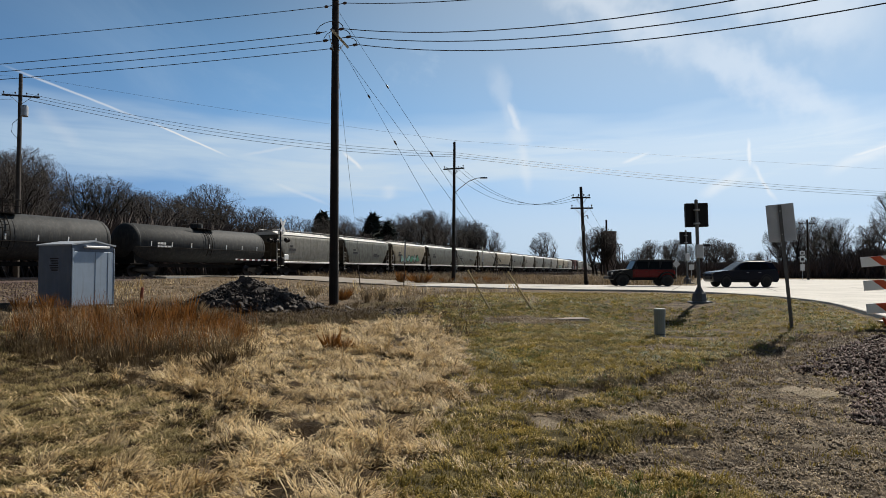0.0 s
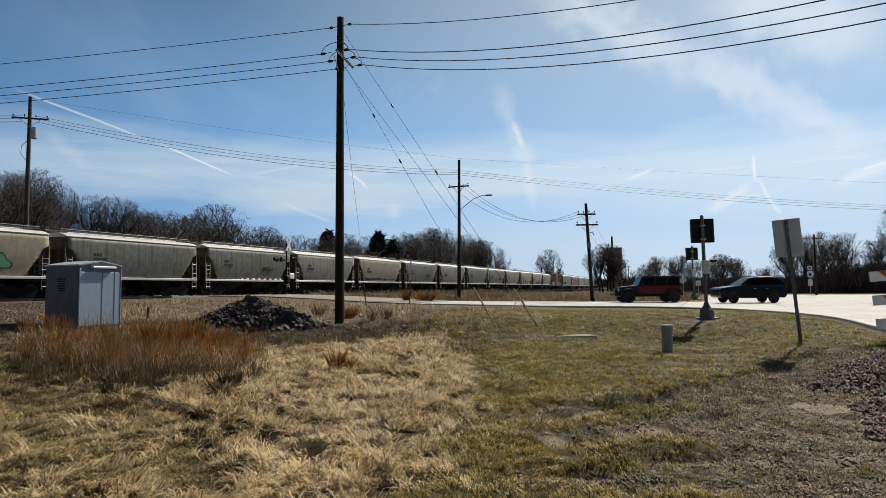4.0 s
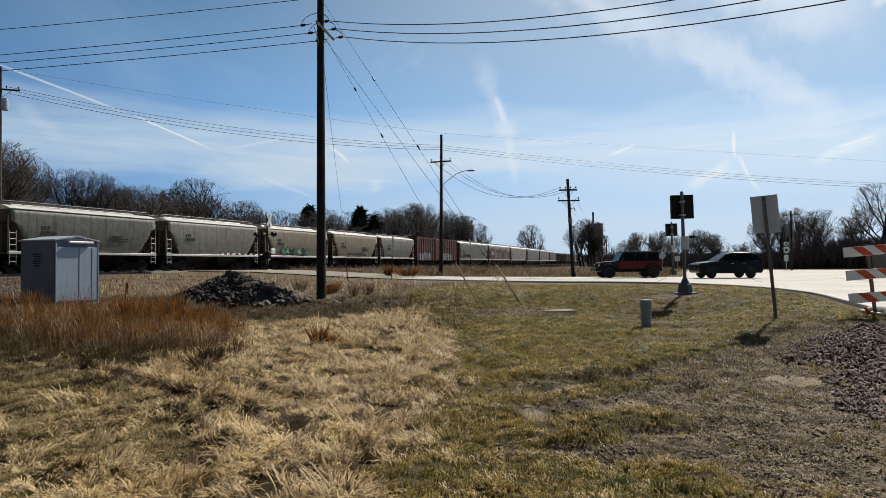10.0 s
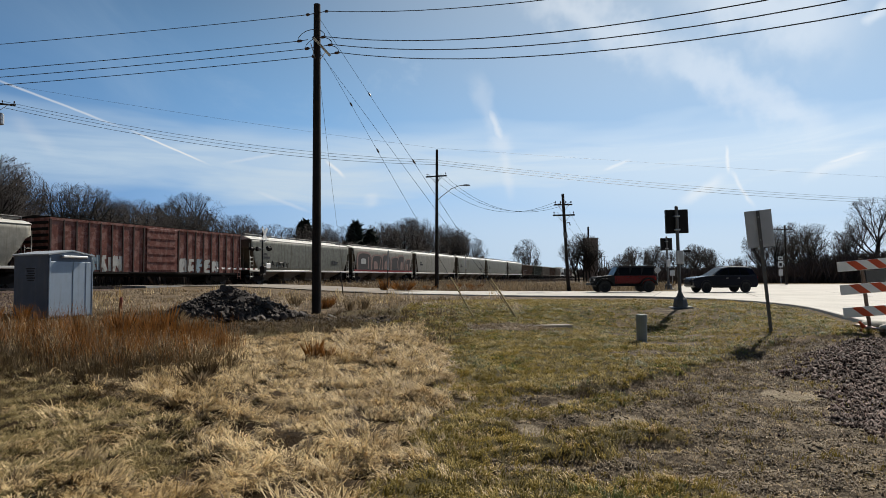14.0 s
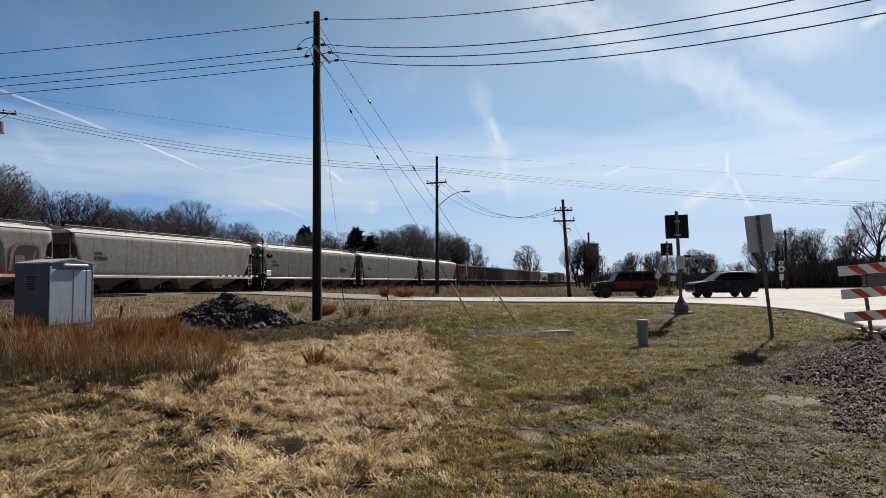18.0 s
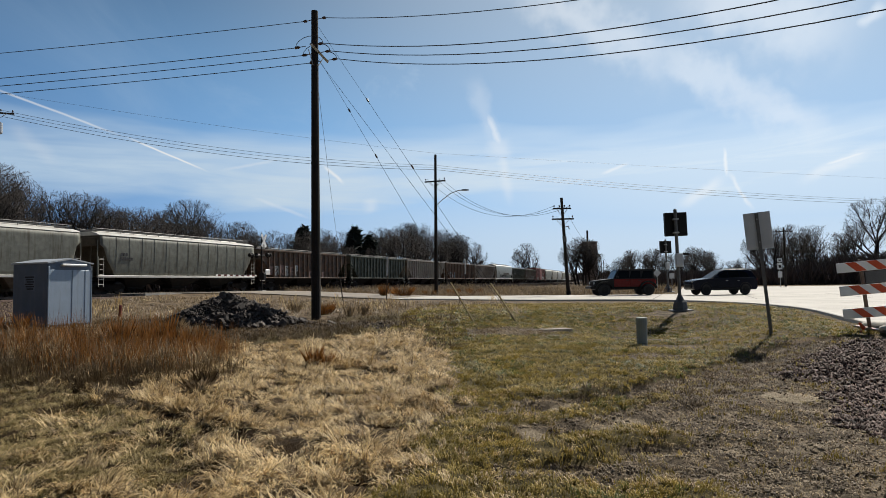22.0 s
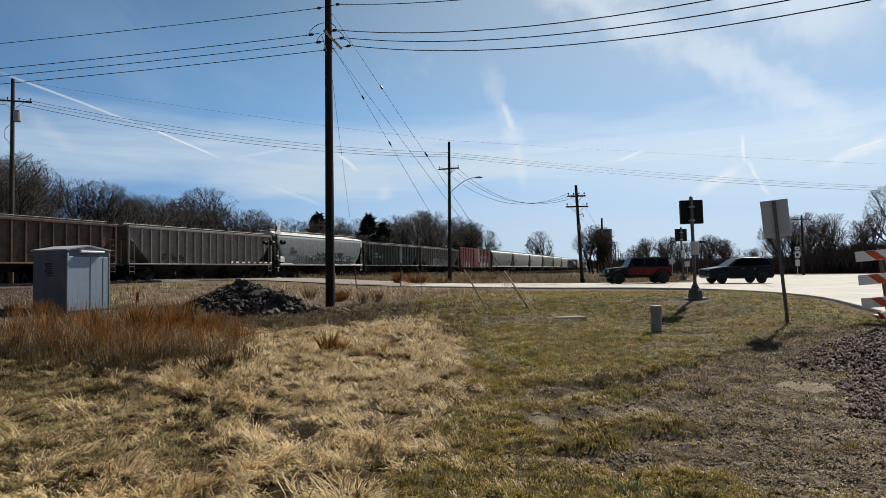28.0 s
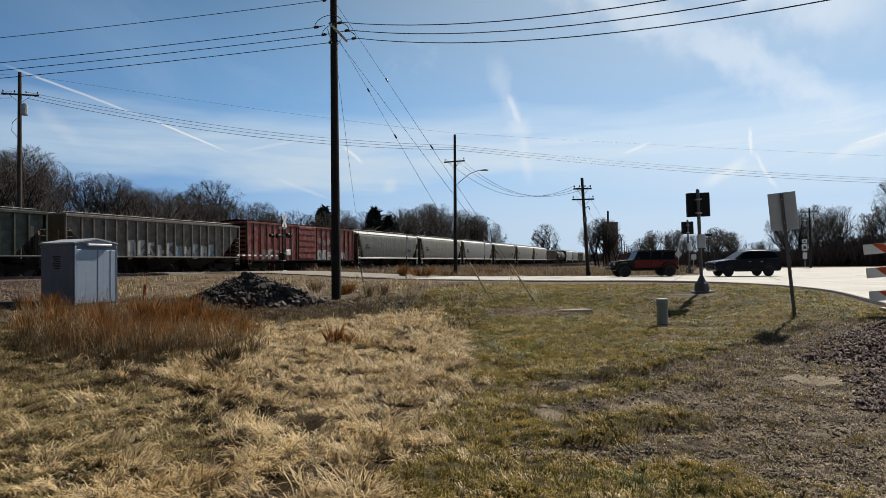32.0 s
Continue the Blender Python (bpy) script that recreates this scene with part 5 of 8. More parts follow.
def bare_tree(seed, high, wide, fork, gnarl=0.10):
    """Trunk and limbs as one shape, the twigs of the crown as another; the crown fills a rounded outline."""
    rnd = random.Random(seed)
    wood, tv, tf = Shape(), [], []
    mid, rx, rz = high * 0.60, high * wide, high * 0.42

    def room(p, d):
        """Length left along d inside the crown's outline."""
        q, e = Vector((p.x / rx, p.y / rx, (p.z - mid) / rz)), Vector((d.x / rx, d.y / rx, d.z / rz))
        a, b, c = e.dot(e), q.dot(e), q.dot(q) - 1
        h = b * b - a * c
        return (-b + math.sqrt(h)) / a if h > 0 else 0.0

    def twig(p, q, r):
        d = (q - p)
        a = d.cross(Vector((rnd.uniform(-1, 1), rnd.uniform(-1, 1), rnd.uniform(-1, 1)))).normalized() * r
        e = d.cross(a).normalized() * r
        k = len(tv)
        tv.extend([p + a, p - 0.5 * a + 0.87 * e, p - 0.5 * a - 0.87 * e, q])
        tf.extend([(k, k + 1, k + 3), (k + 1, k + 2, k + 3), (k + 2, k, k + 3)])

    def grow(p, d, ln, r, level):
        n = (5, 7, 5, 3, 2)[level]
        bent = gnarl * (0.7, 1.3, 1.7, 2.0, 2.0)[level]
        if level:
            ln = min(ln, room(p, d) * rnd.uniform(0.72, 1.12))
            if ln < high * 0.010:
                return
        pts, rad = [p], [r]
        for i in range(n):
            d = (d + Vector((rnd.gauss(0, bent), rnd.gauss(0, bent), rnd.gauss(0.06 if level else 0.0, bent * 0.7)))).normalized()
            p = p + d * (ln / n)
            pts.append(p)
            rad.append(r * (1 - (0.68 if level else 0.40) * (i + 1) / n))
        if level < 3:
            wood.tube(pts, rad, (7, 5, 4)[level], False)
        else:
            for a, b, q in zip(pts, pts[1:], rad):
                twig(a, b + (b - a) * 0.25, max(q, 0.019))
        if level == 4:
            return
        kids = (rnd.randint(7, 9), rnd.randint(7, 9), rnd.randint(6, 7), rnd.randint(3, 4))[level]
        lo = (fork, 0.25, 0.2, 0.15)[level]
        for k in range(kids):
            t = lo + (1 - lo) * (k + rnd.random()) / kids
            i = min(int(t * n), n - 1)
            q = pts[i].lerp(pts[i + 1], t * n - i)
            a = 2.4 * k + rnd.uniform(-0.7, 0.7)
            u = d.orthogonal().normalized()
            side = u * math.cos(a) + d.cross(u) * math.sin(a)
            turn = radians(rnd.uniform(20, 55) if level == 0 else rnd.uniform(25, 58))
            dd = (d * math.cos(turn) + side * math.sin(turn) + Vector((0, 0, 0.12))).normalized()
            grow(q, dd, high * (0.66, 0.32, 0.13, 0.058)[level] * rnd.uniform(0.65, 1.2), rad[i] * rnd.uniform(0.50, 0.72), level + 1)
    grow(Vector((0, 0, -0.2)), Vector((0, 0, 1)), high * 0.50, high * 0.024, 0)
    crown = raw_mesh("crown", [tuple(p) for p in tv], tf, M_TWIG)
    top = max(p.z for p in tv)
    return wood.mesh("trunk", M_BARK, True), crown, top


TREES = [bare_tree(11 + k, 13.0, (0.34, 0.40, 0.26, 0.44, 0.36)[k], (0.35, 0.25, 0.45, 0.3, 0.4)[k]) for k in range(5)]
TREE_LABELS = ("leafless grey-brown tree with a fine rounded winter crown", "leafless spreading tree with many thin twigs", "slender leafless tree in the woodland edge", "broad leafless tree with crooked limbs", "leafless tree of the woods behind the railway")


def plant(k, x, y, high, turn, group="bare trees", label=""):
    trunk, crown, top = TREES[k]
    f = high / top
    t = thing("tree", label or TREE_LABELS[k], "tree", pose(x, y, land(x, y), 0, 0, turn) @ Matrix.Scale(f, 4), group)
    part("trunk", trunk, None, t)
    part("crown", crown, None, t)
    return t


rnd = random.Random(5)
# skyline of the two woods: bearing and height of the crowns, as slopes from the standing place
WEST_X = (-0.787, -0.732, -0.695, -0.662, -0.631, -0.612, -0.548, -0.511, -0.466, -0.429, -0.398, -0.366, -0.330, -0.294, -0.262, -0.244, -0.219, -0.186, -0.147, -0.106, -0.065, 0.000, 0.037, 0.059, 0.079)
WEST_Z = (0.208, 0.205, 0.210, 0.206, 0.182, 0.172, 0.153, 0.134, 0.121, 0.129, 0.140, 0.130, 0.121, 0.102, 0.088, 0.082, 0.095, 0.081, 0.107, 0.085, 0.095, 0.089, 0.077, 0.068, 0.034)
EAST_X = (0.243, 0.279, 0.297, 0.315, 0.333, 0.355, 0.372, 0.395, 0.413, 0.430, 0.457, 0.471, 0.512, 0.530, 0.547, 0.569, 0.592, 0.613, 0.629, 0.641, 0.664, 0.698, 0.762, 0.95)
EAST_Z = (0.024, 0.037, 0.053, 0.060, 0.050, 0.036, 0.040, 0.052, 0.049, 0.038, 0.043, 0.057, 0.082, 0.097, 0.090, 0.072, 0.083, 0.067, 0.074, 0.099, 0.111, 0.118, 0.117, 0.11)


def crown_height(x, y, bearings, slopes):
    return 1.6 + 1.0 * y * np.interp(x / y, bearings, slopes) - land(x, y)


# the wood behind the railway, with lower trees standing between the tall ones
for k in range(168):
    c = 4 + 1.31 * k + rnd.uniform(-1.0, 1.0)
    b = TRACK_B - 19 - 20 * rnd.random() - 0.02 * (c - 20)
    x, y = xy(b, c)
    if x / y > 0.085 or (x / y > -0.27 and rnd.random() < 0.58):
        continue
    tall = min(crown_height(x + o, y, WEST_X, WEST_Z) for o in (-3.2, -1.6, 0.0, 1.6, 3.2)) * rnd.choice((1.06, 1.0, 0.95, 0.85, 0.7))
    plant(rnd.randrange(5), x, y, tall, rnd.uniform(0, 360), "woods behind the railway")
# three old trees stand over the rest at the near end
for k, x, y, h, turn in ((0, -43.8, 63.0, 13.5, 20), (4, -49.5, 66.0, 13.8, 130), (3, -54.0, 64.0, 13.2, 250)):
    plant(k, x, y, h, turn, "woods behind the railway", "old broad leafless tree with heavy spreading limbs")
# single trees by the silo and the open sky beside them
for k, x, y, h, lab in ((3, 27.3, 205, 13.4, "lone leafless tree with a dense rounded crown"), (4, 24.8, 207, 11.0, "lone leafless tree with a dense rounded crown"), (0, 31.0, 212, 7.0, ""), (1, 29.4, 142, 10.4, "leafless tree grown against the old silo"), (3, 30.8, 140, 11.0, "leafless tree grown against the old silo"), (0, 32.4, 141, 10.6, "leafless tree grown against the old silo"), (4, 31.0, 139, 9.8, "leafless tree grown against the old silo"), (2, 29.9, 141, 8.6, "leafless tree grown against the old silo"), (1, 33.6, 140, 7.5, "leafless tree grown against the old silo")):
    plant(k, x, y, h, 40 * k, "trees by the silo", lab)
# the wood on the far side of the paved street
for k in range(110):
    x = 31 + 1.0 * k + rnd.uniform(-1.0, 1.0)
    y = 112 + rnd.uniform(0, 22) - 0.22 * (x - 33)
    if x / y > 0.60 and rnd.random() < 0.4:
        continue
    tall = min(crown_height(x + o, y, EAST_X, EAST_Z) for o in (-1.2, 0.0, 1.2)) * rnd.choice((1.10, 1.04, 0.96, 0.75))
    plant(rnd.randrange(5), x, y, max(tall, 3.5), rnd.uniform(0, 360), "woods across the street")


def brush(name, spots, count, label):
    """Dense bare undergrowth: thin upright slivers."""
    r = np.random.RandomState(len(name))
    v, f = [], []
    pick = r.randint(0, len(spots), count)
    base = np.array(spots)[pick]
    pos = base[:, :2] + r.normal(0, 1.6, (count, 2))
    tall = base[:, 2] * r.uniform(0.35, 1.05, count)
    lean = r.normal(0, 0.28, (count, 2)) * tall[:, None]
    wide = r.uniform(0.012, 0.034, count)
    ang = r.uniform(0, np.pi, count)
    z = np.array([land(p[0], p[1]) for p in pos]) - 0.1
    dx = np.stack([np.cos(ang) * wide, np.sin(ang) * wide], 1)
    p0 = np.c_[pos - dx, z]
    p1 = np.c_[pos + dx, z]
    m0 = np.c_[pos + lean * 0.4 + dx * 0.7, z + tall * 0.55]
    tip = np.c_[pos + lean, z + tall]
    verts = np.stack([p0, p1, m0, tip], 1).reshape(-1, 3)
    k = np.arange(count) * 4
    faces = np.concatenate([np.stack([k, k + 1, k + 2], 1), np.stack([k, k + 2, k + 3], 1)])
    ob = new(name, raw_mesh(name, verts, faces, M_BRUSH))
    tagged(ob, label, "brush", kind="stuff")


brush("undergrowth", [(*xy(TRACK_B - 17 - 20 * rnd.random(), c), 7.0 - 2.6 * step(60, 110, c)) for c in np.linspace(2, 280, 300)], 120000, "dense leafless undergrowth at the foot of the woods")
brush("hedgerow", [(31 + 1.0 * k, 103 + 16 * rnd.random() - 0.22 * k, 3.0 + 2.2 * step(20, 36, k)) for k in range(120)], 52000, "dense dark leafless thicket along the far street")
brush("scrub", [(*xy(TRACK_B + 6.5 + 4 * rnd.random(), c), 0.7) for c in np.linspace(62, 200, 200)], 9000, "low dry scrub beside the ballast")
brush("distant_treeline", [(x, 620 + 25 * rnd.random(), 11.0) for x in np.linspace(60, 420, 500)], 14000, "far line of bare trees on the horizon")


def cedar(x, y, high, seed):
    r = random.Random(seed)
    t = thing("cedar_tree", "dark evergreen cedar among the bare trees", "tree", pose(x, y, land(x, y)), "cedars")
    part("trunk", Shape().tube([(0, 0, -0.1), (0, 0, high * 0.9)], [high * 0.022, 0.03], 6), M_BARK, t)
    v, f = [], []
    for k in range(1500):
        u = r.random() ** 0.7
        z = high * (0.12 + 0.88 * u)
        rad = high * 0.24 * (1 - u) ** 0.7 * (0.55 + 0.6 * r.random()) * (1 + 0.3 * math.sin(5 * u * 6 + seed))
        a = r.uniform(0, 6.283)
        p = Vector((rad * math.cos(a), rad * math.sin(a), z))
        s = high * 0.05
        i = len(v)
        for _ in range(3):
            v.append(p + Vector((r.gauss(0, s), r.gauss(0, s), r.gauss(0.3 * s, s * 0.8))))
        f.append((i, i + 1, i + 2))
    part("crown", raw_mesh("crown", [tuple(q) for q in v], f, M_NEEDLE), None, t)


for x, y, h, sd in ((-29.0, 132, 12.2, 1), (-19.5, 140, 12.6, 2), (-16.5, 143, 11.0, 3), (-27.0, 135, 9.5, 4)):
    cedar(x, y, h, sd)

# old silo with a mast behind the trees
silo = thing("silo", "old weathered concrete silo with a steel mast on its flat top", "silo", pose(34.6, 150, land(35, 150)))
part("tower", Shape().tube([(0, 0, -0.3), (0, 0, 9.9), (0, 0, 10.1)], [1.75, 1.75, 1.7], 24), M_SILO, silo)
for k in range(9):
    part("hoop", Shape().tube([(0, 0, 0.8 + k * 1.05), (0, 0, 0.88 + k * 1.05)], 1.78, 24), M_RAIL, silo)
part("roof_slab", Shape().tube([(0, 0, 10.05), (0, 0, 10.32)], 1.84, 24), M_SILO, silo)
part("mast", Shape().tube([(-0.5, 0, 10.3), (-0.5, 0, 13.0)], 0.22, 8), M_POLE, silo)

# ---- poles and wires ----


def wire(name, p, q, sag, r=0.015, label="thin black power line strung between poles", group="power lines"):
    p, q = Vector(p), Vector(q)
    s = Shape()
    n = 40
    s.tube([p.lerp(q, i / n) - Vector((0, 0, 4 * sag * (i / n) * (1 - i / n))) for i in range(n + 1)], r, 4, False)
    return solid(name, s, M_WIRE, label, "wire", group=group)


def insulator(parent, x, y, z, mat=None):
    part("insulator", Shape().tube([(x, y, z), (x, y, z + 0.05), (x, y, z + 0.07), (x, y, z + 0.12), (x, y, z + 0.16), (x, y, z + 0.20)], [0.02, 0.02, 0.055, 0.06, 0.035, 0.04], 10), mat or M_INSUL, parent)


def cross_arm(parent, z, wide, turn, mat, pins=4, dx=0.0):
    m = pose(dx, 0, z, 0, 0, turn)
    s = Shape().box(-wide / 2, wide / 2, 0.10, 0.20, -0.06, 0.06, 0.012)
    arm = part("crossarm", s, mat, parent)
    arm.matrix_basis = m
    for sx in (-1, 1):
        b = Shape().tube([(sx * wide * 0.32, 0.09, 0), (0, 0.13, -0.65)], 0.02, 5)
        o = part("brace", b, M_STEEL, parent)
        o.matrix_basis = m
    for k in range(pins):
        x = -wide / 2 + 0.1 + (wide - 0.2) * k / max(1, pins - 1)
        o = part("insulator", Shape().tube([(x, 0.15, 0.06), (x, 0.15, 0.14), (x, 0.15, 0.16), (x, 0.15, 0.24), (x, 0.15, 0.28)], [0.015, 0.015, 0.05, 0.055, 0.03], 8), M_INSUL, parent)
        o.matrix_basis = m


def pole_shaft(parent, high, r0, r1, mat, lean=(0, 0)):
    part("shaft", Shape().tube([(lean[0] * k / 4, lean[1] * k / 4, -0.3 + (high + 0.3) * k / 4) for k in range(5)], [r0 + (r1 - r0) * k / 4 for k in range(5)], 14), mat, parent)


# the near pole with its arm seen end on
P1 = Vector((-4.36, 21.73, land(-4.36, 21.73)))
pole = thing("utility_pole", "tall dark wooden utility pole with one crossarm and guy wires", "utility pole", Matrix.Translation(P1), "utility poles")
pole_shaft(pole, 10.72, 0.165, 0.115, M_POLE)
ARM1 = 9.35
arm_dir = Vector((SA, CA, 0)).normalized()
side_dir = Vector((CA, -SA, 0))
a0, a1 = -0.45, 0.62
s = Shape()
q = [arm_dir * a0 + side_dir * 0.13 + Vector((0, 0, ARM1 + 0.03)), arm_dir * a1 + side_dir * 0.13 + Vector((0, 0, ARM1 - 0.24))]
s.tube(q, 0.06, 4)
part("crossarm", s, M_STEEL, pole, "weathered pale crossarm")
for sgn in (-1, 1):
    part("brace", Shape().tube([(0, 0, ARM1 - 0.75), tuple(arm_dir * (0.55 if sgn > 0 else -0.4) + Vector((0, 0, ARM1 - 0.12)))], 0.014, 5), M_STEEL, pole)
    part("ridge_pin", Shape().tube([(0, 0, 10.42)] + [tuple(side_dir * sgn * q + Vector((0, 0, 10.42))) for q in (0.30, 0.34, 0.42, 0.45)], [0.014, 0.014, 0.05, 0.05, 0.02], 8), M_INSUL, pole)
L_FAR = Vector((-math.cos(radians(5.0)), math.sin(radians(5.0)), 0)) * 52
R_FAR = Vector((math.cos(radians(42.6)), -math.sin(radians(42.6)), 0)) * 46
for k, (off, dz) in enumerate(((-0.36, 0.02), (0.10, -0.09), (0.55, -0.22))):
    for sgn, far, sag in ((-1, L_FAR, 0.7), (1, R_FAR, 4.25)):
        st = P1 + arm_dir * off + side_dir * sgn * 0.55 + Vector((0, 0, ARM1 + dz))
        en = P1 + arm_dir * off + far + Vector((0, 0, ARM1 + dz + (-0.6 if sgn < 0 else 1.99)))
        o = part("strain_insulator", Shape().tube([tuple(st - P1 - side_dir * sgn * 0.42), tuple(st - P1 - side_dir * sgn * 0.2), tuple(st - P1 - side_dir * sgn * 0.12), tuple(st - P1)], [0.012, 0.014, 0.052, 0.045], 8), M_INSUL, pole)
        wire("power_line", st, en, sag, 0.013)
    jump = [tuple(arm_dir * off + side_dir * 0.55 * math.cos(a) + Vector((0, 0, ARM1 + dz + 0.33 * math.sin(a)))) for a in np.linspace(0, math.pi, 9)]
    part("jumper", Shape().tube(jump, 0.013, 4), M_WIRE, pole)
for sgn, far in ((-1, L_FAR), (1, R_FAR)):
    wire("power_line", P1 + side_dir * sgn * 0.4 + Vector((0, 0, 10.42)), P1 + far + Vector((0, 0, 9.9 if sgn < 0 else 8.5)), 0.7 if sgn < 0 else 3.14, 0.012)
# end poles of that line, out of sight to both sides, that hold the wires
for far in (L_FAR, R_FAR):
    e = P1 + far
    o = thing("utility_pole", "dark wooden utility pole carrying the same line", "utility pole", pose(e.x, e.y, land(e.x, e.y)), "utility poles")
    pole_shaft(o, 11.2, 0.16, 0.11, M_POLE)
    cross_arm(o, 9.2, 2.4, 90 - 21.19, M_POLE_GREY, 3)

# guys of the near pole, with yellow guards over the anchors
for (gx, gy), zt in (((0.94, 19.85), 9.1), ((2.30, 20.27), 10.2)):
    gz = land(gx, gy)
    top = P1 + Vector((0.1, 0, zt))
    foot = Vector((gx, gy, gz))
    wire("guy_wire", top, foot - Vector((0, 0, 0.05)), 0.0, 0.0055, "taut steel guy wire from pole to ground anchor", "guy wires")
    for share in ((0.27, 0.50) if zt > 10 else (0.22, 0.40)):
        p = top.lerp(foot, share)
        e = (foot - top).normalized() * 0.09
        solid("guy_insulator", Shape().tube([p - e, p - e * 0.5, p + e * 0.5, p + e], [0.010, 0.03, 0.03, 0.010], 8), M_INSUL, "dark egg-shaped strain insulator in a guy wire", "insulator", group="guy insulators")
    d = (top - foot).normalized()
    gd = thing("guy_guard", "faded yellow plastic guard sleeve over a guy wire", "guy guard", Matrix.Translation(foot), "guy guards")
    s = Shape().tube([tuple(d * 0.0), tuple(d * 1.5)], 0.022, 8)
    part("sleeve", s, M_YELLOW, gd)
    part("anchor_rod", Shape().tube([tuple(d * -0.2), tuple(d * 0.12)], 0.014, 6), M_STEEL, gd)
wire("guy_wire", P1 + Vector((0.1, 0, 9.0)), (2.30, 20.27, land(2.30, 20.27) - 0.05), 0.0, 0.0055, "taut steel guy wire from pole to ground anchor", "guy wires")
wire("guy_wire", P1 + Vector((0.05, 0.1, 8.4)), (-6.0, 37.8, 1.9), 0.3, 0.006, "thin service wire from pole to a ground stake", "guy wires")

# poles of the line along the street
Z2 = land(-0.7, 57)
P2 = Vector((-0.7, 57.0, Z2))
pole2 = thing("utility_pole", "wooden utility pole with crossarm and a street lamp on a bracket", "utility pole", Matrix.Translation(P2), "utility poles")
pole_shaft(pole2, 12.7, 0.17, 0.11, M_POLE, (0.12, 0))
cross_arm(pole2, 10.3, 2.0, -20, M_POLE, 3)
part("lamp_bracket", Shape().tube([(0.1, 0, 8.05), (0.6, -0.1, 8.5), (1.4, -0.25, 9.1), (2.1, -0.4, 9.35), (2.5, -0.48, 9.38)], 0.035, 6), M_STEEL, pole2)
lampm = Shape().loft([[(2.4 + 0.02 * 0, -0.46 + y, 9.36 + z) for y, z in ((-0.06, -0.04), (0.06, -0.04), (0.05, 0.06), (-0.05, 0.06))], [(2.75, -0.52 + y, 9.37 + z) for y, z in ((-0.15, -0.06), (0.15, -0.06), (0.09, 0.08), (-0.09, 0.08))], [(3.05, -0.58 + y, 9.36 + z) for y, z in ((-0.10, -0.05), (0.10, -0.05), (0.05, 0.04), (-0.05, 0.04))]])
part("lamp_head", lampm, M_STEEL, pole2, "grey cobra-head street lamp")
part("riser", Shape().tube([(0.19, -0.1, 0), (0.19, -0.1, 9.8), (0.5, -0.1, 10.5)], 0.025, 5), M_WIRE, pole2)

P3 = Vector((9.95, 50.9, land(9.95, 50.9)))
pole3 = thing("utility_pole", "leaning wooden utility pole with two crossarms and a transformer bracket", "utility pole", Matrix.Translation(P3), "utility poles")
pole_shaft(pole3, 7.85, 0.15, 0.11, M_POLE, (-0.38, 0))
for z, w in ((6.15, 1.75), (7.0, 1.45)):
    cross_arm(pole3, z, w, -4, M_POLE, 4 if z > 6.5 else 3, -0.38 * z / 7.85)
part("cutout", Shape().tube([(-0.26, -0.05, 5.45), (0.10, -0.1, 5.55), (0.16, -0.1, 5.30)], [0.025, 0.045, 0.05], 6), M_INSUL, pole3)
part("guard_band", Shape().tube([(-0.19, 0, 4.3), (-0.23, 0, 4.75)], 0.165, 12), M_DARKSTEEL, pole3)
part("base_guard", Shape().tube([(0, 0, 0.0), (-0.01, 0, 0.35)], 0.19, 12), M_BLACK, pole3)

P0 = Vector((-32.4, 45.5, 0.75))
pole0 = thing("utility_pole", "tall wooden utility pole with a small transformer behind the track", "utility pole", Matrix.Translation(P0), "utility poles")
pole_shaft(pole0, 15.2, 0.19, 0.12, M_POLE_GREY)
cross_arm(pole0, 13.6, 2.4, 21, M_POLE_GREY, 4)
part("transformer", Shape().tube([(0.42, -0.1, 12.0), (0.42, -0.1, 12.06), (0.42, -0.1, 12.75), (0.42, -0.1, 12.85)], [0.2, 0.24, 0.24, 0.12], 14), M_STEEL, pole0, "grey can transformer")
part("drip_loop", Shape().tube([(-0.1, 0, 11.9), (-0.55, 0, 11.5), (-0.6, 0, 10.9), (-0.15, 0, 10.4)], 0.02, 5), M_WIRE, pole0)
LINE = Vector((0.935, 0.355, 0))
P4 = P2 + LINE * 72
P4.z = land(P4.x, P4.y)
pole4 = thing("utility_pole", "wooden utility pole of the street line", "utility pole", Matrix.Translation(P4), "utility poles")
pole_shaft(pole4, 13.6, 0.16, 0.11, M_POLE)
cross_arm(pole4, 9.8, 2.2, -69, M_POLE, 3)
for dz0, dz2, dz4, sag, r in ((13.75, 11.75, 10.7, 0.8, 0.013), (13.55, 11.55, 10.5, 0.85, 0.013), (13.3, 11.35, 10.2, 0.9, 0.016), (15.0, 12.85, 13.4, 0.2, 0.007)):
    wire("power_line", P0 + Vector((0.5, 0.1, dz0)), P2 + Vector((0, 0, dz2)), sag, r)
    wire("power_line", P2 + Vector((0, 0, dz2)), P4 + Vector((0, 0, dz4)), sag * 0.8, r)
    wire("power_line", P0 + Vector((-0.5, -0.1, dz0)), P0 + Vector((-42, -16, dz0 - 1)), sag, r)
for k, off in enumerate((-0.75, 0.0, 0.75)):
    wire("power_line", P2 + Vector((0.9 * off, 0.2, 10.5 + 0.2 * (k == 1))), P3 + Vector((-0.35 + off * 0.9, 0, 7.2)), 1.9, 0.012)
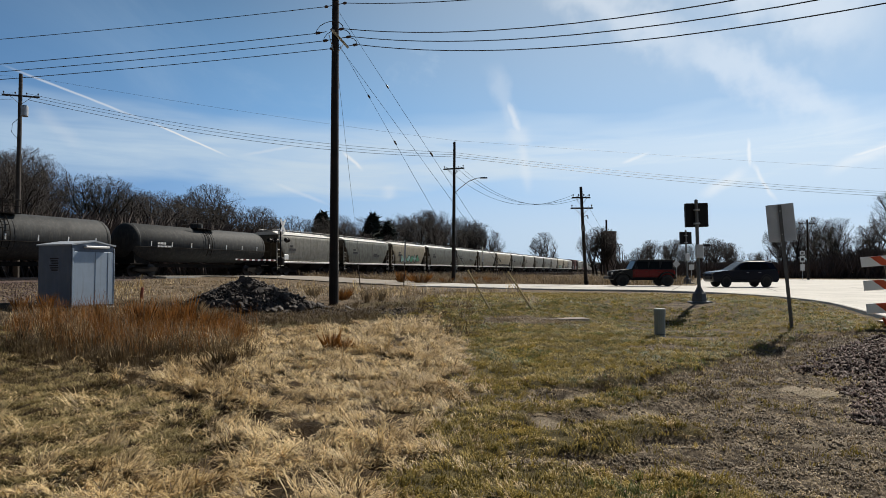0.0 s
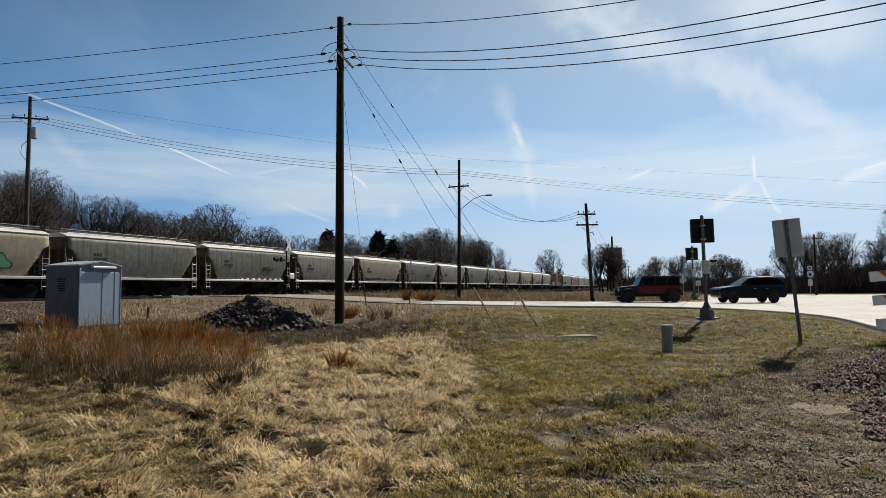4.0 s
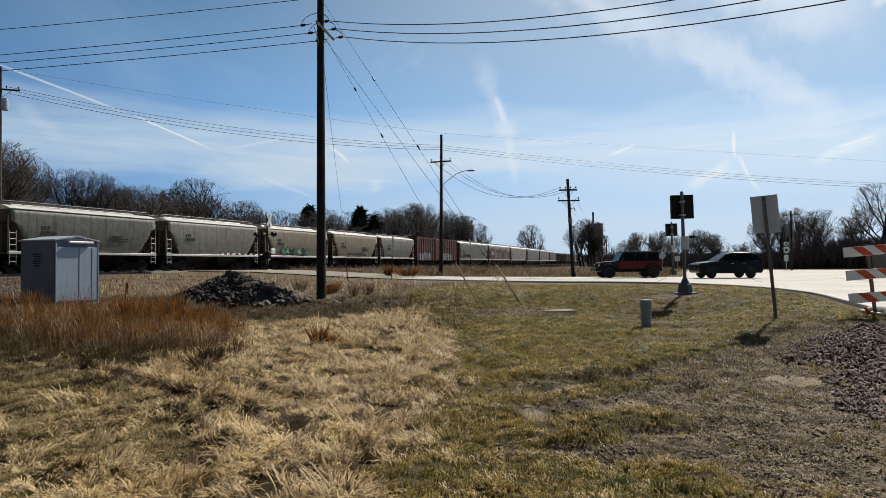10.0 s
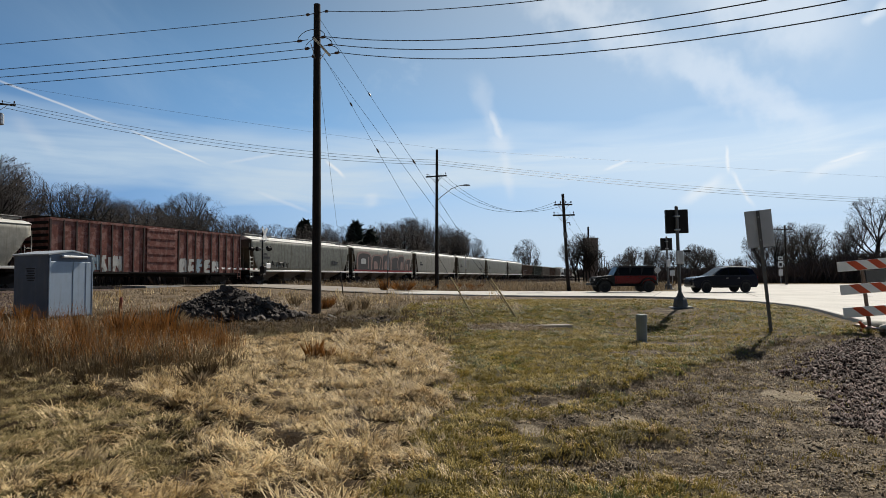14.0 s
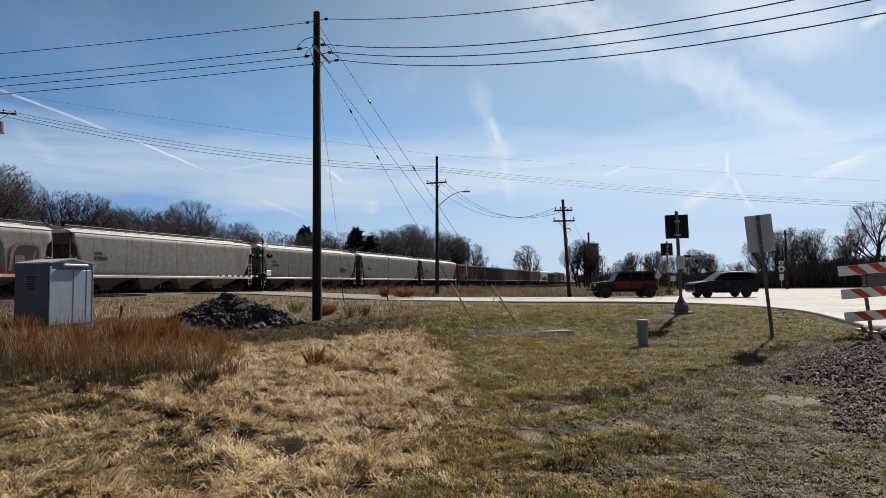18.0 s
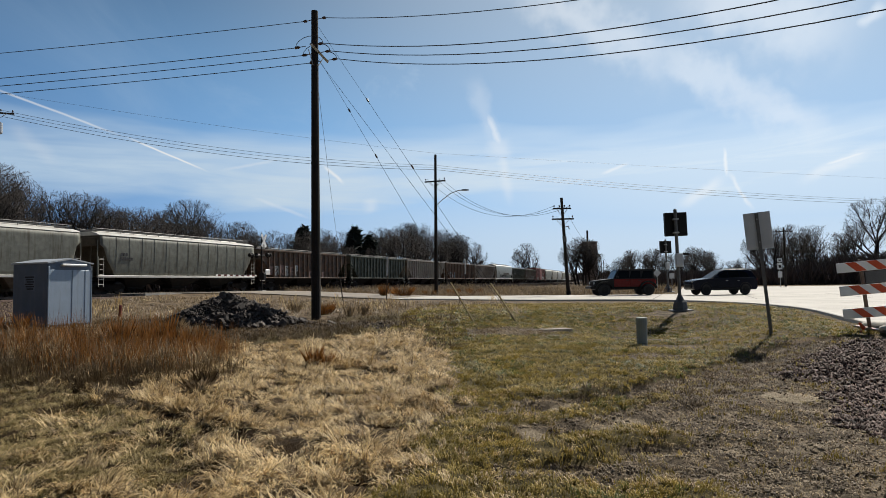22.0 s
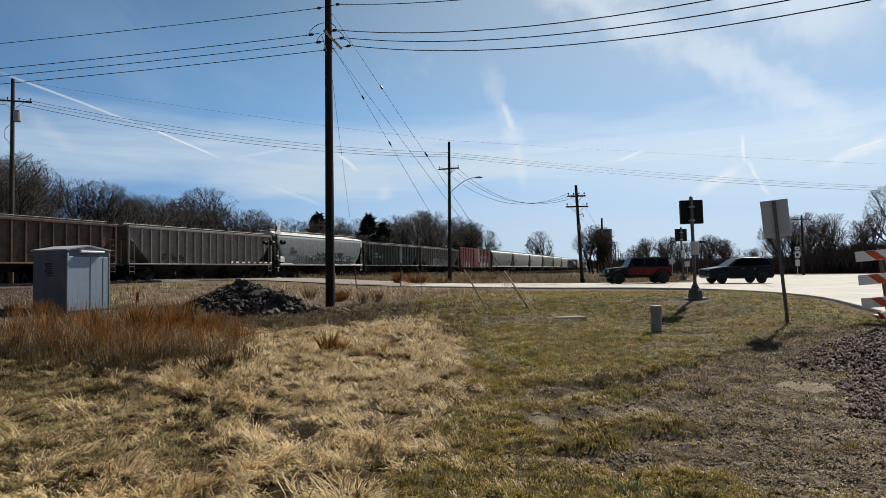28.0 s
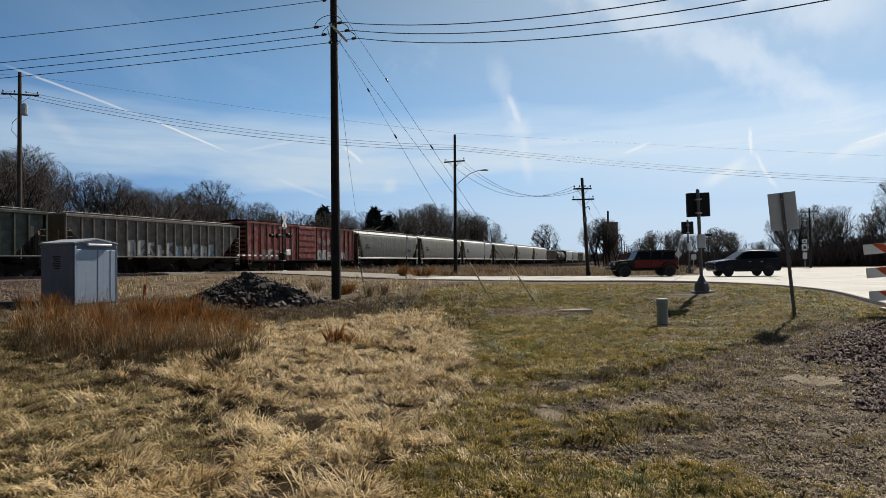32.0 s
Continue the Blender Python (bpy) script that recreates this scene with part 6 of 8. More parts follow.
# far poles beside the line
FAR = []
for x, y, h in ((40.5, 168, 9.2), (56.0, 226, 9.4), (72.5, 288, 9.6), (95, 372, 9.8)):
    o = thing("utility_pole", "distant wooden utility pole with a short crossarm", "utility pole", pose(x, y, land(x, y)), "utility poles")
    pole_shaft(o, h, 0.2, 0.14, M_POLE)
    cross_arm(o, h - 1.2, 2.6, -15, M_POLE, 3)
    FAR.append(Vector((x, y, land(x, y) + h - 1.1)))
for dx in (-0.5, 0.5):
    wire("power_line", P3 + Vector((-0.35 + dx, 0, 6.4)), FAR[0] + Vector((dx, 0, 0)), 1.0, 0.010)
    for a, b in zip(FAR, FAR[1:]):
        wire("power_line", a + Vector((dx, 0, 0)), b + Vector((dx, 0, 0)), 0.9, 0.012)

# ---- equipment shed ----
SX, SY = -11.25, 18.10
shed = thing("equipment_shed", "grey-blue sheet metal signal shed with plain doors and gable roof", "shed", pose(SX, SY, land(SX, SY) - 0.02, 0, 0, 90 - 21.19))
W, D, HT = 1.40, 1.46, 1.90


def shed_box(x0, x1, y0, y1, z0, z1, cut=0.008):
    return Shape().box(x0, x1, y0, y1, z0, z1, cut)


part("wall", shed_box(0.01, W - 0.01, 0.01, 0.04, 0.05, HT), M_SHED, shed)
part("wall", shed_box(0, 0.035, 0.04, D - 0.04, 0.05, HT), M_SHED, shed, "side wall with a pasted notice")
part("wall", shed_box(W - 0.035, W, 0.04, D - 0.04, 0.05, HT), M_SHED, shed)
part("wall", shed_box(0.01, W - 0.01, D - 0.04, D, 0.05, HT), M_SHED, shed)
part("plinth", shed_box(-0.04, W + 0.04, -0.04, D + 0.04, -0.15, 0.06, 0.02), M_CONC, shed)
for x0, x1 in ((0.045, 0.74), (0.75, 1.17), (1.18, W - 0.02)):
    d = part("door", shed_box(x0, x1, -0.018, 0.008, 0.12, HT - 0.20), M_SHED_DOOR, shed, "flat metal door leaf, coloured pale as the brighter face")
    part("door_edge", shed_box(x1 - 0.012, x1 - 0.002, -0.024, -0.017, 0.13, HT - 0.21, 0.003), M_SHED, d)
part("corner_trim", shed_box(-0.012, 0.04, -0.03, 0.005, 0.08, HT - 0.10), M_SHED_DOOR, shed, "pale folded corner trim")
part("corner_trim", shed_box(W - 0.018, W + 0.012, -0.028, 0.005, 0.08, HT - 0.08), M_SHED_DOOR, shed)
roof = Shape()
for z0, z1, o in ((HT - 0.01, HT + 0.02, 0.04),):
    ridge = HT + 0.11
    roof.loft([[(x, -o, z) for x, z in ((-o, HT - 0.02), (W / 2, ridge), (W + o, HT - 0.02), (W + o, HT + 0.02), (W / 2, ridge + 0.04), (-o, HT + 0.02))], [(x, D + o, z) for x, z in ((-o, HT - 0.02), (W / 2, ridge), (W + o, HT - 0.02), (W + o, HT + 0.02), (W / 2, ridge + 0.04), (-o, HT + 0.02))]])
part("roof", roof, M_SHED_ROOF, shed, "low pitched sheet metal roof")
for y0, y1 in ((0.0, 0.03), (D - 0.03, D)):
    part("gable", Shape().loft([[(x, y, z) for x, z in ((0, HT - 0.02), (W, HT - 0.02), (W / 2, HT + 0.10))] for y in (y0, y1)]), M_SHED, shed)
part("vent_hood", shed_box(W * 0.26, W * 0.84, -0.11, 0.0, HT - 0.09, HT - 0.02, 0.02), M_WHITE, shed, "pale vent hood over the doors")
n_ = Shape().box(-0.006, 0.0, 0.52, 0.98, 1.10, 1.56)
notice = part("notice", n_, material("weathered_notice_film", (0.15, 0.18, 0.23), 0.6), shed, "pasted paper notice with faded dark lines")
ln_ = Shape()
for k in range(6):
    ln_.box(-0.010, -0.004, 0.56 + 0.03 * (k % 2), 0.94 - 0.04 * (k % 3), 1.48 - 0.068 * k, 1.52 - 0.068 * k)
part("notice_lines", ln_, M_INK, notice)
rp = Vector((-12.3, 24.2, 0))
post = thing("marker_post", "short orange plastic cable marker post", "marker post", pose(rp.x, rp.y, land(rp.x, rp.y), 0, 4, 0))
part("post", Shape().tube([(0, 0, -0.1), (0, 0, 0.40), (0, 0, 0.45)], [0.055, 0.055, 0.04], 10), material("faded_marker_plastic", (0.22, 0.050, 0.025), 0.6), post)
part("cap", Shape().tube([(0, 0, 0.40), (0, 0, 0.47)], [0.062, 0.045], 10), material("marker_cap", (0.25, 0.05, 0.03), 0.6), post)
# dark culvert lip and low kerb left of the shed
lip = Shape().tube([(-14.6, 18.2, 0.36), (-13.4, 18.5, 0.37), (-12.3, 18.2, 0.36)], [0.09, 0.10, 0.08], 8)
solid("rubber_hose", lip, M_TYRE, "black corrugated drain pipe lying by the shed", "drain pipe")

# ---- rubble heap ----
heap = thing("rubble_heap", "heap of dark broken asphalt and rock", "rubble heap", pose(-6.75, 20.35, land(-6.75, 20.35)))


def heap_z(x, y):
    return 0.96 * max(0.0, 1 - (math.hypot((x + 0.15) / 2.05, y / 1.5)) ** 1.2) + 0.25 * max(0.0, 1 - math.hypot((x - 1.7) / 1.0, (y + 0.3) / 0.9))


core = Shape()
rings = []
for i in range(9):
    f = 1 - i / 8
    rings.append([(2.7 * f * math.cos(a), 1.7 * f * math.sin(a), heap_z(2.7 * f * math.cos(a), 1.7 * f * math.sin(a)) - 0.06) for a in np.linspace(0, 2 * math.pi, 25)[:-1]])
core.loft(rings, True, True)
part("core", core, M_ROCK, heap, "dark fine rubble")


def rock_mesh(seed, flat=0.7):
    r = random.Random(seed)
    s = Shape()
    s.box(-1, 1, -1, 1, -flat, flat, 0.22)
    s.v = [(x * r.uniform(0.7, 1.15), y * r.uniform(0.7, 1.15), z * r.uniform(0.65, 1.2)) for x, y, z in s.v]
    return s.mesh("rock", M_ROCK)


ROCKS = [rock_mesh(k, (0.32, 0.5, 0.65)[k % 3]) for k in range(6)]
r7 = random.Random(7)
for k in range(290):
    a, q = r7.uniform(0, 6.283), r7.random() ** 0.5
    x, y = 2.5 * q * math.cos(a), 1.6 * q * math.sin(a)
    if y > 0.9:
        y = -y
    size = r7.choice((0.035, 0.05, 0.06, 0.07, 0.08, 0.10, 0.12))
    o = part("rock", ROCKS[k % 6], None, heap)
    o.matrix_basis = pose(x, y, max(heap_z(x, y), 0.02) + size * 0.2, r7.uniform(0, 360), r7.uniform(-40, 40), r7.uniform(0, 360)) @ Matrix.Scale(size, 4)

# ---- loose stone patch ----


def stones(name, count, where, size, label, mat, lift=0.0):
    r = np.random.RandomState(count)
    base = np.array([(1.25, 0, 0), (0, 0.8, 0), (-1.25, 0, 0), (0, -0.8, 0), (0, 0, 0.55), (0, 0, -0.55)])
    tri = np.array([(0, 1, 4), (1, 2, 4), (2, 3, 4), (3, 0, 4), (1, 0, 5), (2, 1, 5), (3, 2, 5), (0, 3, 5)])
    v, f = [], []
    for k in range(count):
        x, y, dz = where(r)
        m = np.array(Euler((r.normal(0, 0.9), r.normal(0, 0.9), r.uniform(0, 6.28))).to_matrix())
        p = (base * r.uniform(0.6, 1.3, (6, 3)) * size * r.uniform(0.5, 1.4)) @ m.T
        v.append(p + (x, y, land(x, y) + relief(x, y) + dz + lift))
        f.append(tri + 6 * k)
    ob = new(name, raw_mesh(name, np.concatenate(v), np.concatenate(f), mat))
    tagged(ob, label, "gravel", kind="stuff")


def patch_edge(y):
    return np.interp(y, (4.6, 5.6, 6.0, 7.1, 8.1, 9.6, 10.4, 11.3, 11.9), (4.4, 4.2, 4.05, 4.25, 4.8, 5.0, 5.65, 6.6, 7.8))


def in_patch(r):
    while True:
        y = 4.6 * (12.0 / 4.6) ** r.random()
        x = r.uniform(3.6, 0.80 * y + 1.6)
        d = x - patch_edge(y) + 0.45 * noise.noise((x * 1.3, y * 1.3, 2))
        if d > abs(r.normal(0, 0.22)) - 0.12 and off_road(x, y):
            return x, y, 0.05 * min(1.0, max(0.0, d))


def mound():
    s = Shape()
    rings = []
    for y in np.linspace(4.6, 11.8, 25):
        row = []
        for u in np.linspace(0, 1, 13):
            x = patch_edge(y) + 0.15 + u * (0.80 * y + 1.8 - patch_edge(y))
            row.append((x, y, land(x, y) + relief(x, y) - 0.02 + 0.05 * min(1.0, 4 * u)))
        rings.append(row)
    return s.loft(rings, False, False)


def on_heap(r):
    a, q = r.uniform(0, 6.283), r.random() ** 0.55
    x, y = 2.75 * q * math.cos(a), -abs(1.75 * q * math.sin(a)) + 0.3
    return -6.75 + x, 20.35 + y, heap_z(x, y) + 0.01


stones("rubble", 3200, on_heap, 0.05, "small jagged rubble covering the heap", M_ROCK)
# the bed's dark colour stands for shade in the gaps between stones
solid("gravel_bed", mound(), material("gravel_gap_shade", (0.040, 0.030, 0.026), 0.95, vary=0.4, scale=12, fine=90, bump=0.5), "low gravel bed beside the barricade, coloured dark for shade between stones", "gravel", kind="stuff")
stones("gravel", 15000, in_patch, 0.038, "loose dark crushed stones of a spread heap", M_BALLAST)
def beside_shed(r):
    y = 20.5 + 24 * r.random()
    return -y * r.uniform(0.58, 0.84), y, 0.0


beam = thing("timber_beam", "dark weathered timber beam lying on the ground by the shed", "timber", pose(-13.6, 17.6, land(-13.6, 17.6), 0, 0, 30))
part("baulk", Shape().box(-1.6, 1.35, -0.13, 0.13, -0.02, 0.20, 0.02), M_TIE, beam)
stones("debris", 600, lambda r: (r.uniform(-5.6, -1.2), r.normal(19.6, 0.5), 0.01), 0.04, "dark broken lumps strewn between heap and pole", M_ROCK)
stones("shed_gravel", 7000, beside_shed, 0.05, "grey gravel beside the shed", M_BALLAST)
stones("scattered_stones", 900, lambda r: (r.uniform(0.8, 9), r.uniform(3.2, 12.5), 0.005), 0.016, "small stones scattered over bare soil", M_BALLAST)


def on_soil(r):
    while True:
        y = 3.2 * (13.0 / 3.2) ** r.random()
        x = r.uniform(0.3, 0.78 * y + 0.8)
        q = zones(x, y)
        if q[2] > 0.25 + 0.6 * r.random() and q[3] < 0.2 + 0.9 * r.random() and noise.noise((x * 3, y * 3, 5)) > -0.2:
            return x, y, 0.0


stones("soil_clods", 11000, on_soil, 0.019, "crumbled clods of brown soil in the ruts", M_SOIL)

# ---- signs, signals and posts ----


def bolt(parent, x, y, z):
    part("bolt", Shape().tube([(x, y, z), (x, y - 0.012, z)], 0.014, 6), M_STEEL, parent)


# road sign seen from behind, on a leaning steel post
sx, sy = 6.98, 13.68
sg = thing("road_sign", "grey back of a rectangular road sign on a leaning steel post", "road sign", pose(sx, sy, land(sx, sy), 0, -4.2, -24))
ch = Shape()
ch.loft([[(x, y, z) for x, y in ((-0.035, 0), (-0.035, 0.012), (-0.012, 0.012), (-0.012, 0.035), (0.012, 0.035), (0.012, 0.012), (0.035, 0.012), (0.035, 0))] for z in (-0.3, 2.63)])
part("post", ch, M_DARKSTEEL, sg, "weathered steel channel post")
part("panel", Shape().box(-0.265, 0.265, 0.036, 0.042, 1.85, 2.65, 0.003), M_SIGN_BACK, sg, "bare aluminium sign panel")
part("face", Shape().box(-0.26, 0.26, 0.0425, 0.045, 1.855, 2.645), M_WHITE, sg)
for z in (2.0, 2.5):
    bolt(sg, 0, -0.002, z)

# blank-out sign on a signal pole with a flared base


def lit_sign(x, y, f, label, turn=0):
    t = thing("signal_sign", label, "signal", pose(x, y, land(x, y), 0, -1.2, turn), "signal signs")
    part("footing", Shape().box(-0.36, 0.36, -0.36, 0.36, -0.25, 0.05, 0.03), M_DARKSTEEL, t)
    part("base", Shape().loft([[(r * math.cos(a), r * math.sin(a), z) for a in np.linspace(0, 2 * math.pi, 9)[:-1]] for r, z in ((0.27, 0.05), (0.27, 0.12), (0.24, 0.32), (0.15, 0.42), (0.085, 0.56), (0.07, 0.6))]), M_DARKSTEEL, t, "dark flared breakaway pole base")
    part("pole", Shape().tube([(0, 0, 0.5), (0, 0, 3.75 * f)], 0.062, 12), M_DARKSTEEL, t, "dull galvanised steel pole")
    part("pole_cap", Shape().tube([(0, 0, 3.75 * f), (0, 0, 3.79 * f)], [0.066, 0.03], 12), M_STEEL, t)
    part("housing", Shape().box(-0.36, 0.46, 0.08, 0.26, 2.78 * f, 2.78 * f + 0.88, 0.015), M_BLACK, t, "matt black sign housing seen from behind")
    for z in (2.9 * f, 3.4 * f):
        part("clamp", Shape().box(-0.10, 0.10, -0.07, 0.09, z - 0.03, z + 0.03, 0.01), M_STEEL, t)
    part("control_box", Shape().box(-0.13, 0.14, -0.20, -0.06, 1.62 * f, 2.12 * f, 0.02), M_SIGN_BACK, t, "small grey control box on the pole")
    return t


lit_sign(8.73, 23.6, 1.0, "black electronic sign on a steel pole with flared base")
far_sign = lit_sign(19.9, 56.6, 1.0, "black electronic sign on a steel pole across the road", 5)
far_sign.scale = (1.25, 1.25, 1.25)

# small hand-hole pedestal in the grass
ped = thing("cable_pedestal", "pale grey-green plastic telephone cable pedestal in the grass", "pedestal", pose(4.3, 13.95, land(4.3, 13.95), 0, 0, 15))
part("body", Shape().loft([[(r * math.cos(a), r * 0.85 * math.sin(a), z) for a in np.linspace(0, 2 * math.pi, 17)[:-1]] for r, z in ((0.118, -0.1), (0.118, 0.48), (0.115, 0.50))]), M_PED, ped)
part("dome", Shape().loft([[(r * math.cos(a), r * 0.85 * math.sin(a), z) for a in np.linspace(0, 2 * math.pi, 17)[:-1]] for r, z in ((0.128, 0.44), (0.128, 0.585), (0.118, 0.605), (0.06, 0.61))]), M_PED, ped, "close-fitting pale cap")
part("seam", Shape().box(-0.13, 0.13, -0.112, -0.100, 0.05, 0.06), M_INK, ped)

# barricade with striped boards, weighted by sandbags
BX, BY = 8.72, 13.12
bar = thing("road_barricade", "three-board barricade striped orange and white across the side street", "barricade", pose(BX, BY, land(BX, BY) + 0.02, 0, -5, -14))
for x in (0.0, 1.75):
    up_ = part("upright", Shape().box(x - 0.03, x + 0.03, -0.03, 0.03, 0.06, 1.46, 0.006), M_RAIL, bar, "rusty square steel upright")
    part("skid", Shape().box(x - 0.035, x + 0.035, -0.75, 0.75, 0.0, 0.06, 0.01), M_RAIL, bar)
for z in (1.22, 0.74, 0.27):
    board = part("board", Shape().box(-0.46, 2.25, -0.062, -0.032, z, z + 0.205, 0.006), M_WHITE, bar, "white board with slanting orange stripes")
    for k in range(7):
        x = -0.30 + 0.39 * k
        st_ = Shape()
        q = [(x, z + 0.2), (x + 0.19, z + 0.2), (x + 0.39, z + 0.006), (x + 0.2, z + 0.006)]
        q = [(min(2.245, a), b) for a, b in q]
        st_.loft([[(a, y, b) for a, b in q] for y in (-0.060, -0.066)])
        part("stripe", st_, M_ORANGE, board)
part("plate", Shape().box(0.045, 1.55, -0.055, -0.035, 0.965, 1.20, 0.004), M_DARKSTEEL, bar, "plain dark grey plate between the boards")
for x, y, tn in ((0.02, -0.62, 8), (0.30, 0.30, -25), (1.8, -0.3, 5)):
    bag = Shape()
    bag.loft([[(xx, w * math.cos(a), 0.09 + h * math.sin(a)) for a in np.linspace(0, 2 * math.pi, 13)[:-1]] for xx, w, h in ((-0.33, 0.05, 0.03), (-0.28, 0.14, 0.06), (-0.12, 0.19, 0.09), (0.02, 0.17, 0.08), (0.15, 0.19, 0.09), (0.28, 0.14, 0.06), (0.33, 0.05, 0.03))])
    wp = Vector((BX, BY, 0)) + Vector((x + 0.1, y, 0))
    solid("sandbag", bag, M_SAND, "limp pale sandbag weighing down the barricade", "sandbag", pose(wp.x, wp.y, land(wp.x, wp.y) + 0.01, 0, 0, tn), "sandbags", smooth=True)
cone = thing("traffic_cone_stub", "crumpled orange marker lying by the barricade", "marker", pose(8.34, 12.80, land(8.34, 12.80)))
part("shell", Shape().tube([(0, 0, 0), (0.05, 0, 0.09), (-0.03, 0.02, 0.20)], [0.075, 0.05, 0.02], 10), M_ORANGE, cone)

# crossing gate with crossbuck, lamps and a lowered arm
GX, GY = -16.75, 58.6
gate = thing("crossing_gate", "railway crossing signal with crossbuck, twin lamps and lowered striped arm", "crossing signal", pose(GX, GY, land(GX, GY), 0, 0, -90 - 21.19))
part("base", Shape().box(-0.3, 0.3, -0.3, 0.3, -0.2, 0.12, 0.03), M_CONC, gate)
part("mast", Shape().tube([(0, 0, 0.1), (0, 0, 5.35)], 0.07, 10), M_BLACK, gate, "dark painted signal mast")
part("finial", Shape().tube([(0, 0, 5.35), (0, 0, 5.5)], [0.07, 0.01], 8), M_STEEL, gate)
for a in (52, -52):
    o = part("crossbuck_blade", Shape().box(-0.66, 0.66, -0.012, 0.012, -0.13, 0.13, 0.004), M_WHITE, gate, "white crossbuck blade")
    o.matrix_basis = pose(-0.15, 0.12 + (0.03 if a > 0 else 0), 4.72, 0, a * 1.15, 0)
for sgn in (-1, 1):
    arm_ = part("lamp_arm", Shape().tube([(0, 0, 3.35), (0, sgn * 1.0, 3.35)], 0.04, 8), M_STEEL, gate)
    lp = part("lamp_hood", Shape().tube([(0.06, sgn * 0.62, 3.35), (-0.06, sgn * 0.62, 3.35), (-0.42, sgn * 0.62, 3.38)], [0.1, 0.16, 0.17], 14), M_BLACK, gate, "black hooded flasher lamp")
    part("lamp_disc", Shape().tube([(-0.05, sgn * 0.62, 3.35), (-0.03, sgn * 0.62, 3.35)], 0.22, 20), M_BLACK, gate)
    part("lamp_hood", Shape().tube([(0.10, sgn * 0.95, 3.35), (0.2, sgn * 0.95, 3.35), (0.55, sgn * 0.95, 3.38)], [0.1, 0.16, 0.17], 14), M_BLACK, gate, "black hooded flasher lamp")
    part("lamp_disc", Shape().tube([(0.18, sgn * 0.95, 3.35), (0.20, sgn * 0.95, 3.35)], 0.22, 20), M_BLACK, gate)
part("track_sign", Shape().box(-0.02, 0.02, -0.32, 0.32, 3.95, 4.2, 0.004), M_WHITE, gate)
mech = part("gate_mechanism", Shape().box(-0.30, 0.10, -0.28, 0.28, 1.05, 1.75, 0.06), M_BLACK, gate, "dark gate motor housing")
part("counterweight", Shape().box(-1.0, -0.35, -0.45, -0.35, 1.0, 1.75, 0.04), M_WHITE, gate, "pale counterweight plates")
part("counterweight", Shape().box(-0.95, -0.30, 0.12, 0.24, 1.55, 2.05, 0.04), M_WHITE, gate)
part("gate_arm", Shape().box(0.2, 5.6, -0.42, -0.39, 1.42, 1.55, 0.01), M_WHITE, gate, "lowered gate arm, white with red bands")
for k in range(7):
    part("red_band", Shape().box(0.5 + 0.75 * k, 0.87 + 0.75 * k, -0.43, -0.38, 1.415, 1.555), M_FADED_RED, gate)

# slim stakes in the verge
for x, y, h, lean, lab in ((-5.95, 37.6, 1.55, -6, "thin pale wooden survey stake"), (-4.05, 45.0, 3.1, 2, "thin grey steel delineator post"), (2.25, 66.0, 3.6, 0, "thin pale marker post beside the track")):
    z = land(x, y)
    o = thing("stake", lab, "stake", pose(x, y, z, 0, lean, 0), "verge stakes")
    part("shaft", Shape().box(-0.03, 0.03, -0.02, 0.02, -0.2, h, 0.005), M_POLE_GREY, o)
    if h > 3:
        part("plate", Shape().box(-0.06, 0.06, -0.03, -0.02, h * 0.55, h * 0.98, 0.004), M_SIGN_BACK if x < 0 else M_WHITE, o)

# small signs across the intersection


def small_sign(x, y, high, panels, label, post_mat=M_STEEL):
    t = thing("street_sign", label, "street sign", pose(x, y, land(x, y)), "street signs")
    part("post", Shape().tube([(0, 0.03, -0.2), (0, 0.03, high)], 0.035, 8), post_mat, t)
    for kind, w, h, z, mat in panels:
        s = Shape()
        if kind == "diamond":
            s.loft([[(a, y_, z + b) for a, b in ((0, h), (w, 0), (0, -h), (-w, 0))] for y_ in (-0.01, 0.0)])
        else:
            s.box(-w, w, -0.012, 0.0, z - h, z + h, 0.004)
        part("panel", s, mat, t)
        if kind == "route":
            part("marking", Shape().box(-w * 0.55, w * 0.55, -0.018, -0.010, z - h * 0.5, z + h * 0.4, 0.004), M_INK, t)
    return t


small_sign(19.6, 58.5, 2.3, (("diamond", 0.36, 0.36, 1.75, M_SIGN_BACK),), "small pale diamond warning sign behind the parked vehicles")
small_sign(41.2, 78.0, 3.6, (("route", 0.28, 0.2, 3.3, M_SIGN_BACK), ("route", 0.30, 0.38, 2.55, M_SIGN_BACK), ("plain", 0.26, 0.38, 1.55, M_SIGN_BACK)), "white route marker signs stacked on one post")
small_sign(26.5, 74, 1.9, (("plain", 0.3, 0.3, 1.55, M_SIGN_BACK),), "small grey sign before the thicket")
small_sign(35.1, 92.0, 5.0, (("plain", 0.55, 0.16, 4.8, M_BLACK),), "dark street name sign on a tall post", M_POLE)
utility = thing("utility_pole", "dark wooden pole before the thicket", "utility pole", pose(42.4, 79.0, land(43, 79)), "utility poles")
pole_shaft(utility, 7.4, 0.14, 0.1, M_POLE)
cross_arm(utility, 6.9, 1.9, -10, M_POLE, 3)

# concrete hand-hole slab in the turf
solid("ground_slab", Shape().box(-0.75, 0.75, -0.28, 0.28, -0.08, 0.035, 0.015), material("dirty_slab_concrete", (0.24, 0.21, 0.17), 0.9), "flat dirty concrete slab set in the turf", "slab", pose(2.86, 18.35, land(2.86, 18.35) + 0.005, 0, 0, 8))
solid("litter", Shape().box(-0.16, 0.16, -0.05, 0.05, -0.01, 0.05, 0.02), M_CONC, "pale broken scrap lying by the pole", "scrap", pose(-3.55, 20.2, land(-3.55, 20.2) + 0.03, 10, 25, 40))

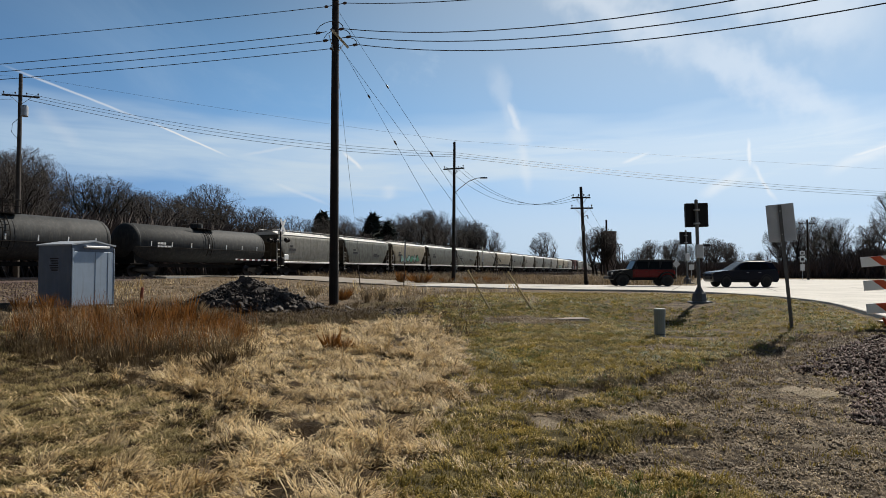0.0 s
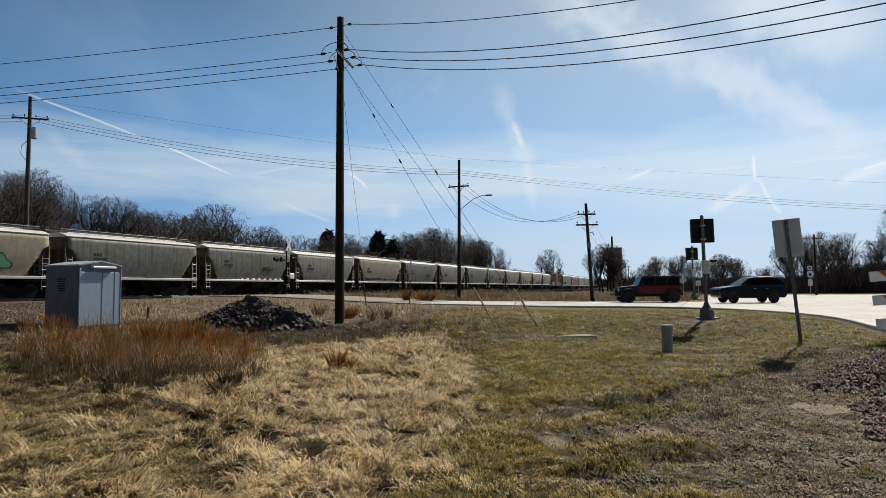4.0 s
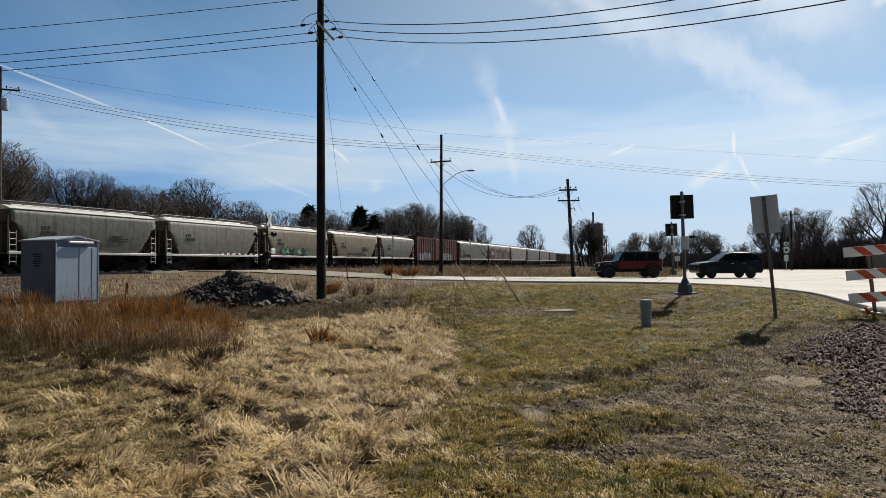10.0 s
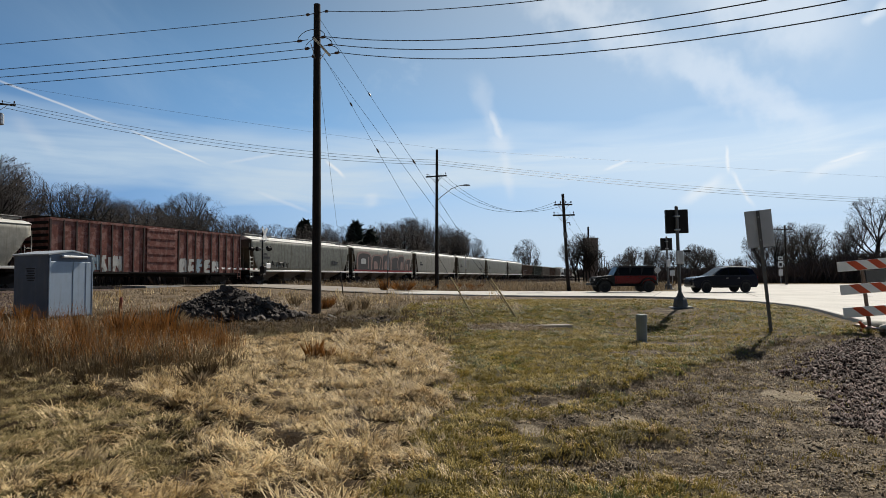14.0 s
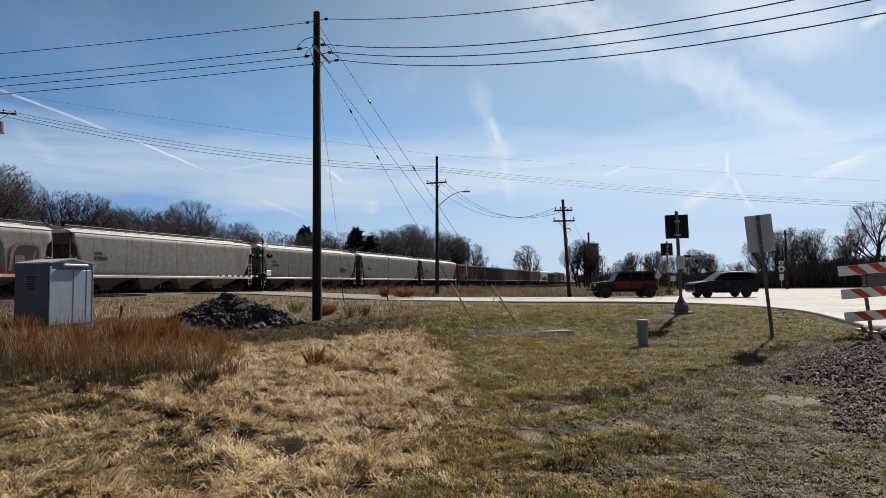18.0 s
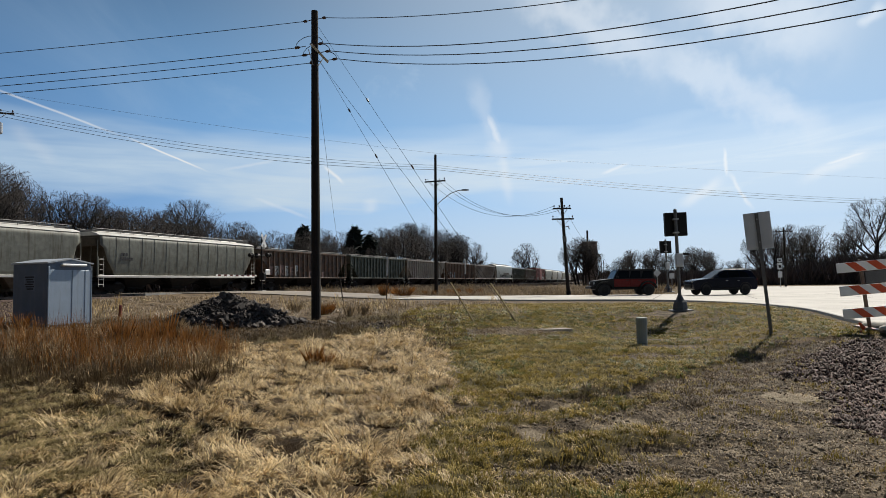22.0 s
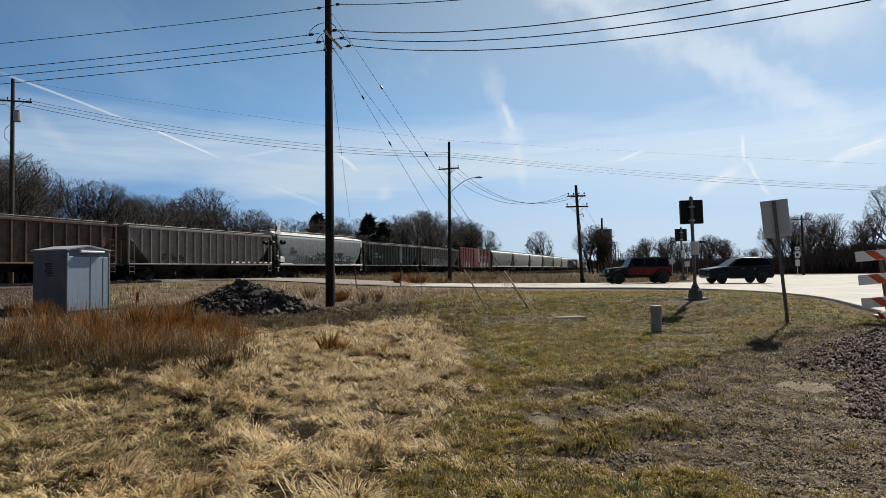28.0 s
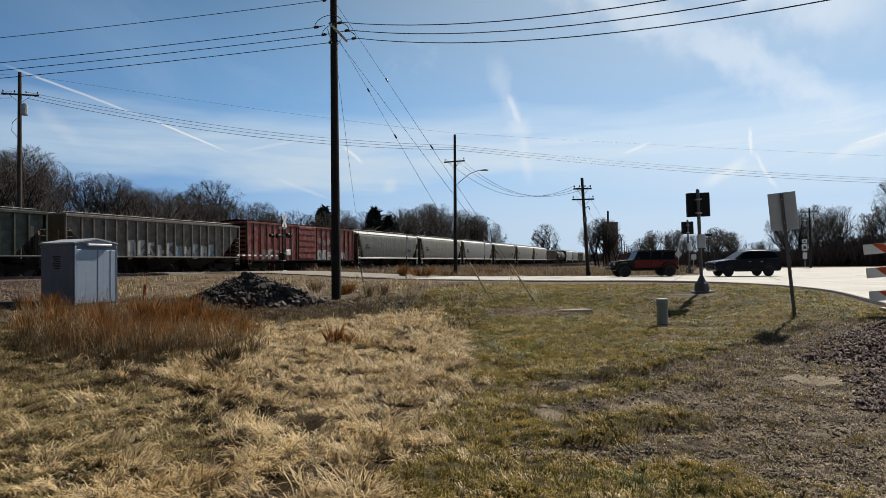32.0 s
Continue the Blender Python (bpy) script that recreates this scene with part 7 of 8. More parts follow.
# ---- vehicles ----


def wheel(parent, x, y, r, wide, sgn, rim=None):
    t = part("wheel", Shape().tube([(x, y - wide / 2, r), (x, y - wide / 2 + 0.03, r), (x, y + wide / 2 - 0.03, r), (x, y + wide / 2, r)], [r - 0.03, r, r, r - 0.03], 24), M_TYRE, parent, "black tyre")
    part("rim", Shape().tube([(x, y + sgn * (wide / 2 - 0.03), r), (x, y + sgn * (wide / 2 + 0.006), r)], [r * 0.62, r * 0.58], 20), rim or M_RIM, t, "wheel rim")
    part("hub", Shape().tube([(x, y + sgn * wide / 2, r), (x, y + sgn * (wide / 2 + 0.03), r)], 0.07, 10), M_TRIM, t)
    for k in range(5):
        a = 2 * math.pi * k / 5
        part("spoke_gap", Shape().tube([(x + 0.62 * r * 0.62 * math.cos(a), y + sgn * (wide / 2 - 0.01), r + 0.62 * r * 0.62 * math.sin(a)), (x + 0.62 * r * 0.62 * math.cos(a), y + sgn * (wide / 2 + 0.010), r + 0.62 * r * 0.62 * math.sin(a))], 0.05, 6), M_TRIM, t)


def hull(profile, w0, w1, zmid):
    """A body loft across the car: side profile narrowed above zmid."""
    s = Shape()
    rings = []
    for f in (-1.0, -0.93, 0.93, 1.0):
        ring = []
        for x, z in profile:
            w = w0 if z <= zmid else w1 + (w0 - w1) * max(0.0, 1 - (z - zmid) / 0.6)
            inset = 0.0 if abs(f) < 1 else 0.04
            xx = x * (1 - 0.012 * (abs(f) == 1.0))
            ring.append((xx, f * w, z - inset * (z > zmid)))
        rings.append(ring)
    return s.loft(rings)


def off_roader(m):
    """Boxy four-door with upright glass, round arches and a spare wheel; nose at -x."""
    v = thing("off_road_car", "dark red boxy four-door off-road car with black top and shade-dark nose", "car", m)
    part("body", hull([(-0.74, 0.62), (-0.74, 1.16), (2.02, 1.16), (2.05, 0.62)], 0.76, 0.76, 1.2), M_CAR_RED, v)
    # the wings are black; the nose's shade is painted in with the same black
    part("front_clip", hull([(-2.0, 0.62), (-2.02, 0.98), (-1.95, 1.08), (-0.745, 1.155), (-0.745, 0.62)], 0.755, 0.755, 1.2), M_TRIM, v, "black front wings, with the nose coloured black for shade")
    part("cowl", Shape().box(-0.86, -0.70, -0.70, 0.70, 1.10, 1.19, 0.02), M_TRIM, v)
    part("hood", Shape().loft([[(-1.98, y, z) for y, z in ((-0.62, 1.0), (0.62, 1.0), (0.55, 1.09), (-0.55, 1.09))], [(-0.74, y, z) for y, z in ((-0.74, 1.1), (0.74, 1.1), (0.66, 1.21), (-0.66, 1.21))]]), M_TRIM, v, "black bonnet")
    part("chassis", Shape().box(-1.95, 1.95, -0.62, 0.62, 0.42, 0.66, 0.05), M_TRIM, v)
    cab = Shape().loft([[(-0.74, y, 1.15) for y in (-0.74, 0.74)] + [(-0.42, y, 1.80) for y in (0.64, -0.64)], [(2.0, y, 1.15) for y in (-0.74, 0.74)] + [(1.95, y, 1.82) for y in (0.66, -0.66)]])
    part("hardtop", cab, M_TRIM, v, "black hard top")
    part("roof", Shape().box(-0.42, 1.98, -0.67, 0.67, 1.80, 1.88, 0.03), M_CAR_TOP, v, "black glossy roof")
    for sy in (-1, 1):
        for x0, x1 in ((-0.50, 0.28), (0.36, 1.05), (1.15, 1.88)):
            part("window", Shape().loft([[(a, sy * w, z) for a, z, w in ((x0 - 0.06, 1.22, 0.742), (x1, 1.22, 0.742), (x1, 1.72, 0.685), (x0 + 0.12, 1.72, 0.685))], [(a, sy * (w + 0.006), z) for a, z, w in ((x0 - 0.06, 1.22, 0.742), (x1, 1.22, 0.742), (x1, 1.72, 0.685), (x0 + 0.12, 1.72, 0.685))]]), M_GLASS, v, "dark tinted side window")
        for x0, x1 in ((-0.62, 0.30), (0.34, 1.08)):
            d = part("door", Shape().box(x0, x1, sy * 0.755, sy * 0.785, 0.66, 1.17, 0.02), M_CAR_RED, v)
            part("handle", Shape().box(x1 - 0.22, x1 - 0.06, sy * 0.785, sy * 0.81, 1.03, 1.07, 0.008), M_TRIM, d)
        for x in (-1.42, 1.53):
            fl = Shape()
            fl.loft([[(x + r * math.cos(a), sy * y, 0.42 + r * math.sin(a)) for a in np.linspace(0.15, math.pi - 0.15, 11)] for r, y in ((0.50, 0.70), (0.52, 0.93), (0.58, 0.93), (0.60, 0.72))], False, False)
            part("fender_flare", fl, M_TRIM, v, "black plastic fender flare")
            wheel(v, x, sy * 0.80, 0.40, 0.25, sy, M_TRIM)
        part("mirror", Shape().box(-0.62, -0.48, sy * 0.80, sy * 1.0, 1.2, 1.38, 0.03), M_TRIM, v)
        part("step", Shape().box(-0.85, 0.95, sy * 0.70, sy * 0.86, 0.46, 0.53, 0.02), M_TRIM, v)
        part("tail_lamp", Shape().box(2.0, 2.08, sy * 0.56, sy * 0.74, 0.82, 1.08, 0.01), M_TAIL, v, "red tail lamp")
        part("headlight", Shape().tube([(-2.0, sy * 0.52, 0.9), (-2.06, sy * 0.52, 0.9)], 0.1, 14), M_LAMP, v, "round headlight")
    part("windscreen", Shape().loft([[(-0.76, -0.66, 1.2), (-0.76, 0.66, 1.2), (-0.47, 0.60, 1.78), (-0.47, -0.60, 1.78)], [(-0.775, -0.66, 1.2), (-0.775, 0.66, 1.2), (-0.485, 0.60, 1.78), (-0.485, -0.60, 1.78)]]), M_GLASS, v, "upright windscreen")
    part("grille", Shape().box(-2.05, -1.99, -0.6, 0.6, 0.66, 1.04, 0.03), M_TRIM, v)
    for k in range(7):
        part("grille_slot", Shape().box(-2.062, -2.04, -0.30 + k * 0.1 - 0.025, -0.30 + k * 0.1 + 0.025, 0.74, 0.98), M_TRIM, v)
    part("front_bumper", Shape().box(-2.32, -2.0, -0.72, 0.72, 0.50, 0.68, 0.04), M_TRIM, v)
    part("rear_bumper", Shape().box(2.02, 2.2, -0.72, 0.72, 0.50, 0.66, 0.04), M_TRIM, v)
    sp = part("spare_wheel", Shape().tube([(2.10, 0.1, 1.05), (2.13, 0.1, 1.05), (2.32, 0.1, 1.05), (2.35, 0.1, 1.05)], [0.37, 0.40, 0.40, 0.37], 24), M_TYRE, v, "black spare wheel on the tailgate")
    part("rim", Shape().tube([(2.33, 0.1, 1.05), (2.36, 0.1, 1.05)], 0.24, 18), M_TRIM, sp)
    return v


def crossover(m):
    """Sleek five-door sport utility car; nose at -x."""
    v = thing("sport_utility_car", "near-black blue sport utility car with bright windscreen edge", "car", m)
    prof = [(-2.36, 0.42), (-2.42, 0.72), (-2.39, 0.88), (-2.24, 0.98), (-1.25, 1.09), (-0.85, 1.13), (2.20, 1.15), (2.40, 1.04), (2.42, 0.48), (2.3, 0.34), (-2.2, 0.34)]
    part("body", hull(prof, 0.96, 0.92, 1.1), M_CAR_BLUE, v)
    gh = Shape()
    top = [(-1.02, 1.08), (-0.16, 1.60), (0.30, 1.675), (1.55, 1.67), (2.05, 1.58), (2.34, 1.10)]
    gh.loft([[(x, f * (0.93 - 0.26 * (z - 1.08) / 0.6), z - (0.02 if abs(f) == 1 else 0)) for x, z in top] for f in (-1, -0.9, 0.9, 1)])
    part("cabin", gh, M_CAR_BLUE, v, "dark glasshouse and roof")
    for sy in (-1, 1):
        for q in (((-0.68, 1.12), (0.22, 1.12), (0.22, 1.55), (0.02, 1.53)), ((0.30, 1.12), (1.08, 1.12), (1.08, 1.56), (0.30, 1.57)), ((1.16, 1.12), (1.80, 1.14), (1.66, 1.46), (1.16, 1.55))):
            part("window", Shape().loft([[(x, sy * (0.935 - 0.26 * (z - 1.08) / 0.6 + e), z) for x, z in q] for e in (0.0, 0.006)]), M_GLASS, v, "dark side window")
        part("roof_rail", Shape().tube([(-0.1, sy * 0.66, 1.66), (0.3, sy * 0.66, 1.715), (1.5, sy * 0.66, 1.70), (1.8, sy * 0.66, 1.64)], 0.02, 6), M_RIM, v, "bright roof rail")
        for x in (-1.45, 1.50):
            fl = Shape()
            fl.loft([[(x + r * math.cos(a), sy * y, 0.36 + r * math.sin(a)) for a in np.linspace(0.0, math.pi, 13)] for r, y in ((0.41, 0.80), (0.42, 0.975), (0.47, 0.975), (0.49, 0.9))], False, False)
            part("wheel_arch", fl, M_TRIM, v)
            wheel(v, x, sy * 0.845, 0.37, 0.24, sy, M_TRIM)
        part("mirror", Shape().box(-0.72, -0.52, sy * 0.95, sy * 1.12, 1.1, 1.24, 0.04), M_CAR_BLUE, v)
        part("sill", Shape().box(-1.0, 1.05, sy * 0.92, sy * 0.975, 0.32, 0.50, 0.02), M_TRIM, v)
        for x0, x1 in ((-0.75, 0.24), (0.27, 1.12)):
            d = part("door", Shape().box(x0, x1, sy * 0.955, sy * 0.968, 0.50, 1.07, 0.006), M_CAR_BLUE, v)
            part("handle", Shape().box(x1 - 0.24, x1 - 0.06, sy * 0.965, sy * 0.995, 0.92, 0.95, 0.008), M_RIM, d)
        part("headlight", Shape().box(-2.425, -2.15, sy * 0.58, sy * 0.90, 0.84, 0.93, 0.03), M_DARKSTEEL, v, "slim dim headlight")
        part("tail_lamp", Shape().box(2.25, 2.42, sy * 0.5, sy * 0.93, 0.88, 1.02, 0.02), M_TAIL, v, "red tail lamp")
    part("windscreen", Shape().loft([[(-1.03, -0.8, 1.085), (-1.03, 0.8, 1.085), (-0.14, 0.62, 1.60), (-0.14, -0.62, 1.60)], [(-1.045, -0.8, 1.095), (-1.045, 0.8, 1.095), (-0.155, 0.62, 1.61), (-0.155, -0.62, 1.61)]]), M_GLASS, v, "raked glossy windscreen")
    part("grille", Shape().box(-2.44, -2.36, -0.55, 0.55, 0.50, 0.74, 0.03), M_TRIM, v)
    part("number_plate", Shape().box(2.40, 2.425, -0.16, 0.16, 0.62, 0.72), M_WHITE, v)
    return v


JX, JY = 12.78, 45.8
off_roader(pose(JX, JY, road_z(bc(JX, JY)[0]) + 0.02, 0, 0, 2.0) @ Matrix.Diagonal((1.06, 1.06, 1.0, 1.0)))
UX, UY = 18.55, 42.9
crossover(pose(UX, UY, road_z(bc(UX, UY)[0]) + 0.02, 0, 0, 2.0) @ Matrix.Diagonal((0.89, 0.92, 1.02, 1.0)))

# ---- grass ----


def spread(x0, x1, y0, y1, keep, power=1.0):
    def make(r, count):
        out_ = np.empty((0, 2))
        while len(out_) < count:
            y = y0 * (y1 / y0) ** (r.random(count) ** power)
            x = r.uniform(x0, x1, count)
            ok = np.abs(x) < 0.78 * y + 1.0
            p = np.stack([x, y], 1)[ok]
            p = p[[bool(keep(a, b, r)) for a, b in p]]
            out_ = np.concatenate([out_, p])
        return out_[:count]
    return make


def clumps(name, count, per, where, long, lay, radius, wide, lift, mat, label, curl=0.5):
    """Tufts of blades that sweep one way together and arch over their neighbours."""
    r = np.random.RandomState((count + per) % 9973)
    pts = where(r, count)
    n = len(pts)
    sweep_ = np.array([noise.noise((p[0] * 1.3, p[1] * 1.3, 4)) for p in pts])
    size = np.array([noise.noise((p[0] * 2.2, p[1] * 2.2, 14)) for p in pts])
    z = np.array([land(p[0], p[1]) + relief(p[0], p[1]) for p in pts])
    ang = 2.4 + 7.0 * sweep_ + r.normal(0, 0.8, n)
    tall = np.clip(1 + (0.9 if long > 0.08 else 0.35) * size + r.normal(0, 0.25, n), 0.35, 2.2)
    far = 1 + 0.07 * np.maximum(0, pts[:, 1] - 5)
    rp = lambda a: np.repeat(a, per, axis=0)
    m = n * per
    a = rp(ang) + r.normal(0, curl, m)
    ln = long * rp(tall) * r.uniform(0.5, 1.3, m) * rp(far) ** 0.5
    la = np.clip(lay + r.normal(0, 0.10 if lay < 0.9 else 0.03, m), 0.05, 0.992)
    base = rp(pts) + r.normal(0, 1, (m, 2)) * (radius * rp(far)[:, None])
    d = np.stack([np.cos(a), np.sin(a)], 1)
    w = wide * r.uniform(0.6, 1.35, m) * rp(far)
    bend = r.normal(0, curl * 0.9, m)
    d2 = np.stack([np.cos(a + bend), np.sin(a + bend)], 1)
    sd = np.stack([-d[:, 1], d[:, 0]], 1) * w[:, None]
    sd2 = np.stack([-d2[:, 1], d2[:, 0]], 1) * w[:, None]
    zz = rp(z) + r.uniform(0, lift, m)
    hx, hz = ln * la, ln * np.sqrt(1 - la ** 2)
    p1 = base + d * (0.4 * hx)[:, None]
    p2 = p1 + d2 * (0.35 * hx)[:, None]
    p3 = p2 + d2 * (0.25 * hx)[:, None]
    droop = la ** 4
    rows_ = [np.c_[base - sd * 0.8, zz - 0.012], np.c_[base + sd * 0.8, zz - 0.012],
             np.c_[p1 + sd, zz + 0.62 * hz], np.c_[p1 - sd, zz + 0.62 * hz],
             np.c_[p2 + sd2 * 0.8, zz + hz * (0.95 - 0.2 * droop)], np.c_[p2 - sd2 * 0.8, zz + hz * (0.95 - 0.2 * droop)],
             np.c_[p3, zz + hz * (1.15 - 0.95 * droop)]]
    verts = np.stack(rows_, 1).reshape(-1, 3)
    k = np.arange(m) * 7
    faces = np.concatenate([np.stack([k + i for i in q], 1) for q in ((0, 1, 2), (0, 2, 3), (3, 2, 4), (3, 4, 5), (5, 4, 6))])
    ob = new(name, raw_mesh(name, verts, faces, mat))
    tagged(ob, label, "grass", kind="stuff")


def in_furrow(x, y):
    u, d, ll = rut_line(x, y, *FURROW[0][0], *FURROW[0][1], FURROW[0][2])
    return 0 < u < ll and abs(d) < 0.13


def straw_keep(x, y, r):
    if zones(x, y)[0] < 0.35 + 0.4 * r.random():
        return False
    if in_furrow(x, y) and r.random() < 0.72:
        return False
    if y > 7.6 and x / y < -0.47 and r.random() < 0.85:
        return False
    if y > 16.2 and -7.5 < x < -2.9 and r.random() < 0.85:
        return False
    if y > 4.4 and lower_keep(x, y, r) and r.random() < 0.90:
        return False
    return noise.noise((x * 4.2, y * 4.2, 8)) + 0.6 * noise.noise((x * 1.3, y * 1.3, 2)) > 0.03 + r.normal(0, 0.10)


def turf_keep(x, y, r):
    return zones(x, y)[1] > 0.2 + 0.6 * r.random() and noise.noise((x * 4.0, y * 4.0, 3)) + 0.6 * noise.noise((x * 1.2, y * 1.2, 6)) > -0.6 + r.normal(0, 0.15)


def on_turf(x, y, r):
    return off_road(x, y) and turf_keep(x, y, r)


def lower_keep(x, y, r):
    u, d, ll = rut_line(x, y, *FURROW[0][0], *FURROW[0][1], FURROW[0][2])
    edge_ = 0.16 + 0.5 * step(5.6, 4.2, y) + 0.4 * step(-2.6, -1.6, x)
    return d > edge_ + 0.25 * noise.noise((x * 1.4, y * 1.4, 21))


clumps("straw_grass", 9800, 13, spread(-17, 1.2, 3.0, 25, straw_keep), 0.118, 0.972, 0.022, 0.0042, 0.045, M_STRAW, "matted dry straw-coloured grass", 0.75)
clumps("straw_tufts", 700, 26, spread(-15, 0.4, 3.6, 24, straw_keep), 0.17, 0.86, 0.035, 0.0034, 0.03, M_STRAW, "taller dry tufts in the straw")
clumps("straw_thatch", 2600, 12, spread(-17, 1.0, 3.0, 25, straw_keep), 0.12, 0.96, 0.03, 0.0034, 0.02, M_FORB, "grey weathered thatch under the straw")
clumps("thin_lawn", 8200, 11, spread(-10, -0.7, 3.0, 13, lower_keep), 0.062, 0.90, 0.024, 0.0028, 0.012, M_LAWN, "thin tan and olive grass below the furrow", 0.8)
clumps("lawn_straw", 650, 9, spread(-10, -0.7, 3.0, 13, lambda x, y, r: lower_keep(x, y, r) and noise.noise((x * 1.9, y * 1.9, 77)) > 0.0), 0.075, 0.965, 0.022, 0.0032, 0.02, M_STRAW, "pale dry wisps lying over the thin grass", 0.8)
# dark blades laid along the furrow to paint in its shade
clumps("furrow_thatch", 420, 9, spread(-9, -0.9, 4.4, 12.4, lambda x, y, r: in_furrow(x, y)), 0.06, 0.80, 0.03, 0.0026, 0.004, M_VERGE, "dark thatch standing for the shade in the furrow", 1.2)
def underfoot(which):
    """Places around the standing point, thinning out behind it."""
    def make(r, count):
        out_ = []
        while len(out_) < count:
            x, y = r.uniform(-7, 5), r.uniform(-6, 3.4)
            if zones(x, y)[which] > 0.3 and off_road(x, y) and noise.noise((x * 2.2, y * 2.2, 9)) > -0.25 + r.normal(0, 0.1):
                out_.append((x, y))
        return np.array(out_)
    return make


clumps("straw_behind", 3200, 10, underfoot(0), 0.15, 0.965, 0.03, 0.004, 0.04, M_STRAW, "matted straw grass around the standing place")
clumps("turf_behind", 3600, 10, underfoot(1), 0.055, 0.80, 0.03, 0.0034, 0.006, M_OLIVE, "short olive turf around the standing place")
clumps("bits_behind", 1500, 8, underfoot(2), 0.05, 0.88, 0.04, 0.003, 0.006, M_FORB, "dead grass on bare soil by the street")
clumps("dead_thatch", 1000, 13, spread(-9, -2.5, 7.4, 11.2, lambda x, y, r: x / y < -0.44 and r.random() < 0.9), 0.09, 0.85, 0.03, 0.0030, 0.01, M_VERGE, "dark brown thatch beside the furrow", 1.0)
clumps("turf_straw", 380, 12, spread(-1.0, 2.4, 3.0, 8.5, lambda x, y, r: turf_keep(x, y, r) and noise.noise((x * 1.5, y * 1.5, 51)) > -0.2), 0.06, 0.86, 0.022, 0.0032, 0.008, M_STRAW, "straw-coloured blades in the turf")
clumps("turf", 13000, 13, spread(-1.5, 19, 3.0, 32, on_turf), 0.050, 0.80, 0.024, 0.0032, 0.006, M_OLIVE, "short half-green turf")
clumps("green_turf", 3200, 13, spread(-1.0, 15, 3.0, 26, lambda x, y, r: on_turf(x, y, r) and noise.noise((x * 0.7, y * 0.7, 31)) + 0.05 * (y - 11) > 0.10), 0.050, 0.76, 0.022, 0.0030, 0.006, M_GREEN, "greener patches in the turf")
clumps("green_tuft_patch", 34, 14, lambda r, n: np.stack([r.normal(1.2, 0.18, n), r.normal(4.1, 0.12, n)], 1), 0.058, 0.62, 0.02, 0.003, 0.006, M_GREEN, "fresh green patch on the bare soil")
soil_keep = lambda x, y, r: zones(x, y)[2] > 0.3 and zones(x, y)[3] < 0.35 and noise.noise((x * 1.6, y * 1.6, 6)) + 0.4 * noise.noise((x * 5, y * 5, 6)) > -0.05 + r.normal(0, 0.2)
clumps("verge_turf", 800, 9, spread(0.6, 8, 3.0, 13, soil_keep), 0.045, 0.62, 0.02, 0.0026, 0.004, M_OLIVE, "sparse turf on bare soil")
clumps("dead_bits", 3800, 6, spread(0.4, 9, 3.0, 13, lambda x, y, r: zones(x, y)[2] > 0.3 and zones(x, y)[3] < 0.9 * r.random() and r.random() < 0.8), 0.045, 0.90, 0.035, 0.0026, 0.008, M_FORB, "bits of dead grass strewn over soil", 1.2)
verge_ok = lambda x, y, r: -36 < bc(x, y)[0] < -5 and (x / y > -0.57 or r.random() < 0.12) and bc(x, y)[1] < 35.5 and noise.noise((x * 0.35, y * 0.35, 6)) > -0.15 + r.normal(0, 0.15)
clumps("edge_litter", 900, 9, spread(1.6, 7.2, 7.4, 12.6, lambda x, y, r: -0.5 < turf_edge(x) - y < 1.6 and x < patch_edge(y) and zones(x, y)[3] < 0.25 and noise.noise((x * 1.8, y * 1.8, 43)) > -0.25 + r.normal(0, 0.1)), 0.045, 0.82, 0.035, 0.0028, 0.006, M_VERGE, "dark dead grass along the torn turf edge", 1.2)
clumps("pale_bits", 1300, 5, spread(0.4, 9, 3.0, 13, lambda x, y, r: zones(x, y)[2] > 0.3 and noise.noise((x * 2.2, y * 2.2, 41)) > -0.1), 0.05, 0.95, 0.035, 0.0024, 0.008, M_STRAW, "pale straw bits strewn over soil", 1.2)
clumps("field_grass", 2400, 8, lambda r, n: np.array([xy(q, w_) for q, w_ in zip(r.uniform(-36, -2.2, n), 51 + 45 * r.random(n) ** 1.6)]), 0.18, 0.5, 0.07, 0.0030, 0.01, M_FORB, "rough brown grass beyond the road")
clumps("anchor_bits", 900, 7, lambda r, n: np.stack([r.normal(2.0, 1.2, n), r.normal(17.6, 0.8, n)], 1), 0.05, 0.8, 0.05, 0.0030, 0.006, M_FORB, "dead grass on the bare soil by the guy anchors", 1.2)
clumps("near_verge", 1500, 10, spread(-14, 0.5, 13.5, 22, lambda x, y, r: bc(x, y)[0] < -4 and zones(x, y)[0] < 0.7 and noise.noise((x * 0.8, y * 0.8, 61)) > -0.2 + r.normal(0, 0.1)), 0.12, 0.75, 0.04, 0.0030, 0.01, M_VERGE, "brown dry grass round the rubble heap", 1.0)
clumps("heap_litter", 900, 9, lambda r, n: np.stack([r.uniform(-7.2, -2.7, n), r.uniform(16.3, 19.6, n)], 1), 0.09, 0.85, 0.05, 0.0030, 0.01, M_VERGE, "dark brown litter and dead grass below the heap", 1.2)
clumps("verge_straw", 2600, 8, spread(-30, 3, 20, 48, verge_ok), 0.085, 0.72, 0.05, 0.0036, 0.01, M_FORB, "rough dry grass of the verge")
clumps("verge_pale_grass", 130, 9, spread(-30, 3, 21, 48, lambda x, y, r: verge_ok(x, y, r) and noise.noise((x * 0.5, y * 0.5, 16)) > 0.1), 0.20, 0.5, 0.06, 0.0036, 0.01, M_STRAW, "pale dry grass of the verge")


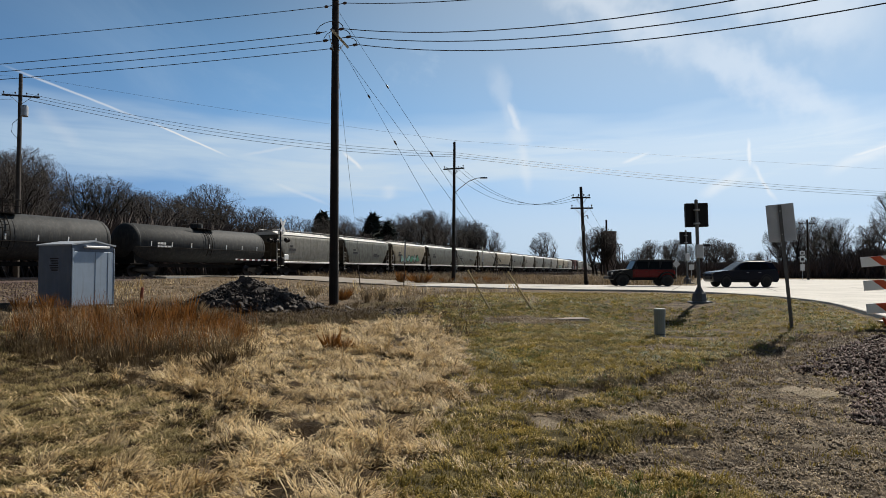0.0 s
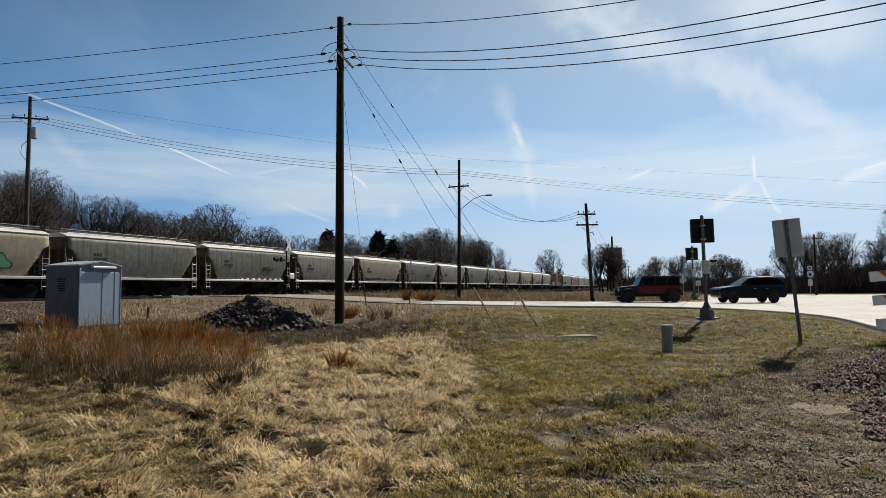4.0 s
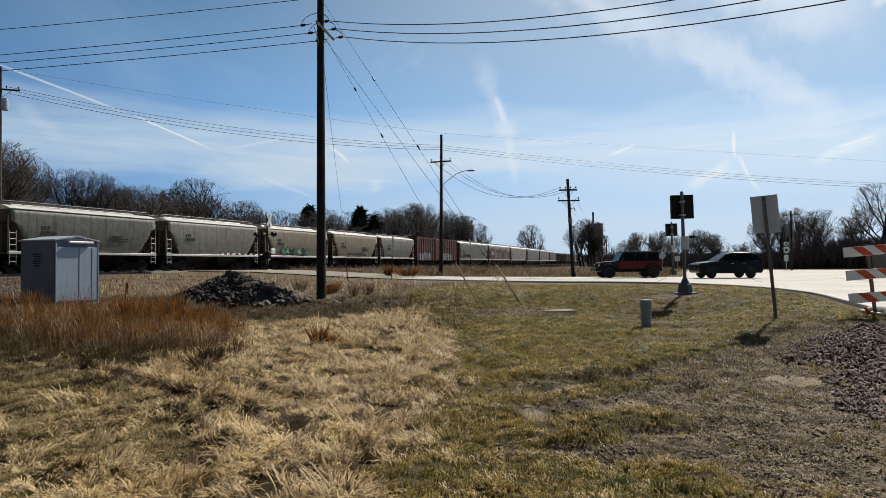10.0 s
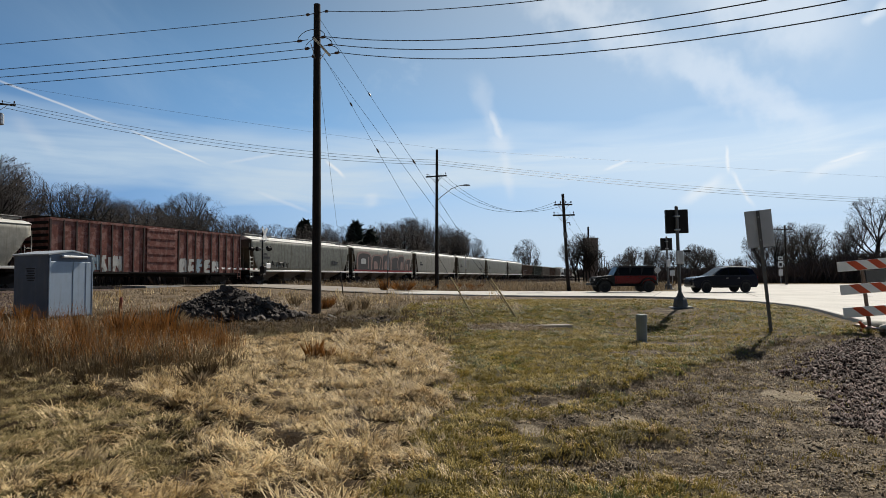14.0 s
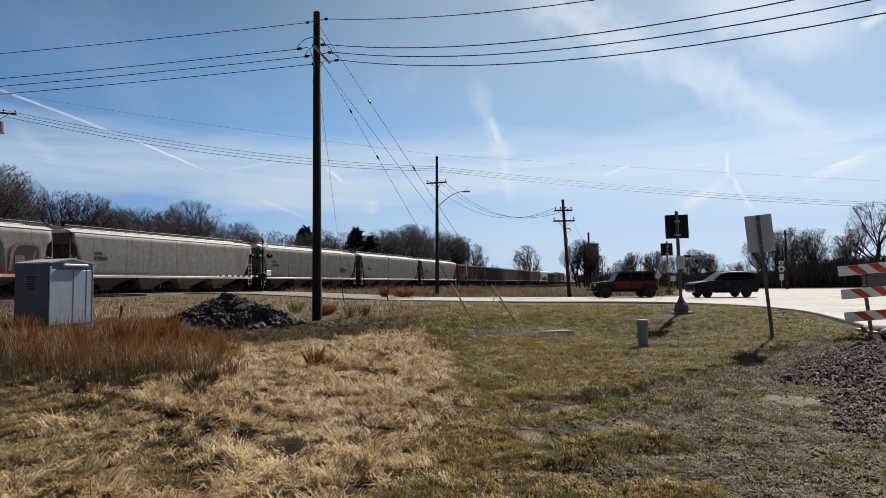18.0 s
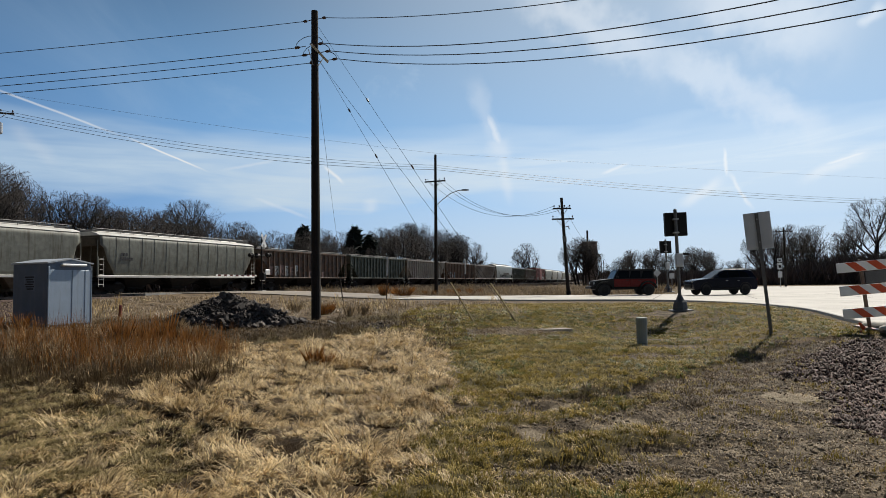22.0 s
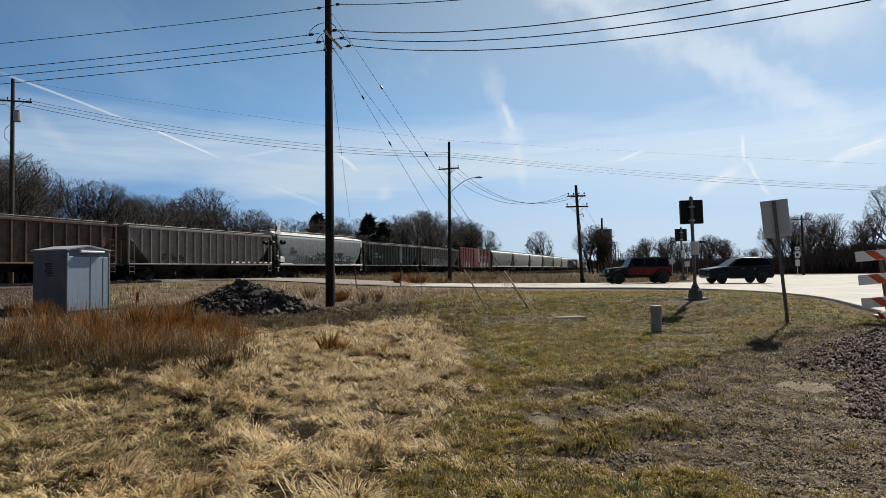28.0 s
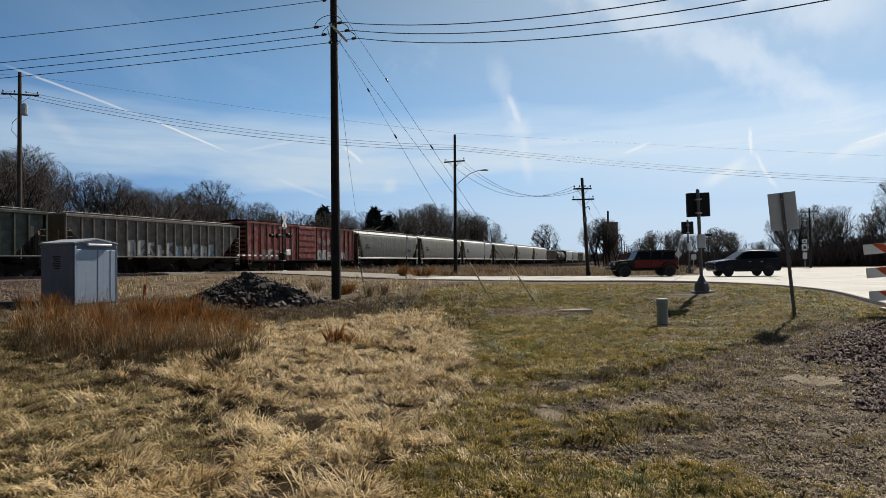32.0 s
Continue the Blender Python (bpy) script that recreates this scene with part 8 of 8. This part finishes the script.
def bluestem_share(x, y):
    """Density of the tall russet grass before the shed."""
    u = (x / y + 0.53) / 0.185
    w = (y - 12.0) / 2.3
    q = u ** 4 + w * w + 1.2 * noise.noise((x * 0.9, y * 0.9, 12)) + 1.5 * noise.noise((x * 2.3, y * 2.3, 13))
    return step(1.25, 0.15, q)


def stem_share(x, y):
    u = (x / y + 0.52) / 0.20
    w = (y - 10.4) / 1.5
    return step(1.2, 0.2, u ** 4 + w * w + 0.9 * noise.noise((x * 1.2, y * 1.2, 17)))


tall_keep = lambda x, y, r: bluestem_share(x, y) > r.random()
stem_keep = lambda x, y, r: stem_share(x, y) > r.random()
clumps("dead_stems", 620, 15, spread(-9, -2.5, 8.6, 12.4, stem_keep), 0.17, 0.42, 0.05, 0.0022, 0.01, M_VERGE, "low grey-brown dead stems at the grass edge", 1.4)
clumps("bluestem_straw", 130, 20, spread(-11, -3.2, 9.8, 15.6, tall_keep), 0.21, 0.5, 0.06, 0.0020, 0.01, M_STRAW, "pale dry grass among the bluestem", 1.6)
clumps("bluestem_brown", 420, 20, spread(-11, -3.2, 9.8, 15.6, tall_keep), 0.20, 0.42, 0.07, 0.0020, 0.01, M_FORB, "grey-brown stems among the bluestem", 1.6)
clumps("bluestem", 250, 38, spread(-11, -3.2, 9.8, 15.6, tall_keep), 0.27, 0.30, 0.085, 0.0018, 0.01, M_RUSSET, "tall russet bluestem grass before the shed", 1.6)


def tuft(x, y, tall, wide, count, seed, mat=M_RUSSET, label="upright russet clump of dry bluestem"):
    r = np.random.RandomState(seed)
    v, f = [], []
    for k in range(count):
        a, q = r.uniform(0, 6.283), r.uniform(0, 1) ** 0.7
        px, py = wide * 0.35 * q * math.cos(a), wide * 0.35 * q * math.sin(a)
        h = tall * r.uniform(0.5, 1.05)
        ex, ey = px + wide * 0.5 * q * math.cos(a) + r.normal(0, 0.05), py + wide * 0.5 * q * math.sin(a) + r.normal(0, 0.05)
        w = 0.0024 + 0.0001 * y
        s_ = (-math.sin(a) * w, math.cos(a) * w)
        i = len(v)
        v += [(px - s_[0], py - s_[1], -0.03), (px + s_[0], py + s_[1], -0.03), (ex, ey, h), ((px + ex) / 2 + s_[0], (py + ey) / 2 + s_[1], h * 0.6)]
        f += [(i, i + 1, i + 3), (i, i + 3, i + 2)]
    ob = new("grass_tuft", raw_mesh("grass_tuft", v, f, mat))
    ob.matrix_basis = pose(x, y, land(x, y) + relief(x, y))
    tagged(ob, label, "grass tuft", "grass tufts")


for k, (x, y, h, w) in enumerate(((-6.9, 13.6, 0.80, 0.35), (-6.5, 13.9, 0.85, 0.35), (-6.1, 13.5, 0.75, 0.4), (-5.7, 13.8, 0.70, 0.35), (-7.3, 14.1, 0.7, 0.3), (-5.3, 13.4, 0.6, 0.4), (-6.3, 14.4, 0.9, 0.35)), 90):
    tuft(x, y, h, w, 95, k)
for k, (x, y, h, w) in enumerate(((-2.2, 10.8, 0.42, 0.22), (-2.0, 10.95, 0.34, 0.28), (-11.0, 16.6, 0.5, 0.3), (-11.9, 16.9, 0.45, 0.3), (-6.2, 26.5, 0.6, 0.5), (-4.6, 25.2, 0.5, 0.4), (-3.4, 22.9, 0.55, 0.35), (-3.0, 23.6, 0.45, 0.35))):
    if y > 20:
        tuft(x, y, h, w, 110, 40 + k, M_FORB, "brown upright clump of dry grass")
    else:
        tuft(x, y, h, w, 110, 40 + k)
for k, (x, y, h, w) in enumerate(((-3.25, 8.5, 0.17, 0.22), (-3.45, 8.7, 0.15, 0.22), (-2.3, 7.95, 0.11, 0.22), (-1.9, 7.6, 0.08, 0.3), (-2.5, 10.4, 0.10, 0.35), (-3.6, 9.15, 0.28, 0.20), (-3.45, 9.25, 0.28, 0.18), (-5.9, 9.6, 0.24, 0.5), (-5.3, 9.3, 0.2, 0.45))):
    tuft(x, y, h, w, 120, 60 + k, M_VERGE if h > 0.18 else M_FORB, "low dark clump of dead grass")
for k, (x, y, h, w) in enumerate(((-7.2, 17.0, 0.6, 0.4), (-6.6, 16.6, 0.5, 0.35), (-4.6, 24.5, 0.6, 0.6), (-3.4, 52.5, 1.1, 1.6), (-4.9, 52.0, 1.3, 0.7), (-1.3, 56.5, 0.6, 1.0), (0.9, 57.6, 0.8, 1.0), (2.8, 58.0, 0.8, 1.2))):
    tuft(x, y, h * 0.85, w, 190, 70 + k, M_RUSSET if y > 20 else M_FORB, "rounded brown clump of dry grass")


motions()
